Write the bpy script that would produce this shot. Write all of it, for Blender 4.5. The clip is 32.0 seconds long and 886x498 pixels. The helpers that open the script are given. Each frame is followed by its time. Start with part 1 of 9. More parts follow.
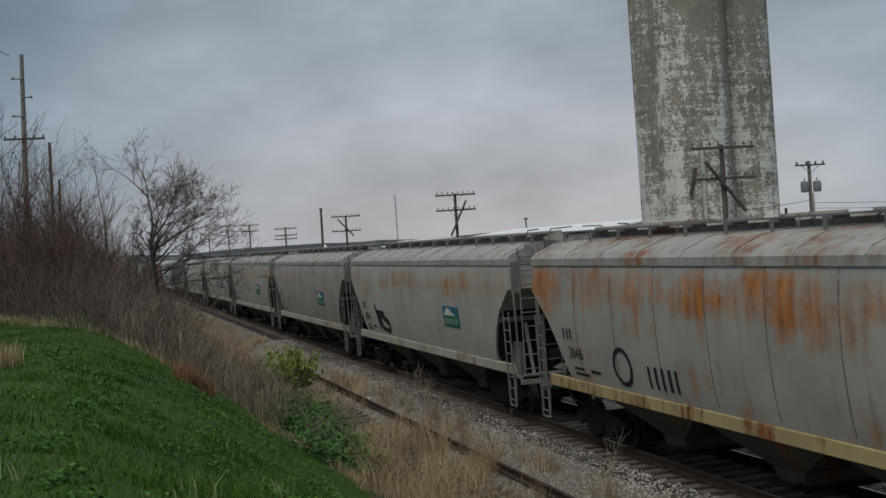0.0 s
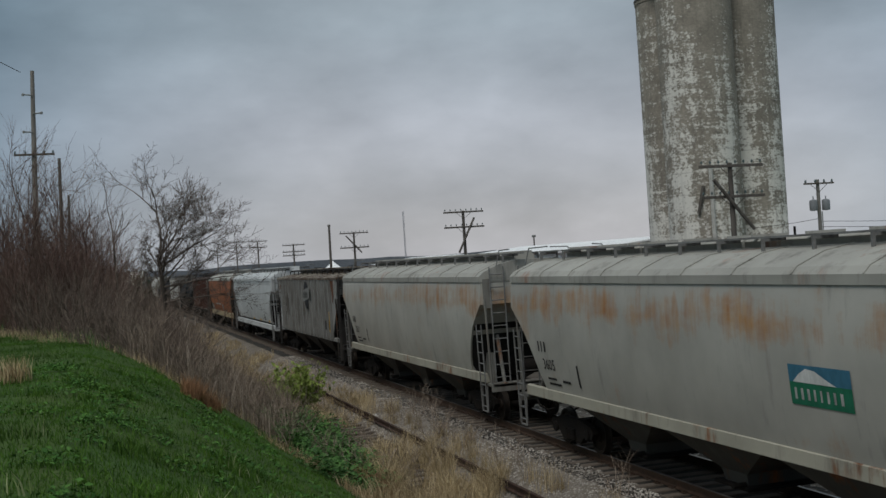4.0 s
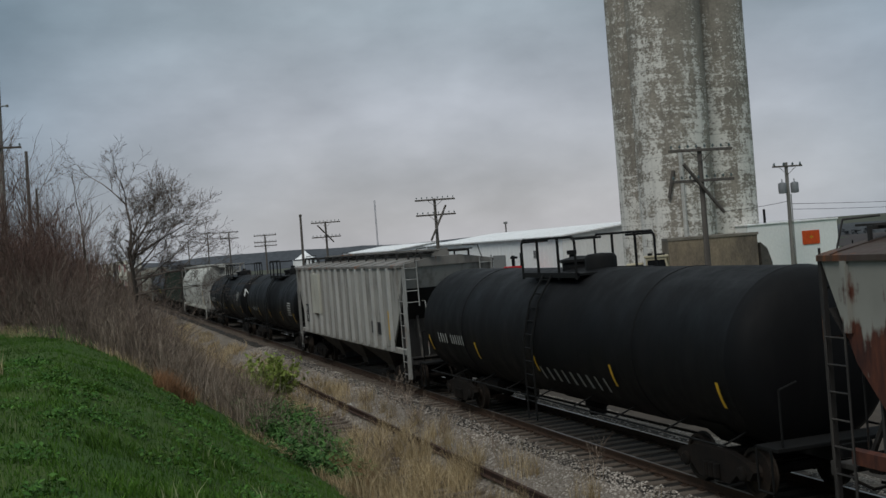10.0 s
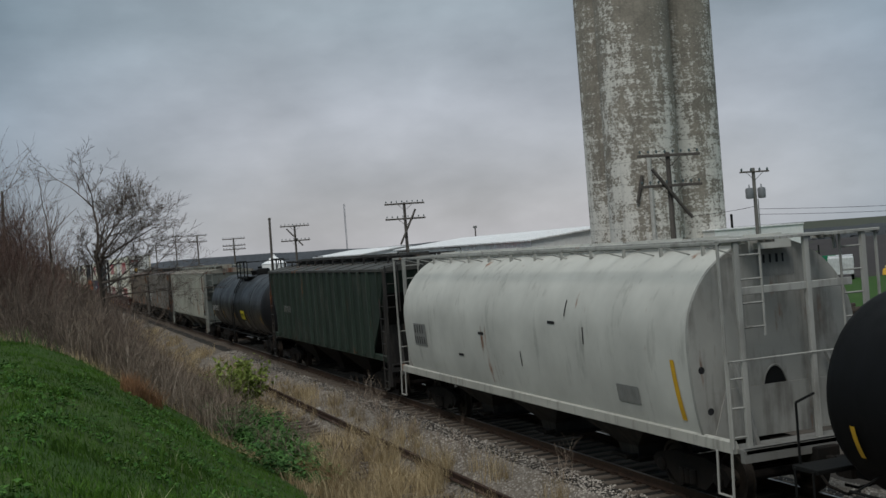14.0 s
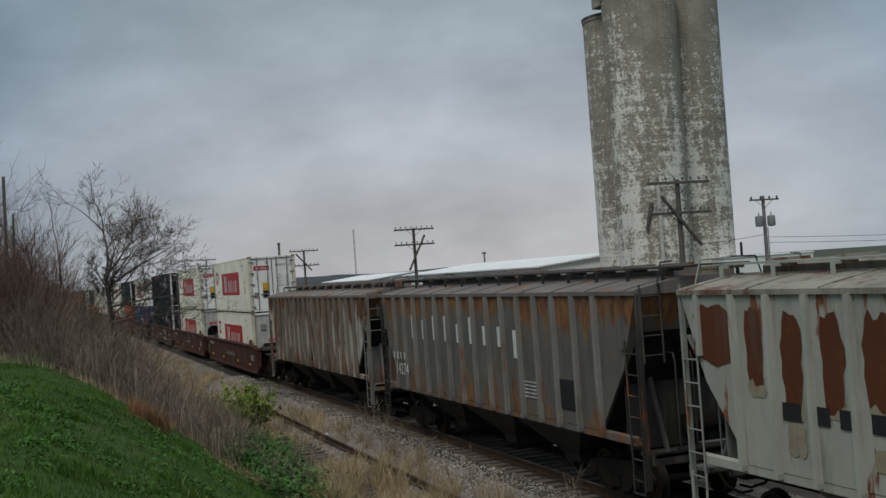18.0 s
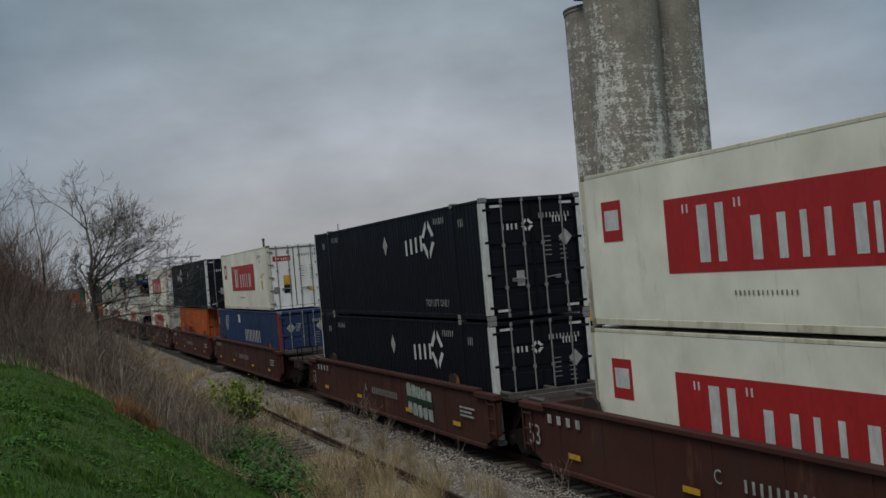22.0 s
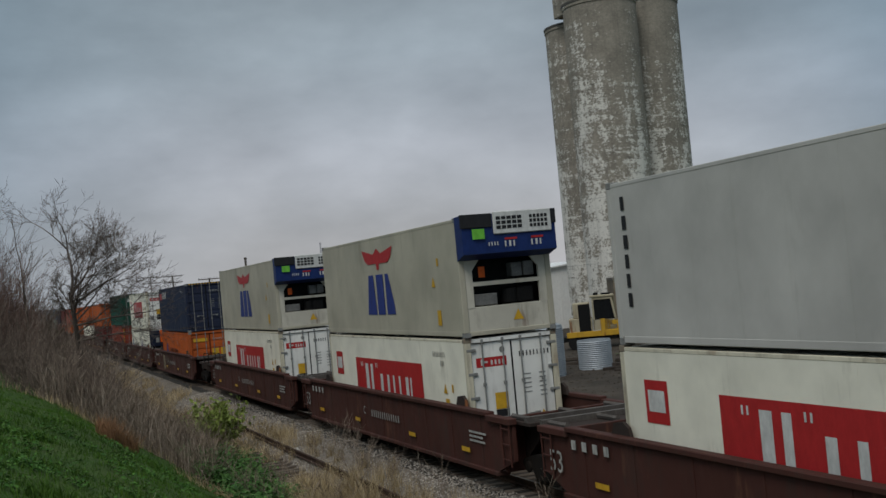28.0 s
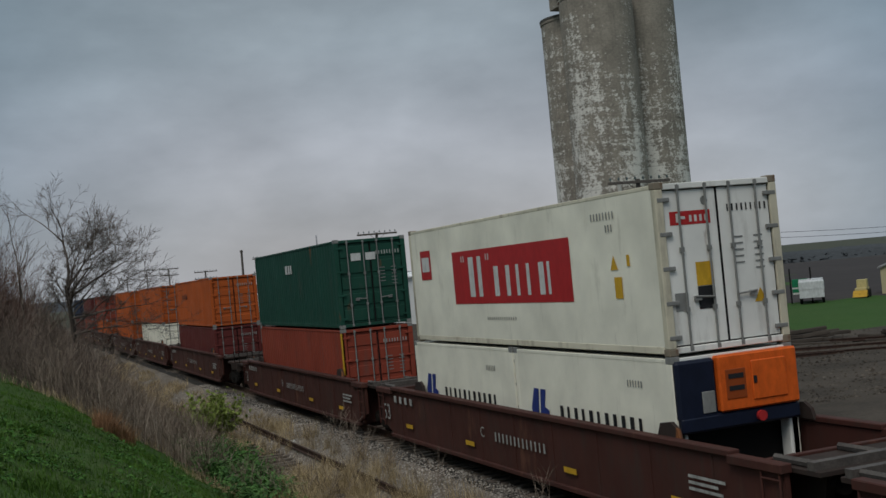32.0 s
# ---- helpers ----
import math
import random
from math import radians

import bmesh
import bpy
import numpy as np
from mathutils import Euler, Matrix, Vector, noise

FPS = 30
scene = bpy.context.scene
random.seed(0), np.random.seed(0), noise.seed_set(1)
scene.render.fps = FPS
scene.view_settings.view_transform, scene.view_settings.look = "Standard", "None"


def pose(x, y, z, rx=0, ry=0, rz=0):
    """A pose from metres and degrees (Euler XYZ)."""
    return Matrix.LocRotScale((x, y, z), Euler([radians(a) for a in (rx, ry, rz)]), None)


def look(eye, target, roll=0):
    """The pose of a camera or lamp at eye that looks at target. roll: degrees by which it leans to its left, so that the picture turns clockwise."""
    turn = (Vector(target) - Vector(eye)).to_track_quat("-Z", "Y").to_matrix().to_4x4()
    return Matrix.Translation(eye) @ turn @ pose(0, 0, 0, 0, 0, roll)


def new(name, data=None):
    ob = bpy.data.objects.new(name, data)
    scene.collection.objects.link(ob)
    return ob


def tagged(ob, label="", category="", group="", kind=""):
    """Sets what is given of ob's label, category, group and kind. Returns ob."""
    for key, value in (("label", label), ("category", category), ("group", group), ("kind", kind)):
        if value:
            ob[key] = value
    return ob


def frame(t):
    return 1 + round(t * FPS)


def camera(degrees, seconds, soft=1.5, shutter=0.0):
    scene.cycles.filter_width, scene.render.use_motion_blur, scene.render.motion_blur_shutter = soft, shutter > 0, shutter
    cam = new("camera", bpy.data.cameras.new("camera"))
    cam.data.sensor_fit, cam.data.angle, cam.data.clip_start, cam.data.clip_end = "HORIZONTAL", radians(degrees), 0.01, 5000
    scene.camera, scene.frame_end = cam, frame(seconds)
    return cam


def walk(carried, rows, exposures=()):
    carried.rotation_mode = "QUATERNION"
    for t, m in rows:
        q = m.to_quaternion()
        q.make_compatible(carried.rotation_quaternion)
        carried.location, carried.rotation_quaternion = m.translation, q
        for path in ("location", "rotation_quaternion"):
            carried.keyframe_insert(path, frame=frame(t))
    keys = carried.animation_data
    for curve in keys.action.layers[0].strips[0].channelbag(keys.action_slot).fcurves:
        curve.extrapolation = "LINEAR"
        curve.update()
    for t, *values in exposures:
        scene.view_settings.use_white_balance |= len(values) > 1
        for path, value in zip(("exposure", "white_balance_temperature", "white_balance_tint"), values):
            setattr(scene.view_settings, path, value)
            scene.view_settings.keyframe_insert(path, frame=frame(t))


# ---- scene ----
# camera: stands on the grass bank, 11.4 m from the track's middle line; z = 0 is the top of the rails
EYE = (-11.43, 0, 4.63)
cam = camera(42.33, 32.0)
PATH = [
    (0.0, pose(*EYE, 89.55, 3.92, -17.41)),
    (0.5, pose(*EYE, 89.67, 3.94, -17.49)),
    (1.0, pose(*EYE, 89.89, 3.98, -17.39)),
    (1.5, pose(*EYE, 90.17, 3.79, -17.25)),
    (2.0, pose(*EYE, 90.39, 3.77, -17.25)),
    (2.5, pose(*EYE, 90.67, 3.68, -17.12)),
    (3.0, pose(*EYE, 90.77, 3.60, -16.90)),
    (3.5, pose(*EYE, 90.55, 3.60, -16.91)),
    (5.5, pose(*EYE, 90.28, 4.06, -17.28)),
    (6.0, pose(*EYE, 90.34, 4.14, -17.21)),
    (6.5, pose(*EYE, 90.09, 4.30, -17.61)),
    (7.0, pose(*EYE, 89.94, 3.95, -17.34)),
    (7.5, pose(*EYE, 89.91, 4.06, -17.60)),
    (8.0, pose(*EYE, 89.92, 4.16, -17.79)),
    (8.5, pose(*EYE, 89.92, 4.23, -17.70)),
    (9.0, pose(*EYE, 90.03, 4.36, -18.16)),
    (9.5, pose(*EYE, 89.92, 4.62, -18.17)),
    (10.0, pose(*EYE, 89.72, 4.56, -18.41)),
    (10.5, pose(*EYE, 89.37, 4.73, -18.45)),
    (11.0, pose(*EYE, 89.60, 4.88, -18.76)),
    (11.5, pose(*EYE, 89.73, 4.83, -18.86)),
    (12.0, pose(*EYE, 89.46, 4.92, -18.99)),
    (12.5, pose(*EYE, 89.56, 4.77, -18.97)),
    (13.0, pose(*EYE, 89.63, 4.95, -19.37)),
    (13.5, pose(*EYE, 89.43, 4.75, -19.77)),
    (14.0, pose(*EYE, 89.80, 4.41, -19.94)),
    (14.5, pose(*EYE, 90.08, 4.32, -19.90)),
    (16.5, pose(*EYE, 90.82, 3.97, -19.68)),
    (17.0, pose(*EYE, 90.98, 3.67, -19.48)),
    (17.5, pose(*EYE, 91.16, 3.67, -19.60)),
    (18.0, pose(*EYE, 91.13, 4.03, -19.49)),
    (18.5, pose(*EYE, 91.35, 4.03, -19.54)),
    (19.0, pose(*EYE, 91.32, 4.32, -19.92)),
    (19.5, pose(*EYE, 91.58, 4.30, -20.05)),
    (20.0, pose(*EYE, 91.60, 4.30, -20.27)),
    (20.5, pose(*EYE, 91.53, 4.33, -20.19)),
    (21.0, pose(*EYE, 91.01, 4.36, -20.17)),
    (21.5, pose(*EYE, 90.95, 4.75, -20.35)),
    (22.0, pose(*EYE, 90.74, 4.86, -20.23)),
    (22.5, pose(*EYE, 90.73, 4.77, -20.13)),
    (23.0, pose(*EYE, 90.99, 4.55, -20.26)),
    (23.5, pose(*EYE, 90.93, 4.56, -20.37)),
    (24.0, pose(*EYE, 91.18, 4.83, -20.51)),
    (24.5, pose(*EYE, 91.18, 4.87, -20.71)),
    (25.0, pose(*EYE, 91.41, 5.00, -20.72)),
    (25.5, pose(*EYE, 91.49, 4.72, -20.97)),
    (27.5, pose(*EYE, 91.52, 5.24, -21.08)),
    (28.0, pose(*EYE, 91.56, 5.20, -21.10)),
    (28.5, pose(*EYE, 91.44, 5.11, -21.02)),
    (29.0, pose(*EYE, 91.44, 5.20, -20.84)),
    (29.5, pose(*EYE, 91.82, 5.22, -20.78)),
    (30.0, pose(*EYE, 91.69, 5.34, -20.87)),
    (30.5, pose(*EYE, 91.32, 5.31, -20.88)),
    (31.0, pose(*EYE, 91.21, 5.58, -21.02)),
    (31.5, pose(*EYE, 91.11, 5.47, -21.26)),
    (32.0, pose(*EYE, 91.16, 5.30, -21.29)),
]
walk(cam, PATH, [(0, 0.0), (6, 0.02), (17, 0.04), (19, 0.08), (20.5, 0.0), (22, -0.14), (23, -0.02), (24, 0.08), (25.5, 0.1), (28, -0.04), (29, -0.12), (32, -0.14)])

# ---- light: an overcast day ----
world = bpy.data.worlds.new("overcast_sky")
scene.world = world
world.use_nodes = True
wn, wl = world.node_tree.nodes, world.node_tree.links
wn.clear()


def wnode(kind, **kw):
    n = wn.new(kind)
    for k, v in kw.items():
        n.inputs[k].default_value = v
    return n


w_out, w_bg = wnode("ShaderNodeOutputWorld"), wnode("ShaderNodeBackground", Strength=1.0)
w_co = wnode("ShaderNodeTexCoord")
w_sky = wn.new("ShaderNodeTexSky")
w_sky.sky_type, w_sky.sun_disc = "NISHITA", False
w_sky.sun_elevation, w_sky.sun_rotation = radians(52), radians(222)
w_sep = wnode("ShaderNodeSeparateXYZ")
# brightness by height: pale at the horizon, duller above it, brightest overhead
w_ramp = wnode("ShaderNodeValToRGB")
cr = w_ramp.color_ramp
cr.elements[0].position, cr.elements[0].color = 0.0, (0.40, 0.40, 0.425, 1)
cr.elements[1].position, cr.elements[1].color = 1.0, (1.08, 1.0, 0.92, 1)
for pos, col in ((0.05, (0.375, 0.378, 0.41)), (0.12, (0.335, 0.35, 0.385)), (0.2, (0.275, 0.315, 0.345)), (0.3, (0.26, 0.31, 0.335)), (0.55, (0.68, 0.645, 0.62))):
    cr.elements.new(pos).color = (*col, 1)
# clouds: two sizes of noise, drawn out sideways
w_map = wnode("ShaderNodeMapping")
w_map.inputs["Scale"].default_value = (1.0, 1.0, 2.1)
w_map.inputs["Location"].default_value = (0.31, 0.2, 0.42)
w_n1 = wnode("ShaderNodeTexNoise", Scale=3.4, Detail=4.0, Roughness=0.5)
w_n2 = wnode("ShaderNodeTexNoise", Scale=8.0, Detail=6.0, Roughness=0.58)
w_c1 = wnode("ShaderNodeMapRange", **{"From Min": 0.30, "From Max": 0.70, "To Min": 0.74, "To Max": 1.24})
w_c2 = wnode("ShaderNodeMapRange", **{"From Min": 0.3, "From Max": 0.7, "To Min": 0.88, "To Max": 1.12})
w_m = wn.new("ShaderNodeMath")
w_m.operation = "MULTIPLY"
w_tint = wnode("ShaderNodeMix")
w_tint.data_type, w_tint.blend_type = "RGBA", "MULTIPLY"
w_tint.inputs[0].default_value = 1.0
w_add = wnode("ShaderNodeMix")
w_add.data_type, w_add.blend_type = "RGBA", "ADD"
w_add.inputs[0].default_value = 0.012
wl.new(w_co.outputs["Generated"], w_sep.inputs[0])
wl.new(w_sep.outputs["Z"], w_ramp.inputs[0])
wl.new(w_co.outputs["Generated"], w_map.inputs[0])
wl.new(w_map.outputs[0], w_n1.inputs["Vector"])
wl.new(w_map.outputs[0], w_n2.inputs["Vector"])
wl.new(w_n1.outputs["Fac"], w_c1.inputs["Value"])
wl.new(w_n2.outputs["Fac"], w_c2.inputs["Value"])
wl.new(w_c1.outputs[0], w_m.inputs[0])
wl.new(w_c2.outputs[0], w_m.inputs[1])
wl.new(w_ramp.outputs[0], w_tint.inputs[6])
wl.new(w_m.outputs[0], w_tint.inputs[7])
wl.new(w_tint.outputs[2], w_add.inputs[6])
wl.new(w_sky.outputs[0], w_add.inputs[7])
# the cloud sheet is thinnest over the far end of the line and bluer away from it
w_dot = wn.new("ShaderNodeVectorMath")
w_dot.operation = "DOT_PRODUCT"
w_dot.inputs[1].default_value = (0.35, 0.925, 0.13)
w_thin = wnode("ShaderNodeMapRange", **{"From Min": 0.90, "From Max": 0.985, "To Min": 0.0, "To Max": 1.0})
w_hue = wnode("ShaderNodeMix")
w_hue.data_type = "RGBA"
w_hue.inputs[6].default_value, w_hue.inputs[7].default_value = (0.53, 0.645, 0.72, 1), (1.03, 1.03, 1.03, 1)
w_fin = wnode("ShaderNodeMix")
w_fin.data_type, w_fin.blend_type = "RGBA", "MULTIPLY"
w_fin.inputs[0].default_value = 1.0
wl.new(w_co.outputs["Generated"], w_dot.inputs[0])
wl.new(w_dot.outputs["Value"], w_thin.inputs["Value"])
wl.new(w_thin.outputs[0], w_hue.inputs[0])
wl.new(w_add.outputs[2], w_fin.inputs[6])
wl.new(w_hue.outputs[2], w_fin.inputs[7])
wl.new(w_fin.outputs[2], w_bg.inputs["Color"])
wl.new(w_bg.outputs[0], w_out.inputs[0])

sun = new("sun", bpy.data.lights.new("sun", "SUN"))
sun.data.energy, sun.data.angle, sun.data.color = 1.25, radians(25), (1.0, 0.965, 0.905)
sun.matrix_basis = look((-20, -22, 38), (0, 0, 0))

# ---- materials ----
def nodes_of(name):
    m = bpy.data.materials.new(name)
    m.use_nodes = True
    nt = m.node_tree
    return m, nt, nt.nodes["Principled BSDF"]


def put_node(nt, kind, **kw):
    n = nt.nodes.new(kind)
    for k, v in kw.items():
        n.inputs[k].default_value = v
    return n


def noise_of(nt, vec, scale, detail=4.0, rough=0.55, stretch=None, shift=0.0):
    """A noise field on the thing's own coordinates, stretched where asked."""
    if stretch or shift:
        mp = put_node(nt, "ShaderNodeMapping")
        mp.inputs["Scale"].default_value = stretch or (1, 1, 1)
        mp.inputs["Location"].default_value = (shift, shift * 1.7, shift * 0.6)
        nt.links.new(vec, mp.inputs[0])
        vec = mp.outputs[0]
    n = put_node(nt, "ShaderNodeTexNoise", Scale=scale, Detail=detail, Roughness=rough)
    nt.links.new(vec, n.inputs["Vector"])
    return n.outputs["Fac"]


def ranged(nt, val, lo, hi, a=0.0, b=1.0):
    r = put_node(nt, "ShaderNodeMapRange", **{"From Min": lo, "From Max": hi, "To Min": a, "To Max": b})
    nt.links.new(val, r.inputs["Value"])
    return r.outputs[0]


def maths(nt, op, a, b):
    n = nt.nodes.new("ShaderNodeMath")
    n.operation = op
    for i, v in enumerate((a, b)):
        if isinstance(v, (int, float)):
            n.inputs[i].default_value = v
        else:
            nt.links.new(v, n.inputs[i])
    return n.outputs[0]


def mixed(nt, fac, a, b, blend="MIX"):
    n = nt.nodes.new("ShaderNodeMix")
    n.data_type, n.blend_type = "RGBA", blend
    for i, v in ((0, fac), (6, a), (7, b)):
        if isinstance(v, (int, float)):
            n.inputs[i].default_value = v
        elif isinstance(v, tuple):
            n.inputs[i].default_value = (*v, 1)
        else:
            nt.links.new(v, n.inputs[i])
    return n.outputs[2]


def finish(nt, bs, color, rough, metal=0.0, bump=None, strength=0.3, dist=0.01):
    nt.links.new(color, bs.inputs["Base Color"])
    if isinstance(rough, (int, float)):
        bs.inputs["Roughness"].default_value = rough
    else:
        nt.links.new(rough, bs.inputs["Roughness"])
    bs.inputs["Metallic"].default_value = metal
    bs.inputs["Specular IOR Level"].default_value = 0.22
    if bump is not None:
        b = put_node(nt, "ShaderNodeBump", Strength=strength, Distance=dist)
        nt.links.new(bump, b.inputs["Height"])
        nt.links.new(b.outputs[0], bs.inputs["Normal"])


def stuff_mat(name, base, second, scale=3.0, fine=40.0, rough=0.8, bump=0.3, dist=0.01, metal=0.0, stretch=None, shift=0.0):
    """Plain two-tone surface: large patches of the second colour, fine grain in value and relief."""
    m, nt, bs = nodes_of(name)
    co = put_node(nt, "ShaderNodeTexCoord").outputs["Object"]
    big = ranged(nt, noise_of(nt, co, scale, 5, 0.6, stretch, shift), 0.35, 0.65)
    grain = noise_of(nt, co, fine, 3, 0.6, stretch, shift)
    col = mixed(nt, big, base, second)
    col = mixed(nt, 1.0, col, maths(nt, "ADD", ranged(nt, grain, 0.3, 0.7, 0.78, 1.18), 0.0), "MULTIPLY")
    finish(nt, bs, col, rough, metal, grain, bump, dist)
    return m


RUST_A, RUST_B = (0.27, 0.10, 0.035), (0.10, 0.042, 0.022)


def paint(name, base, rust=0.3, grime=0.35, seed=0.0, rust_hi=RUST_A, rust_lo=RUST_B, patch=(1, 0.55, 0.35), scale=1.1, rough=0.62, grime_col=(0.09, 0.08, 0.07), sharp=0.07, band=None, spec=0.22):
    """Weathered vehicle paint: drawn-down rust streaks, blotches of grime, chalky fading."""
    m, nt, bs = nodes_of(name)
    co = put_node(nt, "ShaderNodeTexCoord").outputs["Object"]
    fade = ranged(nt, noise_of(nt, co, 0.7, 4, 0.55, None, seed + 3), 0.3, 0.7, 0.84, 1.12)
    col = mixed(nt, 1.0, base, fade, "MULTIPLY")
    blot = noise_of(nt, co, 1.6, 6, 0.62, (1, 1, 0.5), seed + 7)
    streak = noise_of(nt, co, 5.5, 4, 0.55, (1, 1, 0.09), seed + 11)
    g = ranged(nt, maths(nt, "ADD", maths(nt, "MULTIPLY", blot, 0.55), maths(nt, "MULTIPLY", streak, 0.45)), 0.60 - 0.22 * grime, 0.78 - 0.22 * grime, 0.0, min(0.9, 0.35 + grime))
    col = mixed(nt, g, col, grime_col)
    if rust > 0:
        pn = noise_of(nt, co, scale, 6, 0.62, patch, seed + 1)
        st = noise_of(nt, co, 4.2, 5, 0.6, (1, 1, 0.11), seed + 5)
        both = maths(nt, "ADD", maths(nt, "MULTIPLY", pn, 0.62), maths(nt, "MULTIPLY", st, 0.38))
        if band:
            # rust gathers at given heights on the side
            zz = put_node(nt, "ShaderNodeSeparateXYZ")
            nt.links.new(co, zz.inputs[0])
            rp = put_node(nt, "ShaderNodeValToRGB")
            el_ = rp.color_ramp.elements
            for k, (z, b) in enumerate(band):
                e = el_[k] if k < 2 else el_.new(0.99)
                e.position, e.color = (z - 1.0) / 3.5, (b, b, b, 1)
            nt.links.new(ranged(nt, zz.outputs["Z"], 1.0, 4.5), rp.inputs[0])
            both = maths(nt, "ADD", both, maths(nt, "MULTIPLY", maths(nt, "SUBTRACT", rp.outputs[0], 0.5), 0.5))
        edge = 0.62 - 0.20 * rust
        mask = ranged(nt, both, edge, edge + sharp)
        tone = ranged(nt, noise_of(nt, co, 6.0, 5, 0.6, (1, 1, 0.3), seed + 9), 0.35, 0.65)
        col = mixed(nt, mask, col, mixed(nt, tone, rust_lo, rust_hi))
    grain = noise_of(nt, co, 60, 2, 0.5)
    dent = noise_of(nt, co, 1.3, 2, 0.4, None, seed)
    hgt = maths(nt, "ADD", maths(nt, "MULTIPLY", grain, 0.15), dent)
    finish(nt, bs, col, ranged(nt, blot, 0.3, 0.7, rough - 0.1, min(1.0, rough + 0.15)), 0.0, hgt, 0.35, 0.02)
    bs.inputs["Specular IOR Level"].default_value = spec
    return m


def leaf_mat(name, a, b, c, rough=0.7):
    """Blades, twigs and leaves: each piece takes its own tone between three colours."""
    m, nt, bs = nodes_of(name)
    geo = put_node(nt, "ShaderNodeNewGeometry")
    r = put_node(nt, "ShaderNodeValToRGB")
    r.color_ramp.elements[0].color, r.color_ramp.elements[1].color = (*a, 1), (*c, 1)
    r.color_ramp.elements.new(0.5).color = (*b, 1)
    nt.links.new(geo.outputs["Random Per Island"], r.inputs[0])
    co = put_node(nt, "ShaderNodeTexCoord").outputs["Object"]
    v = ranged(nt, noise_of(nt, co, 0.35, 4, 0.6), 0.3, 0.7, 0.62, 1.3)
    finish(nt, bs, mixed(nt, 1.0, r.outputs[0], v, "MULTIPLY"), rough)
    return m


def flat_mat(name, base, rough=0.5, metal=0.0, worn=0.12):
    """Lettering, reflectors and small hardware: one colour, worn unevenly."""
    m, nt, bs = nodes_of(name)
    co = put_node(nt, "ShaderNodeTexCoord").outputs["Object"]
    n = noise_of(nt, co, 7, 5, 0.65, (1, 1, 0.5))
    finish(nt, bs, mixed(nt, 1.0, base, ranged(nt, n, 0.3, 0.7, 1.0 - 2 * worn, 1.0 + worn), "MULTIPLY"), rough, metal)
    return m


M_STEEL = stuff_mat("dark_running_gear_steel", (0.0075, 0.0065, 0.006), (0.015, 0.011, 0.0085), 3, 30, 0.9)
M_WHEEL = stuff_mat("worn_wheel_steel", (0.022, 0.018, 0.016), (0.045, 0.034, 0.026), 4, 30, 0.6, metal=0.2)
M_GALV = stuff_mat("galvanised_steel", (0.20, 0.20, 0.195), (0.12, 0.115, 0.11), 2, 25, 0.55)
M_BLACKFIT = flat_mat("black_fittings", (0.006, 0.006, 0.006), 0.75)
M_WHITE = flat_mat("white_marking", (0.62, 0.62, 0.60), 0.6)
M_DULLWHITE = flat_mat("chalky_marking", (0.40, 0.40, 0.38), 0.7, worn=0.25)
M_BLACK = flat_mat("black_marking", (0.022, 0.022, 0.024), 0.6)
M_YELLOW = flat_mat("yellow_reflector", (0.62, 0.36, 0.03), 0.5)
M_RED = flat_mat("red_panel", (0.45, 0.028, 0.03), 0.45, worn=0.08)
M_BLUE = flat_mat("blue_marking", (0.03, 0.05, 0.22), 0.5)
M_GREEN = flat_mat("green_marking", (0.02, 0.16, 0.09), 0.5)
M_GREY = flat_mat("grey_hardware", (0.23, 0.23, 0.22), 0.5)

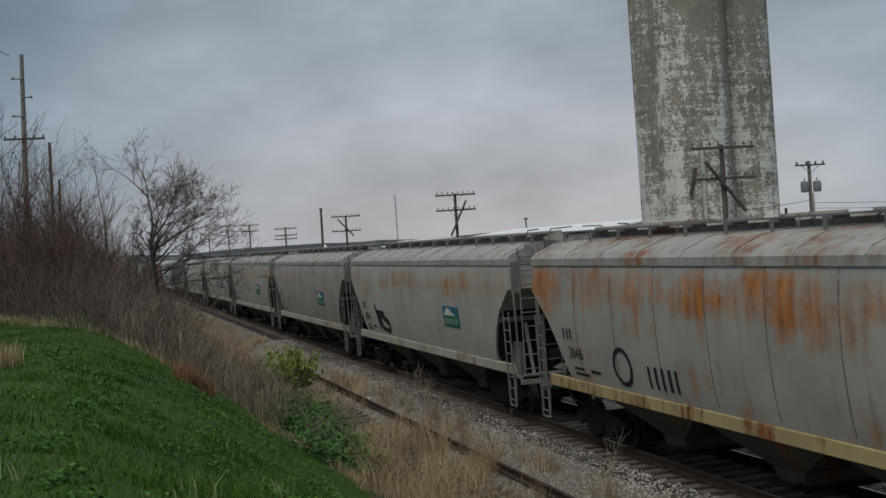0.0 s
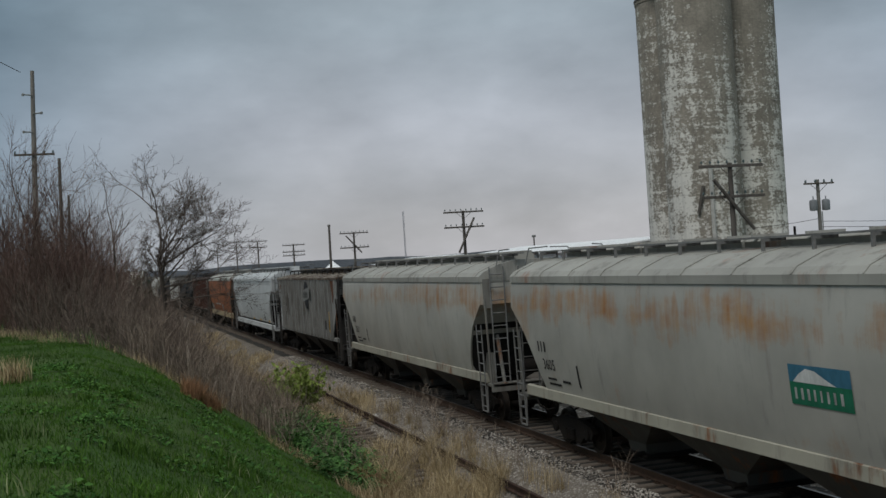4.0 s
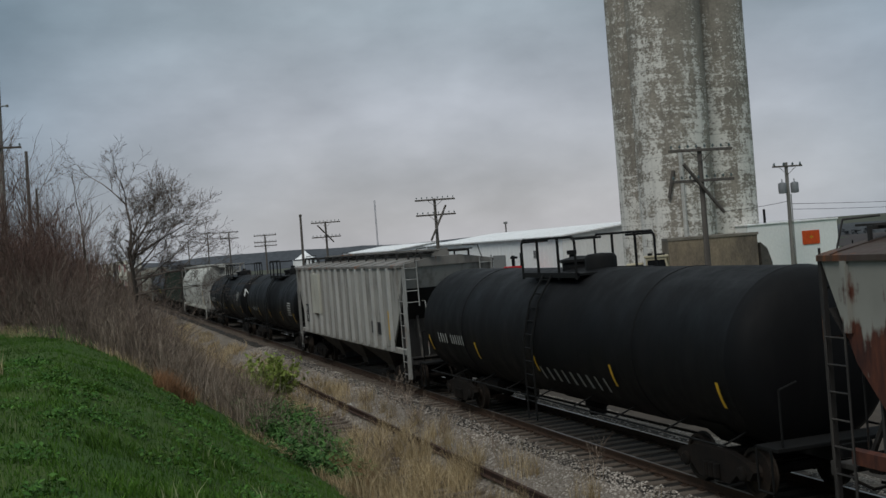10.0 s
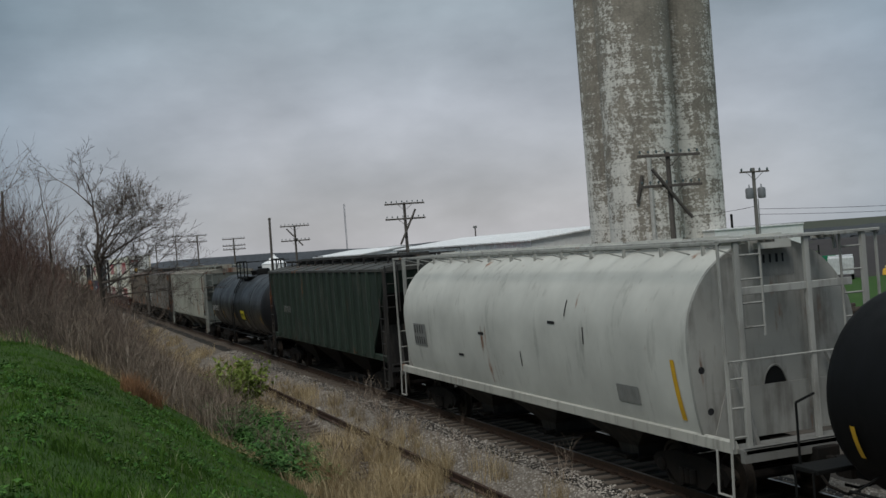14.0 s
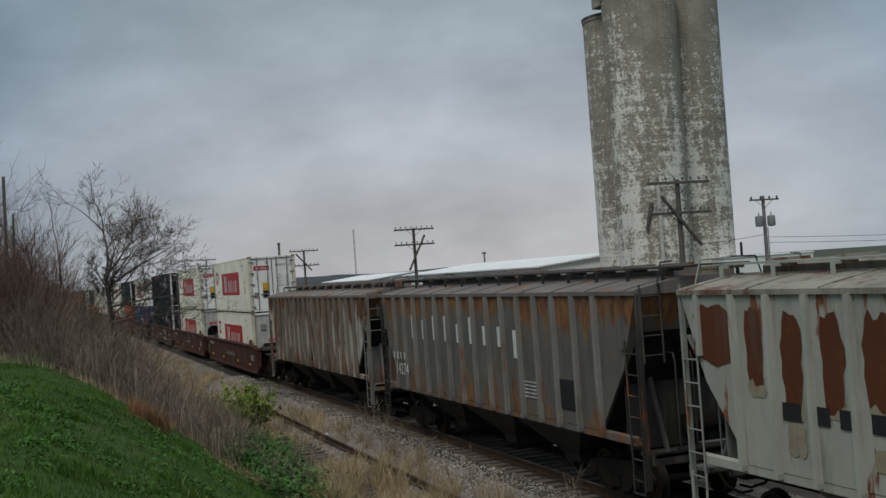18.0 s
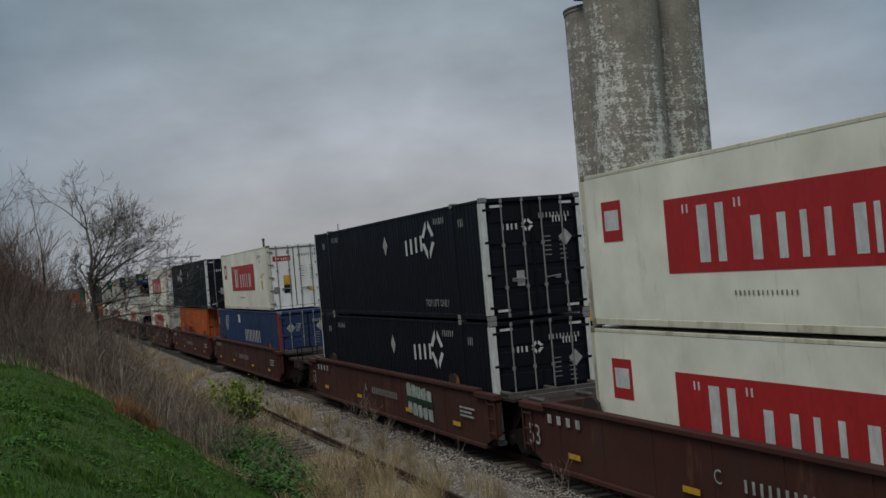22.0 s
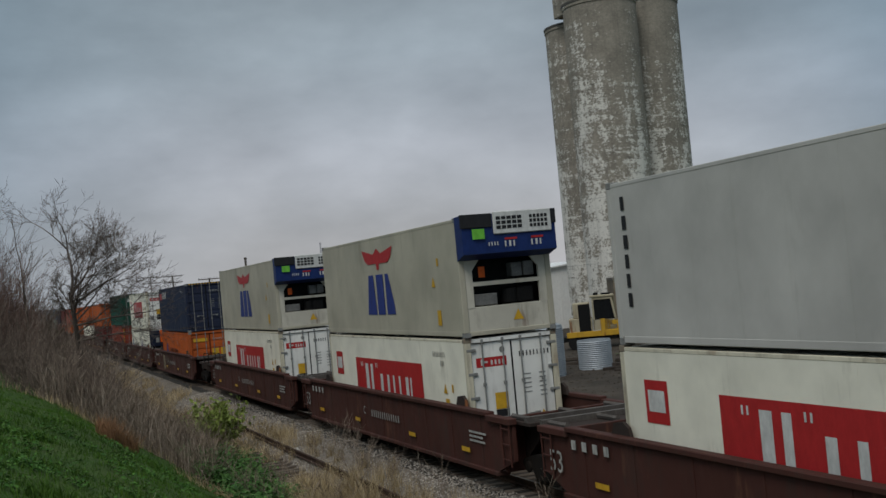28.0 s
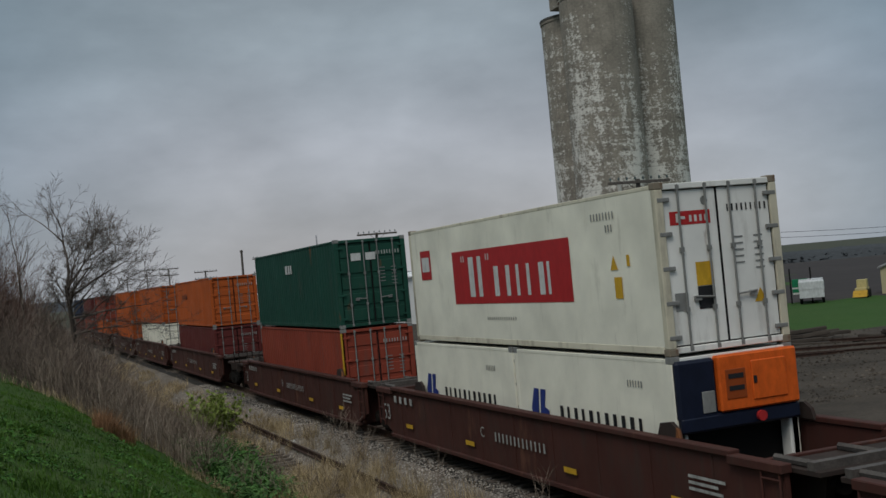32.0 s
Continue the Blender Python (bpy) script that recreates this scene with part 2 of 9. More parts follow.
# ---- mesh helpers ----
class Geo:
    """Collects vertices and faces of one mesh."""

    def __init__(self):
        self.v, self.f = [], []

    def add(self, vs, fs):
        k = len(self.v)
        self.v.extend(vs)
        self.f.extend(tuple(i + k for i in f) for f in fs)
        return self

    def box(self, x0, x1, y0, y1, z0, z1, c=0.0):
        """A box; with c its edges are cut at 45 degrees by that much."""
        x0, x1, y0, y1, z0, z1 = min(x0, x1), max(x0, x1), min(y0, y1), max(y0, y1), min(z0, z1), max(z0, z1)
        if c <= 0:
            return self.add([(x, y, z) for z in (z0, z1) for y in (y0, y1) for x in (x0, x1)], [(0, 2, 3, 1), (4, 5, 7, 6), (0, 1, 5, 4), (2, 6, 7, 3), (0, 4, 6, 2), (1, 3, 7, 5)])
        vs, ix = [], {}
        for sx in (0, 1):
            for sy in (0, 1):
                for sz in (0, 1):
                    p = ((x0, x1)[sx], (y0, y1)[sy], (z0, z1)[sz])
                    s = (1 - 2 * sx, 1 - 2 * sy, 1 - 2 * sz)
                    for a in range(3):
                        ix[sx, sy, sz, a] = len(vs)
                        vs.append(tuple(p[i] + (0 if i == a else s[i] * c) for i in range(3)))
        fs = []
        for a in range(3):
            for s in (0, 1):
                loop = []
                for p, q in ((0, 0), (1, 0), (1, 1), (0, 1)):
                    k = [0, 0, 0]
                    k[a], k[(a + 1) % 3], k[(a + 2) % 3] = s, p, q
                    loop.append(ix[(*k, a)])
                fs.append(tuple(loop if s else loop[::-1]))
        for a in range(3):
            b, d = (a + 1) % 3, (a + 2) % 3
            for sb in (0, 1):
                for sd in (0, 1):
                    k0, k1 = [0, 0, 0], [0, 0, 0]
                    k0[b], k0[d], k1[b], k1[d], k1[a] = sb, sd, sb, sd, 1
                    quad = (ix[(*k0, b)], ix[(*k1, b)], ix[(*k1, d)], ix[(*k0, d)])
                    fs.append(quad if sb == sd else quad[::-1])
        for sx in (0, 1):
            for sy in (0, 1):
                for sz in (0, 1):
                    t = tuple(ix[sx, sy, sz, a] for a in range(3))
                    fs.append(t if (sx + sy + sz) % 2 else t[::-1])
        return self.add(vs, fs)

    def prism(self, poly, axis, a0, a1):
        """A flat outline pushed along an axis: the outline's two numbers are the other two axes in order."""
        n = len(poly)

        def at(p, a):
            return {"x": (a, p[0], p[1]), "y": (p[0], a, p[1]), "z": (p[0], p[1], a)}[axis]
        vs = [at(p, a0) for p in poly] + [at(p, a1) for p in poly]
        fs = [tuple(range(n))[::-1], tuple(range(n, 2 * n))] + [(i, (i + 1) % n, n + (i + 1) % n, n + i) for i in range(n)]
        return self.add(vs, fs)

    def rod(self, p0, p1, r, n=6, r1=None):
        p0, p1 = Vector(p0), Vector(p1)
        d = (p1 - p0).normalized()
        a = d.orthogonal().normalized()
        b = d.cross(a)
        vs = []
        for p, q in ((p0, r), (p1, r if r1 is None else r1)):
            for i in range(n):
                t = 2 * math.pi * i / n
                vs.append(tuple(p + (a * math.cos(t) + b * math.sin(t)) * q))
        return self.add(vs, [(i, (i + 1) % n, n + (i + 1) % n, n + i) for i in range(n)] + [tuple(range(n))[::-1], tuple(range(n, 2 * n))])

    def tube(self, pts, r, n=6):
        for a, b in zip(pts, pts[1:]):
            self.rod(a, b, r, n)
        return self

    def ring(self, c, r, w, axis="y", n=16):
        """A thin round hoop about an axis."""
        pts = []
        for i in range(n + 1):
            t = 2 * math.pi * i / n
            a, b = r * math.cos(t), r * math.sin(t)
            pts.append((c[0] + a, c[1], c[2] + b) if axis == "y" else (c[0], c[1] + a, c[2] + b))
        return self.tube(pts, w, 5)

    def lathe(self, prof, axis, at=(0, 0, 0), n=24):
        """prof: (radius, place along the axis)."""
        vs, fs = [], []
        for r, s in prof:
            for i in range(n):
                t = 2 * math.pi * i / n
                c, d = r * math.cos(t), r * math.sin(t)
                p = {"x": (s, c, d), "y": (d, s, c), "z": (c, d, s)}[axis]
                vs.append(tuple(p[k] + at[k] for k in range(3)))
        for j in range(len(prof) - 1):
            for i in range(n):
                a, b = j * n + i, j * n + (i + 1) % n
                fs.append((a, b, b + n, a + n))
        fs += [tuple(range(n))[::-1], tuple(range(len(vs) - n, len(vs)))]
        return self.add(vs, fs)

    def mesh(self, name, mat, smooth=False):
        me = bpy.data.meshes.new(name)
        me.from_pydata(self.v, [], self.f)
        me.materials.append(mat)
        if smooth:
            me.shade_smooth()
            me.set_sharp_from_angle(angle=radians(38))
        me.update()
        return me


def head_mark(name, shapes, x, z, mat, parent, H, r, zc, label="", proud=0.012):
    """A painted mark on the domed near head of a tank; read from -x to +x."""
    g = Geo()
    for poly in shapes:
        vs = []
        for k in range(5):
            f = k / 4
            for a, b in ((poly[0], poly[3]), (poly[1], poly[2])):
                u, v = x + a[0] + (b[0] - a[0]) * f, z + a[1] + (b[1] - a[1]) * f
                q = min(0.995, (u * u + (v - zc) ** 2) / (r * r))
                vs.append((u, -H + 0.62 * (1 - math.sqrt(1 - q)) - proud, v))
        g.add(vs, [(2 * k, 2 * k + 1, 2 * k + 3, 2 * k + 2) for k in range(4)])
    return part(name, g, mat, parent, label)


def part(name, geo, mat=None, parent=None, label="", smooth=False, at=None):
    """One mesh object under a thing or under a part."""
    me = geo if isinstance(geo, bpy.types.Mesh) else geo.mesh(name, mat, smooth)
    ob = new(name, me)
    ob.parent = parent
    if at is not None:
        ob.location = at
    if label:
        tagged(ob, label)
    return ob


def thing(name, label, category, at=(0, 0, 0), group="", kind=""):
    ob = new(name)
    ob.empty_display_size = 0.3
    ob.location = at
    return tagged(ob, label, category, group, kind)


_text_cache = {}


def text_faces(words, size):
    """Flat faces of lettering in the built-in font, with the origin at its middle."""
    key = (words, size)
    if key not in _text_cache:
        cu = bpy.data.curves.new("lettering", "FONT")
        cu.body, cu.size, cu.align_x, cu.align_y, cu.resolution_u = words, size, "CENTER", "CENTER", 2
        ob = bpy.data.objects.new("lettering", cu)
        scene.collection.objects.link(ob)
        bpy.context.view_layer.update()
        me = bpy.data.meshes.new_from_object(ob.evaluated_get(bpy.context.evaluated_depsgraph_get()))
        _text_cache[key] = ([tuple(v.co) for v in me.vertices], [tuple(p.vertices) for p in me.polygons])
        bpy.data.objects.remove(ob)
        bpy.data.curves.remove(cu)
        bpy.data.meshes.remove(me)
    return _text_cache[key]


def rect(u0, u1, v0, v1):
    return [(u0, v0), (u1, v0), (u1, v1), (u0, v1)]


def bars(n, w, h, gap=0.35, seed=1):
    """Writing that cannot be read, or a trade name: plain upright bars of the letters' size."""
    rng, out = random.Random(seed + n), []
    pitch = w / n
    for i in range(n):
        u = -w / 2 + pitch * i
        ww = pitch * (1 - gap) * rng.uniform(0.42, 0.62)
        out.append(rect(u, u + ww, -h / 2, h / 2))
    return out


def side_mark(name, shapes, y, z, mat, parent, xs, label="", proud=0.012, words=None, size=0.3, each=False):
    """A painted mark on the face towards -x; xs(z) gives that face. Read from +y to -y."""
    if each and len(shapes) > 1:
        return [side_mark(name, [p], y, z, mat, parent, xs, label, proud) for p in shapes][0]
    g = Geo()
    if words:
        vs, fs = text_faces(words, size)
        g.add([(-(xs(z + v[1]) + proud), y - v[0], z + v[1]) for v in vs], fs)
    for poly in shapes or []:
        u0, u1 = min(p[0] for p in poly), max(p[0] for p in poly)
        v0, v1 = min(p[1] for p in poly), max(p[1] for p in poly)
        if len(poly) == 4 and v1 - v0 > 0.3:
            rows = 5
            vs = []
            for k in range(rows + 1):
                f = k / rows
                for a, b in ((poly[0], poly[3]), (poly[1], poly[2])):
                    u, v = a[0] + (b[0] - a[0]) * f, a[1] + (b[1] - a[1]) * f
                    vs.append((-(xs(z + v) + proud), y - u, z + v))
            g.add(vs, [(2 * k, 2 * k + 1, 2 * k + 3, 2 * k + 2) for k in range(rows)])
        else:
            g.add([(-(xs(z + p[1]) + proud), y - p[0], z + p[1]) for p in poly], [tuple(range(len(poly)))])
    return part(name, g, mat, parent, label)


def end_mark(name, shapes, x, z, y, mat, parent, label="", words=None, size=0.3):
    """A painted mark on the face towards -y at y. Read from -x to +x."""
    g = Geo()
    if words:
        vs, fs = text_faces(words, size)
        g.add([(x + v[0], y, z + v[1]) for v in vs], fs)
    for poly in shapes or []:
        g.add([(x + p[0], y, z + p[1]) for p in poly], [tuple(range(len(poly)))])
    return part(name, g, mat, parent, label)


MOVERS = []  # (thing, its place along the train)



def torn(seed, w, h, n=22, rough=0.16):
    """An uneven upright patch, for worn-through paint."""
    r = random.Random(seed)
    pts = []
    for k in range(n):
        a = 6.2832 * k / n
        c, d = math.cos(a), math.sin(a)
        q = (abs(c) ** 8 + abs(d) ** 8) ** -0.125
        f = 1 + r.uniform(-rough * 1.3, rough * 0.4)
        pts.append((c * q * w / 2 * f, d * q * h / 2 * f))
    return pts
# ---- the train: running gear ----
def truck_meshes():
    sf = Geo()
    sf.prism([(-1.22, 0.50), (-1.08, 0.62), (-0.55, 0.74), (0.55, 0.74), (1.08, 0.62), (1.22, 0.50), (1.08, 0.34), (0.72, 0.38), (0.48, 0.20), (-0.48, 0.20), (-0.72, 0.38), (-1.08, 0.34)], "x", 0.0, 0.14)
    for y in (-0.89, 0.89):
        sf.lathe([(0.09, -0.05), (0.13, -0.03), (0.13, 0.0)], "x", (0, y, 0.44), 12)
    for y in (-0.16, 0.0, 0.16):
        sf.lathe([(0.065, 0.26), (0.065, 0.5)], "z", (-0.03, y, 0), 8)
    bo = Geo().box(-1.0, 1.0, -0.2, 0.2, 0.42, 0.68, 0.03)
    bo.lathe([(0.24, 0.66), (0.24, 0.82)], "z", (0, 0, 0), 14)
    wh = Geo().lathe([(0.08, -0.09), (0.16, -0.08), (0.17, -0.03), (0.34, -0.02), (0.36, -0.06), (0.42, -0.06), (0.425, 0.05), (0.455, 0.07), (0.455, 0.085), (0.36, 0.085), (0.34, 0.04), (0.17, 0.03), (0.15, 0.1), (0.08, 0.1)], "x", (0, 0, 0), 22)
    ax = Geo().lathe([(0.075, -0.95), (0.075, -0.8), (0.09, -0.78), (0.08, 0), (0.09, 0.78), (0.075, 0.8), (0.075, 0.95)], "x", (0, 0, 0), 10)
    br = Geo().box(-0.65, 0.65, -0.05, 0.05, 0.3, 0.42).box(-0.82, -0.66, -0.04, 0.1, 0.2, 0.55).box(0.66, 0.82, -0.04, 0.1, 0.2, 0.55)
    return {"side_frame": sf.mesh("side_frame", M_STEEL), "truck": bo.mesh("truck", M_STEEL), "wheel": wh.mesh("wheel", M_WHEEL, True), "axle": ax.mesh("axle", M_STEEL, True), "brake_beam": br.mesh("brake_beam", M_STEEL)}


TRUCK = truck_meshes()


def truck(parent, y):
    t = part("truck", TRUCK["truck"], parent=parent, at=(0, y, 0))
    part("side_frame", TRUCK["side_frame"], parent=t, at=(0.93, 0, 0))
    part("side_frame", TRUCK["side_frame"], parent=t, at=(-1.07, 0, 0))
    for yy in (-0.89, 0.89):
        part("axle", TRUCK["axle"], parent=t, at=(0, yy, 0.42))
        part("wheel", TRUCK["wheel"], parent=t, at=(-0.75, yy, 0.42))
        w = part("wheel", TRUCK["wheel"], parent=t, at=(0.75, yy, 0.42))
        w.rotation_euler = (0, 0, math.pi)
        part("brake_beam", TRUCK["brake_beam"], parent=t, at=(0, yy * 0.42, 0))
    return t


def coupler_mesh():
    g = Geo().box(-0.07, 0.07, -0.1, 0.62, 0.72, 0.92, 0.02)
    g.prism([(-0.16, -0.34), (0.1, -0.38), (0.17, -0.22), (0.14, -0.08), (-0.14, -0.08), (-0.19, -0.2)], "z", 0.68, 0.97)
    g.tube([(-0.3, 0.35, 0.8), (-0.32, 0.0, 0.55), (-0.2, -0.25, 0.45), (-0.05, -0.38, 0.5)], 0.025, 6)
    return g.mesh("coupler", M_STEEL)


COUPLER = coupler_mesh()


def couplers(parent, half):
    part("coupler", COUPLER, parent=parent, at=(0, -half - 0.35, 0))
    c = part("coupler", COUPLER, parent=parent, at=(0, half + 0.35, 0))
    c.rotation_euler = (0, 0, math.pi)


def ladder(parent, mat, base, top, across, rungs, w=0.42, r=0.018, name="ladder"):
    """Two stiles and rungs from base to top; across is the direction of the rungs."""
    g = Geo()
    base, top, a = Vector(base), Vector(top), Vector(across).normalized() * (w / 2)
    for s in (-1, 1):
        g.rod(base + a * s, top + a * s, r * 1.25, 5)
    for i in range(rungs):
        p = base + (top - base) * ((i + 0.4) / rungs)
        g.rod(p - a, p + a, r, 5)
    return part(name, g, mat, parent)


def curve_of(points):
    """Linear table lookup: points are (at, value), rising."""
    xs, ys = [p[0] for p in points], [p[1] for p in points]
    return lambda t: float(np.interp(t, xs, ys))


def shell(side, half, roof=None):
    """Closed hopper body: side is (x, z) upwards, half(z) its half length there."""
    g = Geo()
    vs = []
    for x, z in side:
        h = half(z)
        vs += [(-x, -h, z), (x, -h, z), (x, h, z), (-x, h, z)]
    fs = [(3, 2, 1, 0), tuple(range(len(vs) - 4, len(vs)))]
    for i in range(len(side) - 1):
        for k in range(4):
            a, b = 4 * i + k, 4 * i + (k + 1) % 4
            fs.append((a, b, b + 4, a + 4))
    return g.add(vs, fs)


ROUND = [(1.30, 1.32), (1.42, 1.40), (1.50, 1.75), (1.56, 2.2), (1.60, 2.7), (1.61, 3.3), (1.58, 3.75), (1.54, 3.98)]
CYLINDER = [(1.6 * math.cos(radians(a if a > 0 else a * 0.62)), 2.78 + (1.55 if a > 0 else 2.25) * math.sin(radians(a))) for a in range(-48, 79, 6)]
FLAT = [(1.46, 1.36), (1.50, 1.40), (1.50, 2.6), (1.50, 4.02)]


M_WELD = flat_mat("shadow_dark_weld_line", (0.19, 0.175, 0.155), 0.8, worn=0.3)
# near-black colour stands in for the shade under the body's ends
M_SLOPE = paint("shaded_slope_paint", (0.028, 0.026, 0.025), rust=0.12, grime=0.5, seed=15, rough=0.85, grime_col=(0.014, 0.013, 0.012), spec=0.1)


def hopper_car(label, near, far, body_mat, roof_mat, style="round", sill_mat=None, ribs=14, bay_mat=None, end_mat=None, bays=3, sill=(1.17, 1.42), fit_mat=None, cap=True, lip=0.05, hatch="trough", group="hopper cars", rib_mat=None, low_roof=False, ladder_mat=None, full_end=False, slope_mat=None, seams=0):
    """A covered hopper wagon, standing at its middle. near, far: its body's ends along the train."""
    L = far - near
    H = L / 2
    car = thing("hopper_car", label, "hopper car", group=group)
    MOVERS.append((car, (near + far) / 2))
    bay_mat, sill_mat, end_mat, fit_mat = bay_mat or M_STEEL, sill_mat or body_mat, end_mat or body_mat, fit_mat or M_GALV
    side = CYLINDER if full_end else (ROUND if style == "round" else FLAT)
    z_cut = 3.3 if style == "round" else 3.35
    half = curve_of([(1.3, H - 1.75), (1.55, H - 1.5), (z_cut - 0.15, H - 0.12), (z_cut, H), (5, H)])
    if style == "round":
        # the side sheet's end is cut back in a curve
        half = curve_of([(1.3, H - 1.62), (1.6, H - 1.5), (2.1, H - 1.22), (2.6, H - 0.86), (2.95, H - 0.52), (3.15, H - 0.24), (z_cut, H), (5, H)])
    if full_end:
        half = lambda z: H - 0.95
    xs = curve_of([(z, x) for x, z in side])
    body = part("body", shell(side, half), body_mat, car, smooth=style == "round")
    # slope sheets under the body's ends, coloured near black for the shade there
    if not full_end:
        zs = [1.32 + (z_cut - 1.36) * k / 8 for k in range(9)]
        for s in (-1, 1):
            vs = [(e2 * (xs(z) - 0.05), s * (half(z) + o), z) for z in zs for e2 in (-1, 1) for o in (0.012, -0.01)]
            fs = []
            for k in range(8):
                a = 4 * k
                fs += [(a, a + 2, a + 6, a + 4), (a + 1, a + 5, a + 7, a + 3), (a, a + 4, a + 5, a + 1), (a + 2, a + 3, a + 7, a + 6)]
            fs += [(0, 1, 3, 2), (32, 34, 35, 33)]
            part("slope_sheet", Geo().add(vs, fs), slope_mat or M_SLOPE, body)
    # roof: sheets that fall to an eave lip
    e = side[-1][0]
    roof = Geo()
    fit_mat = fit_mat if style == "round" or not low_roof else end_mat
    rib_mat = rib_mat or body_mat
    ladder_mat = ladder_mat or fit_mat
    dz = -0.2 if low_roof else (-0.27 if full_end else 0.0)
    lip_z = 3.90 if style == "round" else 3.97
    prof = [(-e - lip, lip_z), (-e - lip, 4.05), (-e + 0.06, 4.16 + dz * 0.4), (-1.0, 4.36 + dz), (-0.45, 4.45 + dz), (0.45, 4.45 + dz), (1.0, 4.36 + dz), (e - 0.06, 4.16 + dz * 0.4), (e + lip, 4.05), (e + lip, lip_z)]
    if full_end:
        prof = [(-0.5, 4.2), (-0.45, 4.33), (0.45, 4.33), (0.5, 4.2)]
    inset = 0.95 if full_end else -0.02
    roof.prism(prof, "y", -H + inset, H - inset)
    rf = part("roof", roof, roof_mat, car)
    nseam = 0 if full_end else 11
    for i in range(nseam):
        seam = Geo()
        y = -H + 0.3 + (L - 0.6) * i / (nseam - 1)
        for a, b in zip(prof[1:5], prof[2:5]):
            seam.rod((a[0], y, a[1] + 0.006), (b[0], y, b[1] + 0.006), 0.02, 4)
        part("roof_seam", seam, roof_mat, rf)
    # running boards and hatches
    for s in (-1, 1):
        walk_board = Geo()
        for k in range(3):
            walk_board.box(s * 0.42 + k * s * 0.13, s * 0.42 + k * s * 0.13 + 0.09, -H - 0.25, H + 0.25, 4.60 + dz, 4.635 + dz)
        wb = part("running_board", walk_board, fit_mat, car)
        leg = Geo().prism([(s * 0.36, 4.60 + dz), (s * 0.82, 4.60 + dz), (s * 0.82, 4.36 + dz), (s * 0.77, 4.36 + dz), (s * 0.77, 4.55 + dz), (s * 0.36, 4.55 + dz)], "y", -0.025, 0.025).mesh("board_bracket", fit_mat)
        for i in range(13):
            part("board_bracket", leg, parent=wb, at=(0, -H + 0.2 + (L - 0.4) * i / 12, 0))
    if hatch == "trough":
        for i in range(4):
            y0 = -H + 0.6 + i * (L - 1.2) / 4
            g = Geo().prism([(-0.3, 4.44 + dz), (-0.3, 4.56 + dz), (-0.2, 4.63 + dz), (0.2, 4.63 + dz), (0.3, 4.56 + dz), (0.3, 4.44 + dz)], "y", y0 + 0.05, y0 + (L - 1.2) / 4 - 0.05)
            for k in range(3):
                yy = y0 + 0.4 + k * ((L - 1.2) / 4 - 0.8) / 2
                g.box(-0.36, 0.36, yy - 0.04, yy + 0.04, 4.60 + dz, 4.68 + dz)
            part("hatch_cover", g, roof_mat, car)
    else:
        for i in range(10):
            y0 = -H + 0.9 + i * (L - 1.8) / 9
            part("hatch_cover", Geo().lathe([(0.3, 4.44), (0.32, 4.56), (0.27, 4.62), (0.05, 4.66), (0.04, 4.70)], "z", (0, y0, 0), 14), roof_mat, car, smooth=True)
    # upright welds between the side sheets, in a dark colour that stands for their shadow lines
    for k in range(seams):
        for sd in (-1, 1):
            y = -(H - 2.3) + 2 * (H - 2.3) * k / (seams - 1)
            zs = [1.5 + 2.4 * j / 7 for j in range(8)]
            vs = [(sd * (xs(z) + o), y + e3, z) for z in zs for o, e3 in ((-0.01, -0.016), (0.008, -0.012), (0.008, 0.012), (-0.01, 0.016))]
            part("side_weld", Geo().add(vs, [(4 * j + q, 4 * j + q + 1, 4 * j + q + 5, 4 * j + q + 4) for j in range(7) for q in range(3)]), M_WELD, body)
    # side sills
    for s in (-1, 1):
        x = xs(1.42) if style == "round" and not full_end else 1.46
        g = Geo().prism([(s * (x - 0.10), sill[0]), (s * (x + 0.03), sill[0]), (s * (x + 0.03), sill[1] - 0.03), (s * (x - 0.04), sill[1])], "y", -H + (0.05 if full_end else 0.35), H - (0.05 if full_end else 0.35))
        part("side_sill", g, sill_mat, car)
    # posts on flat sides; some post paints are toned to mimic highlight or shadow lines
    if style != "round":
        for s in (-1, 1):
            for i in range(ribs):
                y = -(H - 1.55) + (2 * (H - 1.55)) * i / (ribs - 1)
                g = Geo().prism([(y - 0.045, 1.38), (y - 0.03, 1.30), (y + 0.03, 1.30), (y + 0.045, 1.38), (y + 0.045, 3.97), (y - 0.045, 3.97)], "x", s * 1.49, s * 1.60)
                part("side_post", g, rib_mat, body)
            for yy in (-H + 0.55, H - 0.55):
                part("side_post", Geo().box(s * 1.50, s * 1.57, yy - 0.05, yy + 0.05, 3.0, 3.97), body_mat, body)
    # discharge bays under the floor; bay paints are darkened to carry the shade there
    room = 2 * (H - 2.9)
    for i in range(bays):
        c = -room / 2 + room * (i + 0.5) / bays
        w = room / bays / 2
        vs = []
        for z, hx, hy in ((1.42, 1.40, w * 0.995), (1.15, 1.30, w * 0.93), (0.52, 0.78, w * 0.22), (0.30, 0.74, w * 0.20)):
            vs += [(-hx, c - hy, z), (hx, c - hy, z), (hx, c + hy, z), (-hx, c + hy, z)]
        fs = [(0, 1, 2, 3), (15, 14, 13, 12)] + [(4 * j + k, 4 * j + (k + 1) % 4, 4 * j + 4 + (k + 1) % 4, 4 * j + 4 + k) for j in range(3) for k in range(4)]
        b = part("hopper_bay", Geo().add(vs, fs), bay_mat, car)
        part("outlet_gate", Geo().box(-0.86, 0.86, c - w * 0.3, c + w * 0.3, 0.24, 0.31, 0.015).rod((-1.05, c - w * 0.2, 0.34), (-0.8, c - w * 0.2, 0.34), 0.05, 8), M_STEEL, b)
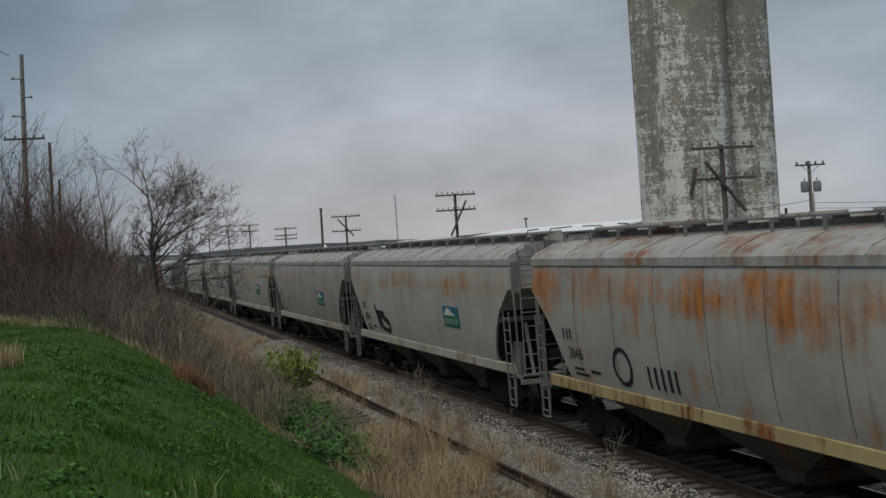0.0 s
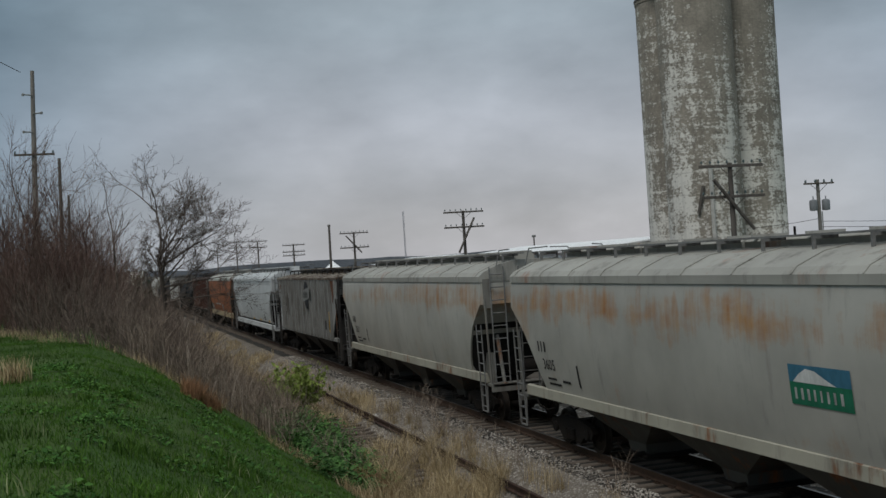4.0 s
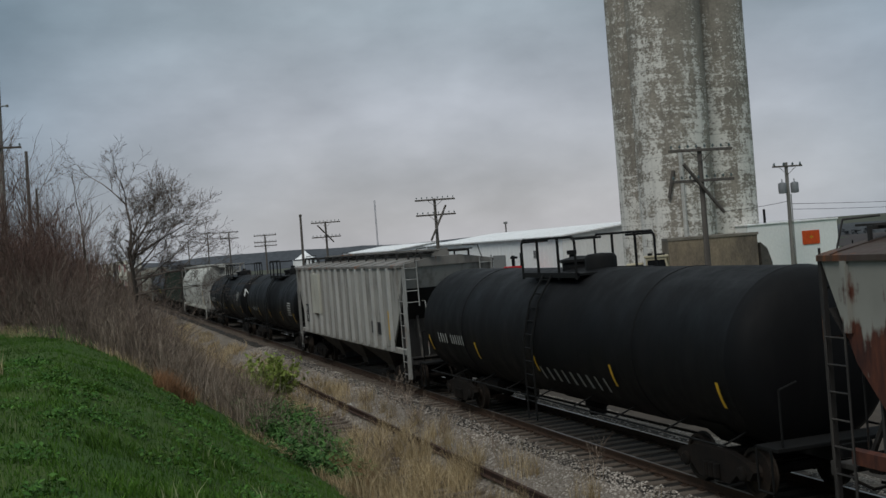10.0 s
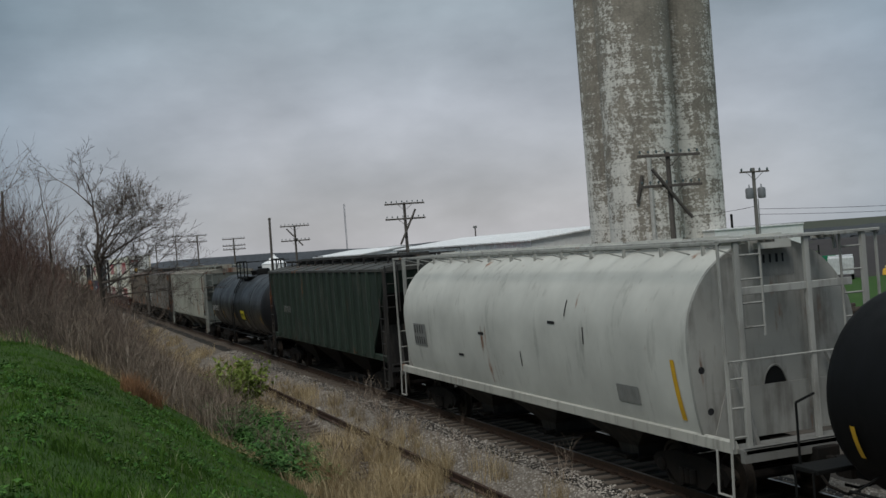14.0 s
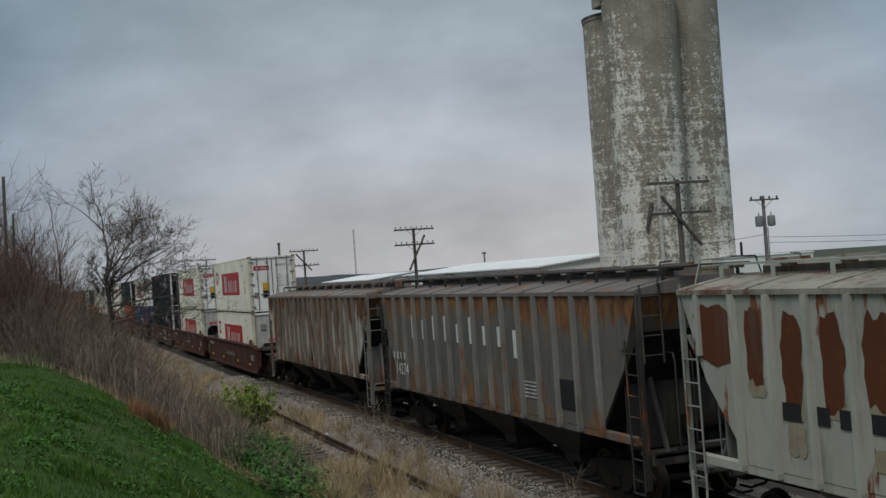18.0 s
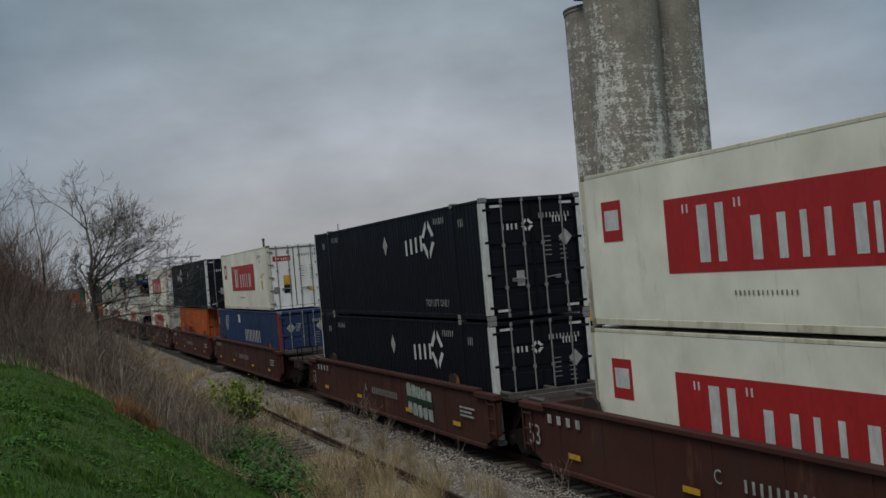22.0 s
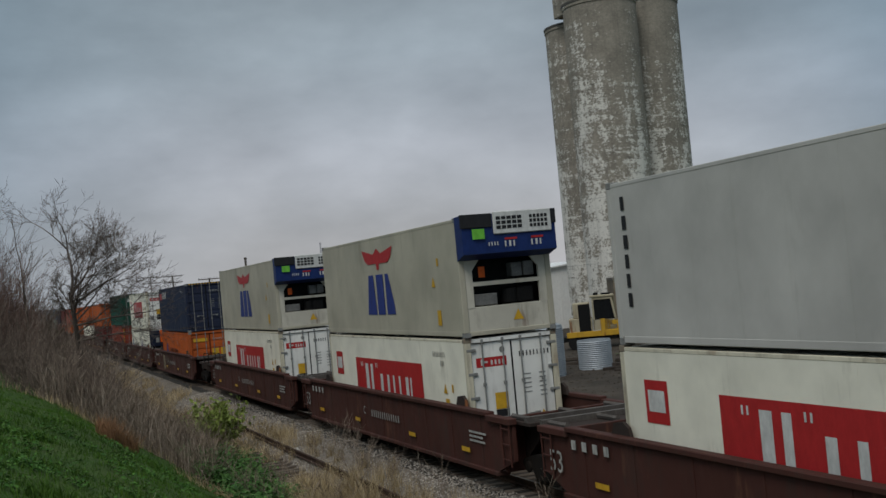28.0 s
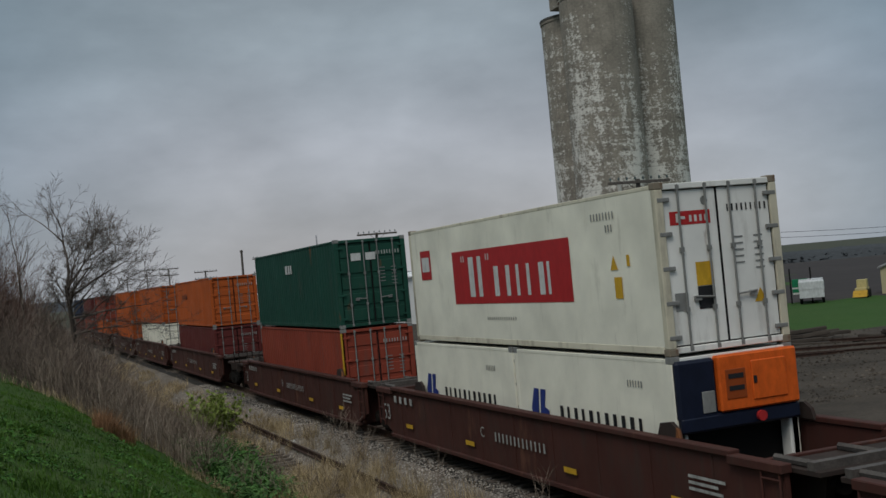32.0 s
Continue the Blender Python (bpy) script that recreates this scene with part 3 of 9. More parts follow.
    # centre sill, platforms and ends
    part("centre_sill", Geo().box(-0.22, 0.22, -H - 0.3, H + 0.3, 0.78, 1.06, 0.02), M_STEEL, car)
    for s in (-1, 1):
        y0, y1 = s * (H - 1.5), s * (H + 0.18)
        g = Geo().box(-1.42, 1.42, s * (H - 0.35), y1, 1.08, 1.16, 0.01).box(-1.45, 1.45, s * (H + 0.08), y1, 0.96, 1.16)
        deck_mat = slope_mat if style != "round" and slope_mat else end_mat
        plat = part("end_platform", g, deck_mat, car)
        if style != "round":
            part("bolster_web", Geo().box(-1.36, 1.36, s * (H - 0.90), s * (H - 0.85), 1.1, 2.33), deck_mat, plat)
        for x in (-1.0, 1.0):
            braces = Geo()
            braces.rod((x, s * (H - 0.1), 1.14), (x * 0.9, s * (H - 0.75), 2.4), 0.05, 6)
            braces.box(x - 0.05, x + 0.05, s * (H - 0.9), s * (H - 1.6), 1.1, 1.9)
            part("end_brace", braces, deck_mat, plat)
        for x in (-1, 1):
            if full_end:
                # open end frame: corner rod, ladder stiles down to the deck, a short ladder above
                part("corner_post", Geo().rod((x * 1.5, s * (H - 0.06), 1.1), (x * 1.5, s * (H - 0.06), 4.34), 0.028, 6), fit_mat, car)
                part("frame_post", Geo().box(x * 1.16, x * 1.25, s * (H - 0.06), s * (H + 0.01), 1.12, 4.34, 0.008), fit_mat, car)
                ladder(car, fit_mat, (x * 0.96, s * (H - 0.03), 2.85), (x * 0.96, s * (H - 0.03), 4.34), (1, 0, 0), 4, 0.4)
                ladder(car, fit_mat, (x * 1.36, s * (H - 0.03), 1.15), (x * 1.36, s * (H - 0.03), 2.5), (1, 0, 0), 3, 0.26)
            elif style == "round":
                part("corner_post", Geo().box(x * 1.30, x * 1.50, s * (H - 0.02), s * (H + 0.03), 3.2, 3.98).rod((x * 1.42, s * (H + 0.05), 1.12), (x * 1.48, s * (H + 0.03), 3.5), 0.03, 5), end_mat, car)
                ladder(car, ladder_mat, (x * 1.55, s * (H - 0.25), 0.45), (x * 1.60, s * (H - 0.25), 2.75), (0, 1, 0), 8, 0.40, 0.016)
                ladder(car, ladder_mat, (x * 1.12, s * (H + 0.14), 1.2), (x * 1.12, s * (H + 0.1), 4.3), (1, 0, 0), 9, 0.40, 0.016)
            else:
                part("corner_post", Geo().box(x * 1.43, x * 1.52, s * (H - 0.03), s * (H + 0.04), 0.5, 4.0, 0.008), ladder_mat, car)
                ladder(car, ladder_mat, (x * 1.53, s * (H - 0.24), 0.5), (x * 1.53, s * (H - 0.24), 3.15), (0, 1, 0), 7, 0.42, 0.016)
                ladder(car, ladder_mat, (x * 1.25, s * (H + 0.09), 2.75), (x * 1.25, s * (H + 0.07), 4.15), (1, 0, 0), 4, 0.40, 0.016)
                for gx in (0.85, 0.5):
                    part("grab_iron", Geo().tube([(x * gx, s * (H + 0.0), 1.16), (x * gx, s * (H + 0.1), 1.25), (x * gx, s * (H + 0.1), 2.75), (x * gx, s * (H + 0.04), 2.9), (x * gx, s * (H - 0.3), 2.9)], 0.017, 5), ladder_mat, car)
            if not full_end:
                part("grab_iron", Geo().tube([(x * 1.12, s * (H + 0.12), 4.3 + dz), (x * 1.0, s * (H + 0.1), 4.72 + dz), (x * 0.6, s * (H - 0.2), 4.74 + dz)], 0.016, 5), fit_mat, car)
            part("step", Geo().tube([(x * 1.52, s * (H - 0.05), 1.1), (x * 1.54, s * (H - 0.05), 0.42), (x * 1.54, s * (H - 0.45), 0.42), (x * 1.52, s * (H - 0.45), 1.1)], 0.022, 5), fit_mat, car)
        if not full_end:
            part("air_tank", Geo().lathe([(0.05, -0.45), (0.2, -0.4), (0.2, 0.4), (0.05, 0.45)], "x", (0.1, s * (H - 0.62), 1.5), 14), M_STEEL, plat, smooth=True)
    if not full_end:
        part("brake_wheel", Geo().ring((0.55, -H - 0.14, 2.4), 0.27, 0.018).rod((0.55, -H - 0.14, 2.14), (0.55, -H - 0.14, 2.66), 0.015, 4).rod((0.29, -H - 0.14, 2.4), (0.81, -H - 0.14, 2.4), 0.015, 4), M_STEEL, car)
    couplers(car, H + 0.3)
    truck(car, -H + 2.05)
    truck(car, H - 2.05)
    return car, xs, H


def tank_car(label, near, far, mat, r=1.48, zc=2.17, strips=5, group="tank cars"):
    L = far - near
    H = L / 2
    car = thing("tank_car", label, "tank car", group=group)
    MOVERS.append((car, (near + far) / 2))
    prof = []
    for k in range(7):
        a = math.pi / 2 * k / 6
        prof.append((max(0.02, r * math.sin(a)), -H - 0.0 + 0.62 * (1 - math.cos(a))))
    prof += [(r, -H + 0.66), (r + 0.012, -H + 0.68), (r + 0.012, -H + 0.74), (r, -H + 0.76), (r, -0.35), (r + 0.02, -0.3), (r + 0.02, 0.3), (r, 0.35)]
    prof += [(q[0], -q[1]) for q in prof[:7][::-1]]
    tank = part("tank", Geo().lathe(prof, "y", (0, 0, zc), 48), mat, car, smooth=True)
    for y in (-H * 0.55, H * 0.55):
        part("weld_band", Geo().lathe([(r, y - 0.03), (r + 0.012, y - 0.02), (r + 0.012, y + 0.02), (r, y + 0.03)], "y", (0, 0, zc), 48), mat, tank, smooth=True)
    xs = lambda z: math.sqrt(max(0.05, (r + 0.02) ** 2 - (z - zc) ** 2))
    top = zc + r
    # dome platform, rails and fittings
    g = Geo().box(-0.95, 0.95, -1.5, 1.5, top - 0.12, top - 0.07)
    for s in (-1, 1):
        g.box(s * 0.9, s * 1.0, -1.5, 1.5, top - 0.16, top - 0.05)
    deck = part("dome_platform", g, M_BLACKFIT, car)
    rail = Geo()
    for s in (-1, 1):
        rail.tube([(s * 0.97, -1.5, top - 0.2), (s * 0.97, -1.5, top + 0.62), (s * 0.97, -1.38, top + 0.73), (s * 0.97, 1.38, top + 0.73), (s * 0.97, 1.5, top + 0.62), (s * 0.97, 1.5, top - 0.2)], 0.028, 6)
        for y in (-0.6, 0.55):
            rail.rod((s * 0.97, y, top - 0.2), (s * 0.97, y, top + 0.73), 0.032, 6)
        rail.tube([(-0.97, s * 1.44, top + 0.68), (-0.3, s * 1.44, top + 0.68)], 0.026, 6)
        rail.tube([(0.97, s * 1.44, top + 0.68), (0.3, s * 1.44, top + 0.68)], 0.026, 6)
    part("safety_rail", rail, M_BLACKFIT, deck)
    part("manway", Geo().lathe([(0.42, top - 0.1), (0.42, top + 0.12), (0.47, top + 0.14), (0.47, top + 0.2), (0.2, top + 0.26), (0.05, top + 0.27)], "z", (0, 0.35, 0), 18), M_BLACKFIT, deck, smooth=True)
    part("valve_housing", Geo().lathe([(0.36, top - 0.1), (0.36, top + 0.22), (0.30, top + 0.3), (0.05, top + 0.32)], "z", (0, -0.75, 0), 16), M_BLACKFIT, deck, smooth=True)
    part("valve", Geo().rod((0.2, 1.2, top - 0.1), (0.2, 1.2, top + 0.35), 0.07, 8).lathe([(0.12, top + 0.3), (0.12, top + 0.4)], "z", (0.2, 1.2, 0), 10), M_BLACKFIT, deck)
    for s in (-1, 1):
        g = Geo()
        pts = [(s * 1.0, 0, top - 0.1), (s * 1.38, 0, zc + 0.85), (s * 1.62, 0, zc), (s * 1.62, 0, 0.5)]
        for y in (-0.24, 0.24):
            g.tube([(p[0], y, p[2]) for p in pts], 0.025, 5)
        for i in range(11):
            z = 0.62 + i * 0.3
            x = np.interp(z, [0.5, zc, zc + 0.85, top - 0.1], [1.62, 1.62, 1.38, 1.0]) * s
            g.rod((x, -0.24, z), (x, 0.24, z), 0.018, 5)
        part("ladder", g, M_BLACKFIT, car)
        # long grab rail and end handrails
        rl = Geo().rod((s * 1.5, -H + 0.9, 0.98), (s * 1.5, H - 0.9, 0.98), 0.022, 6)
        for i in range(9):
            y = -H + 1.0 + (L - 2.0) * i / 8
            rl.rod((s * 1.5, y, 0.98), (s * 1.0, y, 1.16), 0.018, 5)
        part("grab_rail", rl, M_BLACKFIT, car)
    for s in (-1, 1):
        plat = part("end_platform", Geo().box(-1.42, 1.42, s * (H - 0.15), s * (H + 0.42), 1.05, 1.12, 0.01).box(-0.3, 0.3, s * (H - 3.2), s * (H + 0.45), 0.76, 1.06, 0.02), M_BLACKFIT, car)
        for x in (-1.3, 1.3):
            hr = Geo().tube([(x, s * (H + 0.38), 1.1), (x, s * (H + 0.38), 2.0), (x * 0.75, s * (H + 0.38), 2.1)], 0.02, 5)
            part("handrail", hr, M_BLACKFIT, plat)
            part("step", Geo().tube([(x * 1.12, s * (H + 0.3), 1.1), (x * 1.12, s * (H + 0.3), 0.42), (x * 1.12, s * (H - 0.1), 0.42), (x * 1.12, s * (H - 0.1), 1.1)], 0.02, 5), M_BLACKFIT, plat)
        part("saddle", Geo().prism([(-1.1, zc - r * 0.72), (-0.7, 1.0), (0.7, 1.0), (1.1, zc - r * 0.72), (0.6, zc - r - 0.02), (-0.6, zc - r - 0.02)], "y", s * (H - 2.5), s * (H - 1.6)), M_BLACKFIT, car)
    part("outlet_valve", Geo().lathe([(0.2, zc - r - 0.35), (0.2, zc - r - 0.2), (0.28, zc - r - 0.15), (0.28, zc - r + 0.1)], "z", (0, 0, 0), 14), M_BLACKFIT, car)
    part("brake_rigging", Geo().lathe([(0.05, -0.5), (0.2, -0.46), (0.2, 0.46), (0.05, 0.5)], "y", (-0.6, H - 3.9, 0.75), 12).rod((-0.6, H - 3.4, 0.7), (-0.4, -H + 3.4, 0.7), 0.03, 5), M_STEEL, car)
    for i in range(strips):
        y = -H + 1.0 + (L - 2.0) * i / (strips - 1)
        side_mark("reflector_strip", [rect(-0.045, 0.045, -0.22, 0.22)], y, zc - 0.5, M_YELLOW, car, xs)
    couplers(car, H + 0.42)
    truck(car, -H + 2.05)
    truck(car, H - 2.05)
    return car, xs, H, zc

# ---- the train: well cars and containers ----
M_WELL = paint("oxide_brown_well_car_paint", (0.068, 0.025, 0.0195), rust=0.28, grime=0.45, seed=2.0, rust_hi=(0.13, 0.055, 0.035), rust_lo=(0.06, 0.026, 0.02), rough=0.7, grime_col=(0.05, 0.036, 0.03))

M_DECK = paint("dark_grimy_deck_steel", (0.04, 0.028, 0.024), rust=0.2, grime=0.5, seed=2.5, rough=0.8, grime_col=(0.03, 0.026, 0.024))


M_ENDRAIL = stuff_mat("scuffed_dark_steel", (0.075, 0.065, 0.06), (0.12, 0.105, 0.095), 3, 25, 0.6)


def well_unit(near, far, letter, first, last, label, group):
    """One well of an articulated set; near, far: the truck centres at its ends. first, last: it carries a coupler there."""
    c = (near + far) / 2
    H = (far - near) / 2
    u = thing("well_car", label, "well car", group=group)
    MOVERS.append((u, c))
    W = 8.3  # half length of the well proper
    for s in (-1, 1):
        # deep side: flat plate with a rolled top, drawn up towards the trucks
        g = Geo()
        e0, e1 = -H + 0.75, H - 0.75
        g.prism([(e0, 0.62), (-W + 0.2, 0.28), (W - 0.2, 0.28), (e1, 0.62), (e1, 1.42), (W - 1.0, 1.50), (-W + 1.0, 1.50), (e0, 1.42)], "x", s * 1.38, s * 1.46)
        side = part("side_plate", g, M_WELL, u)
        part("top_chord", Geo().box(s * 1.34, s * 1.54, -W + 0.4, W - 0.4, 1.50, 1.60, 0.015).box(s * 1.36, s * 1.56, -H + 0.7, -W + 0.45, 1.40, 1.54, 0.015).box(s * 1.36, s * 1.56, W - 0.45, H - 0.7, 1.40, 1.54, 0.015), M_WELL, side)
        part("bottom_chord", Geo().box(s * 1.2, s * 1.52, -W + 0.1, W - 0.1, 0.20, 0.30, 0.015), M_WELL, side)
        for i in range(9):
            y = -W + 1.0 + (2 * W - 2.0) * i / 8
            part("stiffener", Geo().box(s * 1.46, s * 1.472, y - 0.05, y + 0.05, 0.30, 1.50), M_WELL, side)
        for y in (-6.0, 6.0):
            part("container_guide", Geo().prism([(y - 0.35, 1.55), (y + 0.35, 1.55), (y + 0.22, 1.80), (y - 0.1, 1.84), (y - 0.28, 1.74)], "x", s * 1.30, s * 1.37), M_DECK, u)
    for i in range(6):
        y = -W + 0.6 + (2 * W - 1.2) * i / 5
        part("cross_member", Geo().box(-1.38, 1.38, y - 0.12, y + 0.12, 0.18, 0.285), M_WELL, u)
    for s in (-1, 1):
        end = s * H
        # bulkhead and raised end platform over the truck
        part("bulkhead", Geo().box(-1.38, 1.38, s * (W + 0.05), s * (W + 0.17), 0.3, 1.5, 0.01), M_WELL, u)
        g = Geo().box(-1.3, 1.3, s * (W + 0.17), s * (H - 0.2), 1.38, 1.46, 0.01)
        g.box(-0.3, 0.3, s * (W + 0.1), s * (H + 0.05), 0.75, 1.38)
        for x in (-0.85, 0.85):
            g.prism([(s * (W + 0.2), 0.5), (s * (H - 0.6), 1.0), (s * (H - 0.5), 1.38), (s * (W + 0.2), 1.38)], "x", x - 0.08, x + 0.08)
        plat = part("end_platform", g, M_DECK, u)
        bars_g = Geo()
        for x in (-1.15, 0.0, 1.15):
            bars_g.rod((x, s * (W + 0.2), 1.52), (x, s * (H - 0.35), 1.52), 0.06, 6)
        bars_g.box(-1.3, 1.3, s * (H - 0.45), s * (H - 0.3), 1.46, 1.58)
        part("end_rail", bars_g, M_ENDRAIL, plat)
        part("brake_cylinder", Geo().lathe([(0.05, -0.3), (0.17, -0.28), (0.17, 0.28), (0.05, 0.3)], "y", (-0.7, s * (H - 0.7), 1.2), 12), M_STEEL, plat, smooth=True)
        ladder(u, M_WELL, (-1.52, s * (H - 1.0), 0.5), (-1.52, s * (H - 1.0), 1.5), (0, 1, 0), 3)
        ladder(u, M_WELL, (1.52, s * (H - 1.0), 0.5), (1.52, s * (H - 1.0), 1.5), (0, 1, 0), 3)
        if (s < 0 and first) or (s > 0 and last):
            ext = Geo().box(-1.3, 1.3, end, end + s * 1.5, 1.2, 1.3, 0.01).box(-0.25, 0.25, end, end + s * 1.6, 0.72, 1.2)
            ext.box(-1.4, 1.4, end + s * 1.42, end + s * 1.55, 0.95, 1.3)
            px = part("coupler_platform", ext, M_DECK, u)
            hr = Geo()
            for x in (-1.25, 1.25):
                hr.tube([(x, end + s * 1.5, 1.2), (x, end + s * 1.5, 1.78), (x * 0.5, end + s * 1.5, 1.78), (x * 0.5, end + s * 1.5, 1.2)], 0.022, 5)
                hr.rod((x, end + s * 1.5, 1.5), (x * 0.5, end + s * 1.5, 1.5), 0.016, 5)
            part("handrail", hr, M_STEEL, px)
            part("brake_wheel", Geo().ring((0.1, end + s * 1.58, 1.5), 0.2, 0.016).rod((-0.1, end + s * 1.58, 1.5), (0.3, end + s * 1.58, 1.5), 0.012, 4).rod((0.1, end + s * 1.5, 1.2), (0.1, end + s * 1.5, 1.5), 0.035, 6), M_STEEL, px)
            cp = part("coupler", COUPLER, parent=u, at=(0, end + s * 1.9, 0))
            if s > 0:
                cp.rotation_euler = (0, 0, math.pi)
            truck(u, end)
        elif s > 0:
            truck(u, end)
    xs = lambda z: 1.50
    side_mark("length_stencil", None, W + 0.1, 0.86, M_DULLWHITE, u, xs, words="53", size=0.62)
    side_mark("unit_letter", None, 1.6, 0.95, M_DULLWHITE, u, xs, words=letter, size=0.34)
    side_mark("owner_stencil", bars(13, 2.6, 0.2, 0.3, 3), -0.4, 0.92, M_DULLWHITE, u, xs)
    side_mark("data_stencil", [rect(-0.5, 0.5, 0.1, 0.15), rect(-0.5, 0.3, 0, 0.05), rect(-0.5, 0.42, -0.1, -0.05)], -7.2, 0.95, M_DULLWHITE, u, xs)
    side_mark("data_stencil", [rect(-0.09 + k * 0.42, 0.09 + k * 0.42, -0.09, 0.09) for k in range(4)], 7.6, 1.28, M_DULLWHITE, u, xs)
    for y in (-6.4, -2.6, 2.4, 6.6):
        side_mark("reflector_strip", [rect(-0.26, 0.26, -0.055, 0.055)], y, 0.62, M_YELLOW, u, xs)
    return u


CAST = Geo().box(-0.09, 0.09, -0.09, 0.09, -0.06, 0.06, 0.012).mesh("corner_casting", M_GREY)


def container(label, near, z0, mat, L=12.192, H=2.896, W=2.438, kind="smooth", end="doors", end_mat=None, cast_mat=None, post_mat=None, group="shipping containers", waves=44, rail_mat=None, cast=None):
    """A box on a well car; its doors or machinery face the camera's end."""
    c = thing("shipping_container", label, "container", group=group)
    MOVERS.append((c, near + L / 2))
    hw, hl = W / 2, L / 2
    end_mat = end_mat or mat
    post_mat = post_mat or mat
    lo, hi = z0, z0 + H
    for s in (-1, 1):
        g = Geo()
        if kind == "smooth":
            n = max(4, round(L / 1.2)) if s < 0 else 1
            for i in range(n):
                a, b = -hl + 0.12 + (L - 0.24) * i / n, -hl + 0.12 + (L - 0.24) * (i + 1) / n
                g = Geo().box(s * (hw - 0.05), s * (hw - 0.006), a, b - 0.003, lo + 0.16, hi - 0.1)
                if i < n - 1:
                    part("side_panel", g, mat, c)
        else:
            vs, fs = [], []
            d = 0.016 if waves < 60 else 0.012
            pitch = (L - 0.24) / waves
            ys = []
            for i in range(waves):
                a = -hl + 0.12 + pitch * i
                ys += [(a, 0), (a + pitch * 0.36, 0), (a + pitch * 0.5, d), (a + pitch * 0.86, d)]
            ys.append((hl - 0.12, 0))
            for y, q in ys:
                vs += [(s * (hw - 0.012 - q), y, lo + 0.14), (s * (hw - 0.012 - q), y, hi - 0.08)]
            fs = [(2 * i, 2 * i + 2, 2 * i + 3, 2 * i + 1) for i in range(len(ys) - 1)]
            g.add(vs, fs)
            g.box(s * (hw - 0.08), s * (hw - 0.06), -hl + 0.12, hl - 0.12, lo + 0.14, hi - 0.08)
        part("side_panel", g, mat, c)
        part("top_rail", Geo().box(s * (hw - 0.08), s * hw, -hl + 0.17, hl - 0.17, hi - 0.1, hi - 0.032, 0.008), rail_mat or mat, c)
        part("bottom_rail", Geo().box(s * (hw - 0.1), s * hw, -hl + 0.17, hl - 0.17, lo + 0.04, lo + 0.165, 0.01), rail_mat or mat, c)
        for e in (-1, 1):
            part("corner_post", Geo().box(s * (hw - 0.15), s * (hw + 0.001), e * (hl - 0.14), e * hl, lo + 0.12, hi - 0.12, 0.012), post_mat, c)
            for z in (lo + 0.06, hi - 0.06):
                part("corner_casting", cast or CAST, parent=c, at=(s * (hw - 0.088), e * (hl - 0.088), z))
    part("roof", Geo().box(-hw + 0.06, hw - 0.06, -hl + 0.1, hl - 0.1, hi - 0.07, hi - 0.036), mat, c)
    part("floor", Geo().box(-hw + 0.06, hw - 0.06, -hl + 0.05, hl - 0.05, lo + 0.06, lo + 0.15), M_STEEL, c)
    part("front_panel", Geo().box(-hw + 0.1, hw - 0.1, hl - 0.09, hl - 0.04, lo + 0.12, hi - 0.1), mat, c)
    y = -hl
    sill = part("end_sill", Geo().box(-hw + 0.15, hw - 0.15, y, y + 0.12, lo + 0.035, lo + 0.14, 0.01), end_mat, c)
    part("end_header", Geo().box(-hw + 0.15, hw - 0.15, y, y + 0.12, hi - 0.13, hi - 0.03, 0.01), end_mat, c)
    if end == "doors":
        for s in (-1, 1):
            x0, x1 = (s * 0.012, s * (hw - 0.155))
            if kind == "smooth":
                g = Geo().box(x0, x1, y + 0.05, y + 0.1, lo + 0.16, hi - 0.15, 0.01)
            else:
                g = Geo().box(x0, x1, y + 0.07, y + 0.1, lo + 0.16, hi - 0.15)
                hh = (H - 0.31)
                for k in range(5):
                    za = lo + 0.16 + hh * k / 5
                    g.box(x0 + s * 0.03, x1 - s * 0.03, y + 0.045, y + 0.075, za + 0.06, za + hh / 5 - 0.08, 0.014)
            leaf = part("door_leaf", g, end_mat, c)
            part("door_gasket", Geo().box(s * 0.002, s * 0.02, y + 0.045, y + 0.06, lo + 0.16, hi - 0.15).box(x1 - s * 0.012, x1, y + 0.045, y + 0.052, lo + 0.16, hi - 0.15), M_BLACKFIT, leaf)
            for x in (s * 0.24, s * 0.78):
                g = Geo().rod((x, y + 0.012, lo + 0.06), (x, y + 0.012, hi - 0.05), 0.02, 8)
                for z in (lo + 0.10, lo + 0.75, lo + 1.75, hi - 0.1):
                    g.box(x - 0.035, x + 0.035, y - 0.006, y + 0.05, z - 0.04, z + 0.04)
                part("lock_rod", g, M_GREY, leaf)
            part("door_handle", Geo().rod((s * 0.24, y - 0.01, lo + 0.92), (s * 0.62, y - 0.01, lo + 0.95), 0.018, 6).box(s * 0.5, s * 0.62, y - 0.01, y + 0.05, lo + 0.88, lo + 0.96), M_GREY, leaf)
            for k in range(4 if kind != "smooth" else 5):
                z = lo + 0.3 + k * (H - 0.6) / (3 if kind != "smooth" else 4)
                part("hinge", Geo().box(s * (hw - 0.27), s * (hw - 0.03), y - 0.008, y + 0.05, z - 0.035, z + 0.035, 0.008), M_GREY if kind == "smooth" else end_mat, leaf)
        if kind == "smooth":
            end_mark("caution_label", [rect(-0.17, 0.17, -0.2, 0.2)], -0.36, lo + 1.32, y + 0.042, M_YELLOW, c)
            end_mark("black_plate", [rect(-0.17, 0.17, -0.19, 0.19)], -0.36, lo + 0.92, y + 0.042, M_BLACK, c)
            end_mark("grey_plate", [rect(-0.13, 0.13, -0.15, 0.15)], -0.86, lo + 0.88, y + 0.042, M_GREY, c)
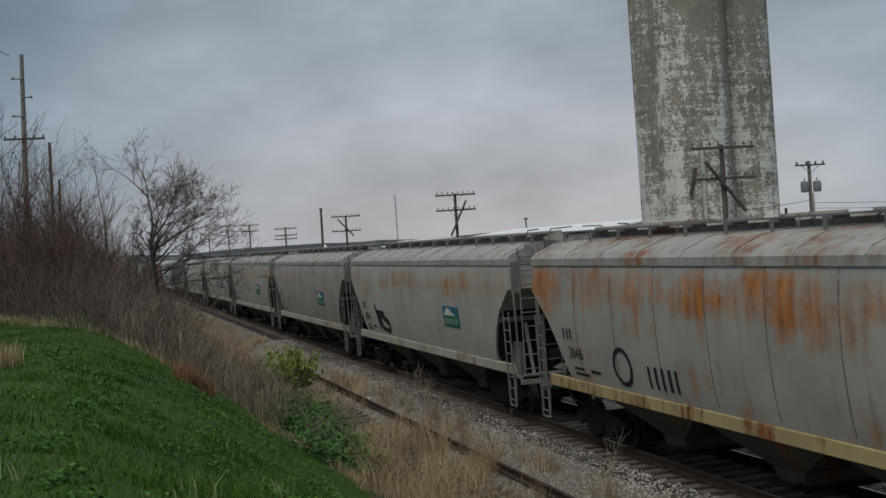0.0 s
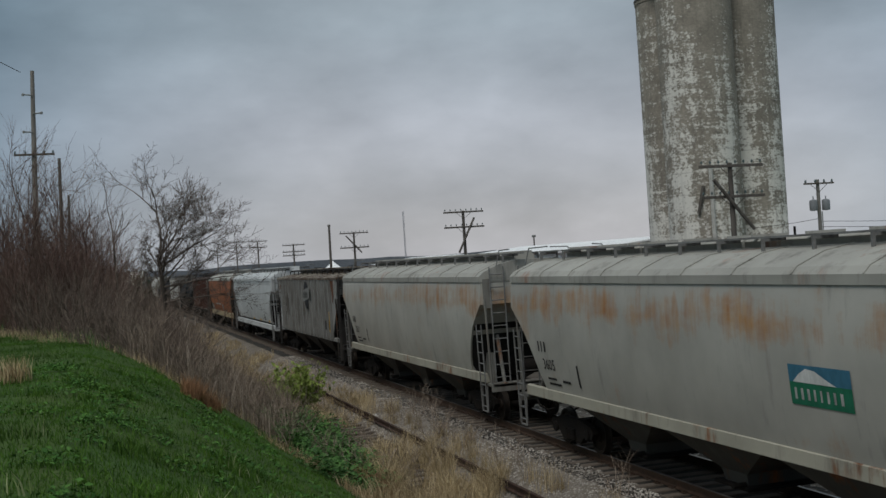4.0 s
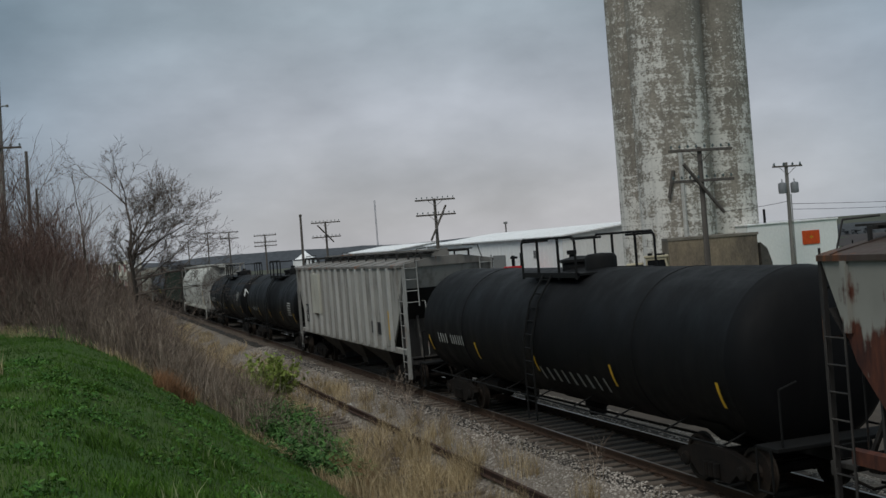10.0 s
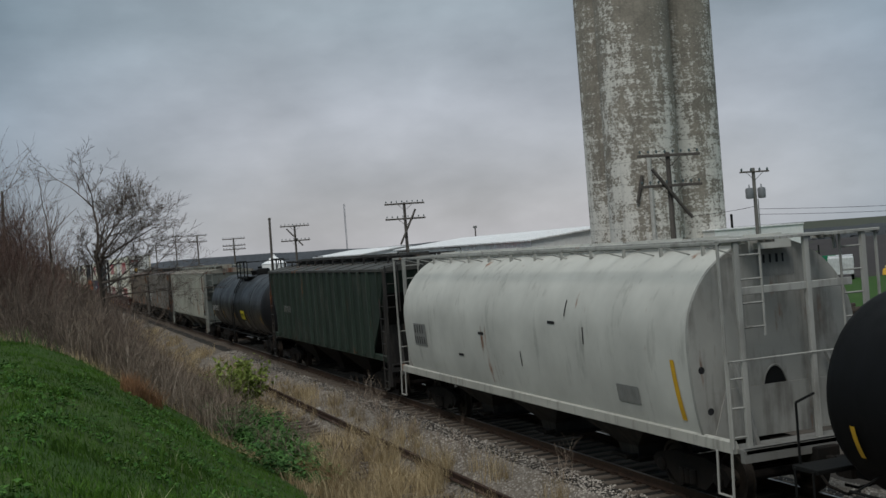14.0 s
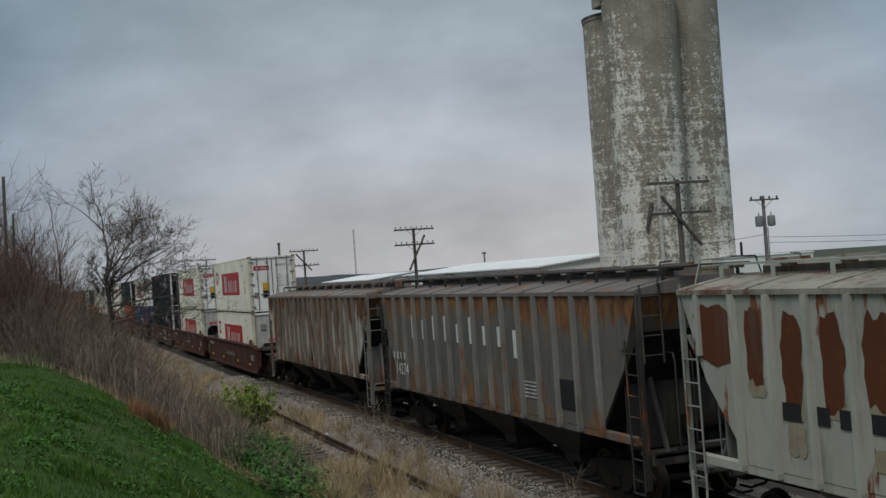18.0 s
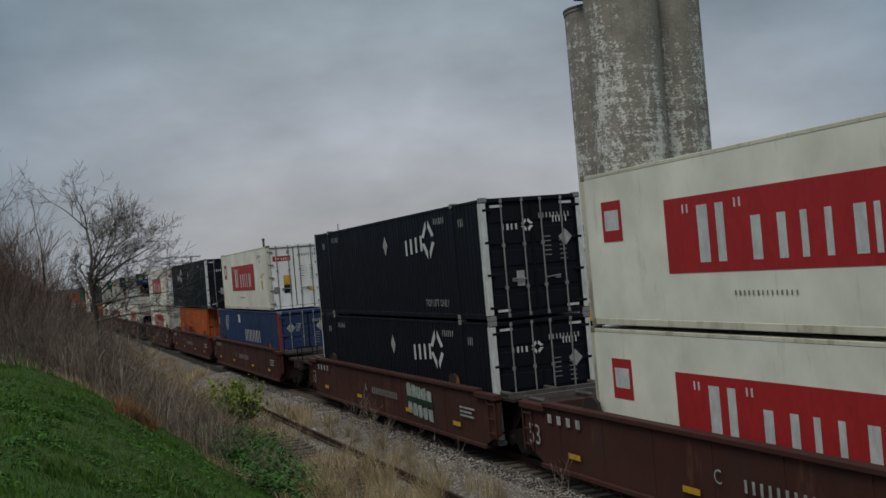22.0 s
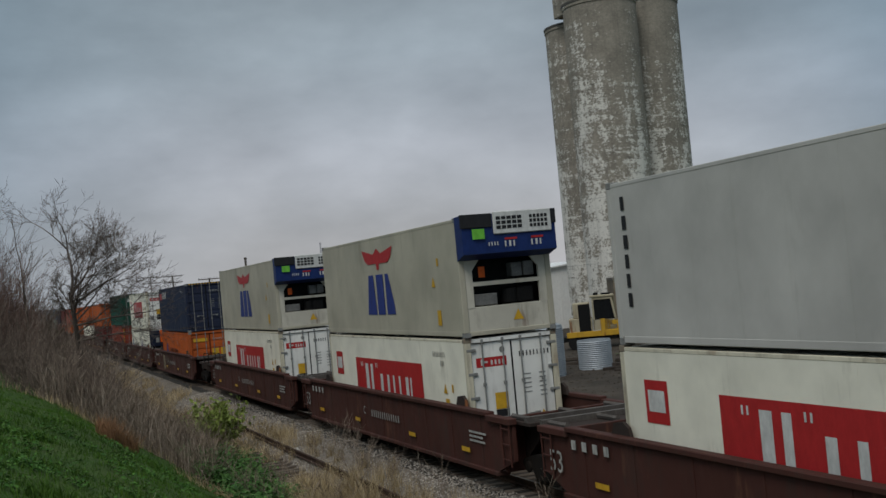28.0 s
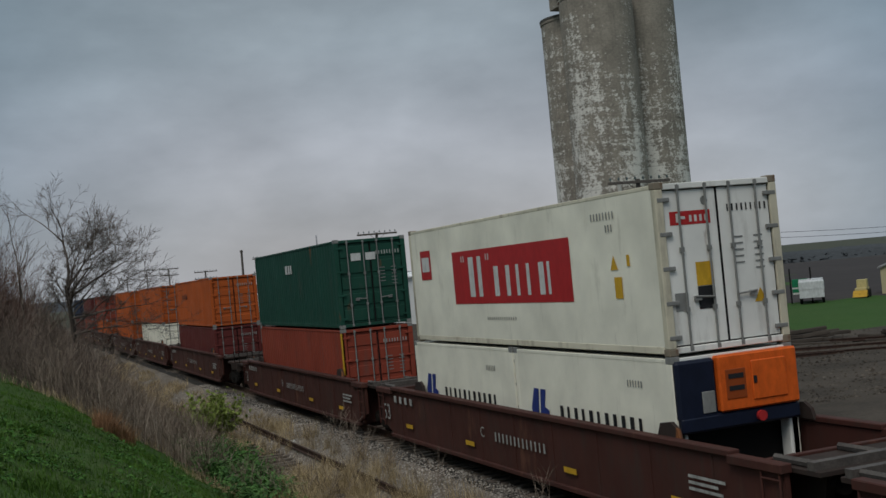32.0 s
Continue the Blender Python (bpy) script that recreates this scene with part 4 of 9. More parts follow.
            end_mark("warning_triangle", [[(-0.13, -0.11), (0.13, -0.11), (0, 0.13)]], 0.72, lo + 0.86, y + 0.042, M_YELLOW, c)
        end_mark("number_bars", bars(9, 0.86, 0.12, 0.35, 4), 0.62, hi - 0.5, y + 0.040, M_BLACK if kind == "smooth" else M_DULLWHITE, c)
        end_mark("weight_table", [rect(-0.30, -0.12, -0.02 - k * 0.11, 0.005 - k * 0.11) for k in range(5)] + [rect(0.1, 0.28, -0.02 - k * 0.11, 0.005 - k * 0.11) for k in range(6)], 0.58, hi - 1.0, y + 0.040, M_GREY, c)
    xs = lambda z: hw - 0.004
    return c, xs, lo, hi, hl, hw


def wide_panel(c, xs, y, z, small_y, small_z, tall=1.24, wide=6.05, chalk=False):
    """Red sign with white block letters and its small red flag panel."""
    p = side_mark("red_sign", [rect(-wide / 2, wide / 2, -tall / 2, tall / 2)], y, z, M_RED, c, xs, "red sign with white block shapes", proud=0.006)
    u = -wide / 2
    a = u + 2.35
    big = [rect(u + 0.98, u + 1.28, -0.46, 0.46), rect(u + 1.5, u + 1.72, -0.46, 0.46)] + [rect(u + d, u + d + 0.05, 0.36, 0.5) for d in (0.55, 0.68, 2.0, 2.13)]
    big += [rect(a + d, a + d + w, -0.46, 0.2) for d, w in ((0.05, 0.24), (0.68, 0.2), (1.2, 0.15), (1.72, 0.15), (2.3, 0.24), (2.68, 0.12))]
    side_mark("sign_lettering", big, y, z, M_WHITE, p, xs, proud=0.010, each=True)
    q = side_mark("flag_panel", [rect(-0.36, 0.36, -0.37, 0.37)], small_y, small_z, M_RED, c, xs, proud=0.006)
    side_mark("flag_emblem", [rect(-0.26, 0.26, -0.17, 0.2)], small_y, small_z, M_WHITE, q, xs, proud=0.010)


def reefer_end(c, lo, hi, hl, hw, style, body_mat):
    """Cooling machinery in the end wall; style: 'fan' (pale panels and a round fan low) or 'bay' (dark open bay low)."""
    y = -hl
    top = lo + (1.8 if style == "bay" else 1.3)
    e = hw - 0.15
    # upper panel and cheeks round an opening with cut corners
    part("machinery_panel", Geo().box(-e, e, y + 0.06, y + 0.1, top, hi - 0.14, 0.01), body_mat, c)
    for s in (-1, 1):
        part("panel_edge", Geo().prism([(s * e, lo + 0.14), (s * (e - 0.2), lo + 0.14), (s * (e - 0.2), top - 0.25), (s * (e - 0.42), top), (s * e, top)], "y", y + 0.05, y + 0.12), body_mat, c)
    part("machinery_back", Geo().box(-e, e, y + 0.42, y + 0.46, lo + 0.14, top), M_BLACKFIT if style == "bay" else body_mat, c)
    part("machinery_sill", Geo().box(-e, e, y + 0.03, y + 0.4, lo + 0.13, lo + 0.24), M_BLACKFIT, c)
    part("compressor", Geo().lathe([(0.1, 0), (0.2, 0.03), (0.2, 0.36), (0.1, 0.4)], "z", (-0.25, y + 0.24, lo + 0.26), 14), M_BLACKFIT, c, smooth=True)
    part("condenser", Geo().box(-0.82, -0.45, y + 0.12, y + 0.38, lo + 0.3, lo + 1.05, 0.03), GEN_DARK if style == "bay" else M_BLACKFIT, c)
    part("control_box", Geo().box(0.16, 0.56, y + 0.1, y + 0.4, lo + 0.75, lo + 1.35, 0.03), DIRTY_END, c)
    part("control_screen", Geo().box(0.24, 0.42, y + 0.085, y + 0.102, lo + 1.1, lo + 1.26, 0.005), M_BLACK, c)
    part("junction_box", Geo().box(0.6, 0.86, y + 0.14, y + 0.4, lo + 0.9, lo + 1.45 if style == "bay" else lo + 1.2, 0.03), M_GREY, c)
    part("pipe", Geo().tube([(-0.5, y + 0.16, lo + 0.35), (-0.1, y + 0.14, lo + 0.9), (0.1, y + 0.14, lo + 1.2), (0.3, y + 0.16, lo + 0.5)], 0.02, 6), M_GALV, c)
    if style == "fan":
        part("fan_guard", Geo().lathe([(0.34, 0.0), (0.36, 0.04), (0.30, 0.05), (0.28, 0.02), (0.05, 0.03)], "y", (0.42, y + 0.0, lo + 0.8), 20), M_BLACKFIT, c, smooth=True)
        end_mark("blue_sill_stripe", [rect(-0.8, 0.85, -0.05, 0.05)], 0.02, lo + 0.2, y - 0.002, M_BLUE, c)
        part("vent_box", Geo().box(-0.78, -0.5, y + 0.02, y + 0.07, hi - 0.95, hi - 0.6, 0.03), M_GREY, c)
        end_mark("warning_triangle", [[(-0.14, -0.12), (0.14, -0.12), (0, 0.14)]], 0.45, hi - 0.6, y + 0.05, M_YELLOW, c)
    else:
        part("dial", Geo().lathe([(0.26, 0.06), (0.28, 0.03), (0.25, 0.02), (0.24, 0.045), (0.05, 0.04)], "y", (-0.55, y + 0.01, hi - 0.55), 24), body_mat, c, smooth=True)
        part("access_hatch", Geo().box(0.25, 0.85, y + 0.045, y + 0.065, hi - 0.95, hi - 0.35, 0.01), body_mat, c)
        end_mark("oval_plate", [[(0.09 * math.cos(a), 0.05 * math.sin(a)) for a in [k * math.pi / 6 for k in range(12)]]], 0.12, top + 0.14, y + 0.05, M_BLACK, c)
    sg_ = end_mark("red_sign", [rect(-0.3, 0.3, -0.075, 0.075)], -0.42 if style == "bay" else -0.12, top + 0.15, y + 0.052, M_RED, c)
    end_mark("sign_lettering", bars(5, 0.5, 0.08, 0.35, 2), -0.42 if style == "bay" else -0.12, top + 0.15, y + 0.048, M_WHITE, sg_)


def genset_end(c, lo, hi, hl, hw, body_mat, shelf):
    """A clip-on generator over the cooling machinery, painted blue and white."""
    y = -hl
    part("machinery_frame", Geo().box(-hw + 0.15, hw - 0.15, y + 0.03, y + 0.1, lo + 0.12, lo + 0.72, 0.01).box(-hw + 0.14, -hw + 0.34, y + 0.02, y + 0.1, lo + 0.7, hi - 0.9).box(hw - 0.34, hw - 0.14, y + 0.02, y + 0.1, lo + 0.7, hi - 0.9), body_mat, c)
    if shelf:
        part("machinery_shelf", Geo().box(-hw + 0.34, hw - 0.34, y + 0.02, y + 0.08, lo + 1.22, lo + 1.32), body_mat, c)
    else:
        for s in (-1, 1):
            part("corner_brace", Geo().rod((s * (hw - 0.36), y + 0.06, lo + 1.15), (s * 0.45, y + 0.06, lo + 0.72), 0.045, 6), body_mat, c)
    for s in (-1, 1):
        part("corner_gusset", Geo().prism([(s * (hw - 0.34), hi - 0.95), (s * (hw - 0.62), hi - 0.95), (s * (hw - 0.34), hi - 1.3)], "y", y + 0.02, y + 0.08), body_mat, c)
    part("machinery_back", Geo().box(-hw + 0.16, hw - 0.16, y + 0.45, y + 0.5, lo + 0.7, hi - 0.14), M_BLACKFIT, c)
    part("compressor", Geo().lathe([(0.1, 0), (0.2, 0.03), (0.2, 0.36), (0.1, 0.4)], "z", (0.15, y + 0.28, lo + 0.74), 14).box(0.3, 0.75, y + 0.12, y + 0.4, lo + 0.74, lo + 1.15, 0.03), M_BLACKFIT, c)
    part("control_box", Geo().box(-0.85, -0.25, y + 0.06, y + 0.4, lo + 0.74, lo + 1.02, 0.02).box(0.2, 0.48, y + 0.1, y + 0.42, lo + 1.38, lo + 1.72, 0.02).box(0.52, 0.8, y + 0.1, y + 0.42, lo + 1.38, lo + 1.74, 0.02), M_GALV, c)
    part("orange_tag", Geo().box(-0.7, -0.54, y + 0.04, y + 0.06, lo + 1.42, lo + 1.68), ORANGE_TAG, c)
    g = part("generator", Geo().prism([(y - 0.42, hi - 0.92), (y + 0.02, hi - 1.05), (y + 0.02, hi + 0.0), (y - 0.42, hi + 0.02)], "x", -hw - 0.01, hw + 0.01), GEN_BLUE, c, "blue clip-on generator with white grille")
    part("generator_hood", Geo().box(-0.42, hw - 0.1, y - 0.47, y - 0.41, hi - 0.48, hi + 0.06, 0.02), M_WHITE, g)
    gr = Geo()
    for a, b in ((-0.36, 0.34), (0.52, 1.02)):
        for k in range(5):
            for r in range(3):
                u = a + (b - a) * k / 5
                gr.box(u + 0.015, u + (b - a) / 5 - 0.015, y - 0.478, y - 0.468, hi - 0.36 + r * 0.11, hi - 0.28 + r * 0.11)
    part("grille_slot", gr, M_BLACK, g)
    part("generator_frame", Geo().box(-hw - 0.04, -0.45, y - 0.46, y - 0.38, hi - 0.3, hi + 0.03, 0.01), M_BLACK, g)
    part("generator_frame", Geo().box(hw - 0.12, hw + 0.03, y - 0.46, y - 0.2, hi - 0.3, hi + 0.05, 0.01), M_BLACK, g)
    end_mark("green_plate", [rect(-0.16, 0.16, -0.12, 0.12)], -0.83, hi - 0.45, y - 0.472, GREEN_TAG, g)
    for x in (0.02, 0.72):
        end_mark("trade_mark", bars(3, 0.34, 0.14, 0.2, 5), x, hi - 0.72, y - 0.434, M_WHITE, g)
        end_mark("trade_mark", [rect(-0.16, 0.16, -0.025, 0.025)], x, hi - 0.60, y - 0.434, M_RED, g)
    end_mark("number_bars", bars(4, 0.3, 0.09, 0.3, 6) , -0.42, hi - 0.7, y - 0.434, M_WHITE, g)
    end_mark("warning_triangle", [[(-0.14, -0.12), (0.14, -0.12), (0, 0.14)]], 0.25, lo + 0.45, y + 0.024, M_YELLOW, c)


ORANGE_TAG = flat_mat("orange_tag", (0.75, 0.13, 0.02))
GREEN_TAG = flat_mat("bright_green_plate", (0.16, 0.5, 0.06))
GEN_BLUE = flat_mat("generator_blue", (0.012, 0.03, 0.13), 0.45)
GEN_DARK = flat_mat("dark_generator_housing", (0.009, 0.013, 0.03), 0.5)
ORANGE_GEN = flat_mat("generator_orange", (0.72, 0.12, 0.015), 0.5)

# ---- the train: its cars in order; numbers are places along the train ----
GREY_ROOF = paint("grey_roof_paint", (0.30, 0.295, 0.27), rust=0.22, grime=0.35, seed=8)
M_SILLTAN = paint("pale_sill_paint", (0.36, 0.34, 0.28), rust=0.3, grime=0.35, seed=4)
M_SILLYEL = paint("rust_yellow_sill_paint", (0.37, 0.29, 0.14), rust=0.55, grime=0.3, seed=4)
ORANGE_RUST, BROWN_RUST = (0.40, 0.215, 0.08), (0.30, 0.125, 0.045)
LOGO_BLUE = flat_mat("logo_blue", (0.05, 0.16, 0.24))
grey_rust = (0.66, 0.42, 0.10, 0.48, 0.36, 0.38)
SIGN_Y = -3.85
GREY_LABELS = ("grey covered hopper car heavily streaked with orange rust", "weathered grey covered hopper car with a green sign", "brownish grey covered hopper car with a green sign", "grey covered hopper car with rust streaks and green sign", "grey covered hopper car with pale stains and green sign", "light grey hopper car with faded yellowish rust stains")
NEARS = (7.5, 26.35, 45.3, 64.5, 83.75, 103.4)
FARS = (24.7, 43.6, 62.5, 81.9, 101.0, 120.95)
for i in range(6):
    bm = paint("grey_hopper_paint", ((0.35, 0.335, 0.30), (0.39, 0.375, 0.34), (0.325, 0.295, 0.265), (0.35, 0.335, 0.295), (0.38, 0.365, 0.33), (0.41, 0.395, 0.355))[i], rust=grey_rust[i], grime=0.22, seed=1.3 + 2.1 * i, rust_hi=(0.47, 0.185, 0.045) if i == 0 else ORANGE_RUST, rust_lo=(0.25, 0.085, 0.028) if i == 0 else BROWN_RUST, patch=(1, 0.5, 0.9), sharp=0.18 if i == 0 else 0.20, band=((1.4, 0.46), (2.4, 0.40), (2.9, 0.54), (3.3, 0.74), (3.65, 0.66), (3.85, 0.52)), spec=0.5, rough=0.42)
    rm = paint("grey_hopper_roof", (0.33, 0.32, 0.29), rust=0.62 if i == 0 else 0.25, grime=0.35, seed=3 + i, rust_hi=(0.30, 0.12, 0.06), rust_lo=(0.17, 0.06, 0.035), sharp=0.14)
    # end and bay greys are the body grey darkened for shade
    car, xs, H = hopper_car(GREY_LABELS[i], NEARS[i], FARS[i], bm, rm, "round", M_SILLYEL if i == 0 else M_SILLTAN, bay_mat=paint("shaded_grey_bay_paint", (0.085, 0.08, 0.072), rust=0.35, grime=0.6, seed=i), end_mat=paint("shaded_grey_end_paint", (0.19, 0.182, 0.165), rust=0.2, grime=0.6, seed=i + 20), group="grey round-sided hopper cars", seams=8 if i in (0, 2) else 0)
    mid = (NEARS[i] + FARS[i]) / 2
    side_mark("company_initials", bars(3, 0.55, 0.24, 0.2, i), H - 1.85, 2.42, M_BLACK, car, xs)
    side_mark("car_number", None, H - 2.1, 2.0, M_BLACK, car, xs, words=("3846", "3506", "3591", "3565", "3605", "3531")[i], size=0.36)
    side_mark("data_stencil", [rect(-0.4, 0.1, 0, 0.05), rect(-0.4, 0.3, -0.12, -0.07), rect(0.45, 0.9, -0.02, 0.04)], H - 2.3, 1.66, M_BLACK, car, xs)
    if 0 < i < 5:
        lg = side_mark("green_sign", [rect(-0.74, 0.74, -0.30, 0.04)], SIGN_Y, 2.42, M_GREEN, car, xs, "green and blue sign with white hill shape")
        side_mark("sign_sky", [rect(-0.74, 0.74, 0.04, 0.30)], SIGN_Y, 2.42, LOGO_BLUE, lg, xs)
        side_mark("sign_hill", [[(-0.64, 0.04), (0.4, 0.04), (0.15, 0.13), (-0.08, 0.23), (-0.3, 0.25), (-0.5, 0.15)]], SIGN_Y, 2.42, M_WHITE, lg, xs, proud=0.016)
        side_mark("sign_lettering", bars(8, 1.25, 0.17, 0.3, 4), SIGN_Y, 2.29, M_DULLWHITE, lg, xs, proud=0.016)
    if i == 0:
        ring = [[(0.42 * math.cos(a) * r0, 0.42 * math.sin(a) * r0 * 0.95) for a, r0 in ((t, 1.0), (t + 0.4, 1.0), (t + 0.4, 0.76), (t, 0.76))] for t in [k * 0.3927 for k in range(16)]]
        side_mark("graffiti_ring", ring, 20.4 - mid, 1.90, M_BLACK, car, xs, "hand-sprayed black ring")
        side_mark("graffiti", bars(5, 1.3, 0.42, 0.25, 9), 18.7 - mid, 1.80, M_BLACK, car, xs)
    if i == 1:
        side_mark("graffiti", [[(-0.9, 0.45), (-0.7, 0.5), (-0.6, 0.3), (0.4, 0.28), (0.5, 0.1), (1.0, 0.0), (1.1, -0.35), (0.8, -0.5), (-0.1, -0.42), (-0.5, -0.2)]], 39.4 - mid, 2.0, M_BLACK, car, xs, "dark sprayed blot over old lettering")
    if 0 < i:
        side_mark("scrape", [rect(-0.04, 0.04, -0.25, 0.25)], H - 3.7, 1.85, M_BLACK, car, xs)

# ribbed grey car with a dark emblem
bm = paint("ribbed_grey_paint", (0.265, 0.265, 0.255), rust=0.2, grime=0.6, seed=21, rust_hi=(0.16, 0.07, 0.04), rust_lo=(0.05, 0.03, 0.025))
rm = paint("rusty_grey_roof", (0.24, 0.21, 0.17), rust=0.75, grime=0.5, seed=22, rust_hi=(0.11, 0.07, 0.045), rust_lo=(0.055, 0.038, 0.028))
# near-black paint that puts shade into car ends and bays
shaded_end = paint("shaded_end_paint", (0.03, 0.028, 0.027), rust=0.1, grime=0.5, seed=5)
# post paint is darker than the panels to draw the posts' shadow lines
car, xs, H = hopper_car("grey ribbed hopper car with a dark peeling emblem", 122.5, 138.9, bm, rm, "flat", ribs=17, bay_mat=shaded_end, end_mat=shaded_end, sill=(1.26, 1.42), group="ribbed hopper cars", low_roof=True, rib_mat=paint("shadow_grey_post_paint", (0.205, 0.205, 0.195), rust=0.1, grime=0.6, seed=23))
mid = (122.5 + 138.9) / 2
em = side_mark("round_emblem", [[(0.62 * math.cos(a), 0.62 * math.sin(a) * 1.05) for a in [k * math.pi / 8 for k in range(16)]]], 129.6 - mid, 3.25, M_BLACK, car, lambda z: 1.595, "worn dark round emblem with a crossing band")
side_mark("emblem_band", [[(-0.85, -0.32), (0.85, -0.12), (0.85, 0.42), (-0.85, 0.22)]], 129.6 - mid, 3.22, M_GREY, em, lambda z: 1.602)
side_mark("emblem_lettering", bars(4, 1.2, 0.3, 0.25, 3), 129.6 - mid, 3.25, M_BLACK, em, lambda z: 1.616)
for yy, zz, hh in ((136.92, 2.63, 0.42), (136.1, 2.6, 0.42), (135.27, 2.55, 0.44), (125.4, 1.92, 0.2), (124.7, 1.95, 0.22)):
    side_mark("black_panel", [rect(-0.24, 0.24, -hh, hh)], yy - mid, zz, M_BLACK, car, lambda z: 1.508)
BARE = paint("bare_rust", (0.13, 0.055, 0.03), rust=0.5, seed=3)
for yy, words in ((136.92, "74"), (136.1, "62")):
    side_mark("company_initials", bars(2, 0.34, 0.3, 0.3, 2), yy - mid, 2.85, M_DULLWHITE, car, lambda z: 1.52)
    side_mark("car_number", None, yy - mid, 2.42, M_DULLWHITE, car, lambda z: 1.52, words=words, size=0.46)
for k, (yy, zz, w, h) in enumerate(((137.9, 3.6, 0.75, 0.4), (137.7, 3.0, 0.3, 0.55), (136.9, 3.5, 0.12, 0.6), (136.1, 3.65, 0.2, 0.3), (135.3, 3.6, 0.36, 0.36), (136.9, 1.75, 0.36, 0.6), (136.1, 1.8, 0.3, 0.4), (135.3, 1.7, 0.3, 0.36))):
    side_mark("peeled_patch", [torn(200 + k, w, h, 26, 0.4)], yy - mid, zz, BARE, car, lambda z: 1.508, proud=0.005)
side_mark("rust_hole", [[(-0.5, 0.45), (0.45, 0.5), (0.4, -0.1), (0.25, -0.5), (0.1, -0.15), (-0.15, -0.55), (-0.3, 0.0)]], 123.5 - mid, 3.45, paint("bare_rust", (0.13, 0.055, 0.03), rust=0.5, seed=3), car, lambda z: 1.508)
side_mark("yellow_strip", [rect(-0.05, 0.05, -0.45, 0.45)], 124.2 - mid, 2.1, M_YELLOW, car, lambda z: 1.592)

# clean light-grey car
bm = paint("light_grey_paint", (0.50, 0.51, 0.51), rust=0.0, grime=0.16, seed=31, rough=0.5)
car, xs, H = hopper_car("clean light grey round-sided covered hopper car", 141.3, 159.7, bm, bm, "round", bm, bay_mat=shaded_end, end_mat=paint("light_grey_end", (0.36, 0.365, 0.365), rust=0.0, grime=0.4, seed=2), sill=(0.97, 1.27), group="round-sided hopper cars", hatch="trough")
for k in range(3):
    for s in (-1, 1):
        part("roof_bead", Geo().box(s * 1.55, s * 1.605, -H + 0.1, H - 0.1, 3.72 + k * 0.09, 3.755 + k * 0.09, 0.008), bm, car)
side_mark("company_initials", bars(4, 0.62, 0.26, 0.25, 4), 158.3 - 150.5, 2.62, M_BLACK, car, xs)
side_mark("car_number", bars(5, 0.62, 0.26, 0.25, 5), 158.25 - 150.5, 2.2, M_BLACK, car, xs)
pl = side_mark("data_plate", [rect(-0.27, 0.27, -0.17, 0.17)], 145.1 - 150.5, 1.66, M_BLACK, car, xs)
side_mark("plate_mark", [rect(-0.2, -0.02, 0.02, 0.12), rect(0.06, 0.2, 0.0, 0.12), rect(-0.2, 0.2, -0.13, -0.1)], 145.1 - 150.5, 1.66, M_WHITE, pl, xs, proud=0.018)
for yy in (150.4, 147.3, 143.6):
    side_mark("ochre_stain", [[(-0.28, 0.04), (0.2, 0.08), (0.36, 0.0), (0.3, -0.06), (-0.3, -0.05)]], yy - 150.5, 1.45, M_YELLOW, car, xs)

# orange car
bm = paint("faded_orange_paint", (0.35, 0.108, 0.04), rust=0.62, grime=0.72, seed=41, rust_hi=(0.22, 0.085, 0.042), rust_lo=(0.085, 0.036, 0.024), sharp=0.3, patch=(1, 0.8, 0.4), band=((1.4, 0.72), (1.8, 0.5), (2.8, 0.46), (3.4, 0.55), (3.9, 0.74)), grime_col=(0.13, 0.075, 0.045))
rm = paint("peeling_white_roof", (0.46, 0.46, 0.42), rust=0.42, grime=0.3, seed=42, rust_hi=(0.15, 0.055, 0.035), rust_lo=(0.08, 0.035, 0.025), sharp=0.04)
car, xs, H = hopper_car("faded orange covered hopper car with peeling pale roof", 162.1, 178.8, bm, rm, "round", paint("tan_sill_paint", (0.34, 0.27, 0.17), rust=0.4, grime=0.3, seed=6), bay_mat=shaded_end, end_mat=paint("dark_brown_end", (0.03, 0.022, 0.018), rust=0.35, grime=0.5, seed=7), sill=(1.02, 1.40), group="round-sided hopper cars", ladder_mat=paint("rusty_ladder", (0.16, 0.10, 0.065), rust=0.5, grime=0.3, seed=44))
mid = (162.1 + 178.8) / 2
for yy, w in ((168.5, 0.45), (176.4, 0.75)):
    side_mark("grey_patch", [[(-w, 0.3), (w * 0.7, 0.3), (w, -0.28), (-w * 0.8, -0.28)]], yy - mid, 1.68, M_GREY, car, xs)
side_mark("faded_lettering", [rect(-2.2, 1.6, -0.05, 0.05)], 171.5 - mid, 1.98, M_DULLWHITE, car, xs)

# rust-brown ribbed car with white letters down one panel
bm = paint("rust_brown_paint", (0.28, 0.275, 0.245), rust=0.74, grime=0.2, band=((1.4, 0.56), (1.75, 0.66), (2.1, 0.78), (2.9, 0.72), (3.25, 0.50), (3.9, 0.46)), seed=52, rust_hi=(0.12, 0.042, 0.026), rust_lo=(0.045, 0.02, 0.017), patch=(1, 0.5, 0.5), sharp=0.05)
car, xs, H = hopper_car("rust-brown ribbed hopper car with white letters", 180.6, 197.3, bm, paint("brown_roof", (0.06, 0.042, 0.036), rust=0.4, grime=0.4, seed=5), "flat", ribs=15, bay_mat=shaded_end, end_mat=shaded_end, sill=(1.20, 1.42), group="ribbed hopper cars", low_roof=True, rib_mat=paint("brown_post_paint", (0.075, 0.034, 0.026), rust=0.5, grime=0.3, seed=53, rust_hi=(0.12, 0.05, 0.03)))
mid = (180.6 + 197.3) / 2
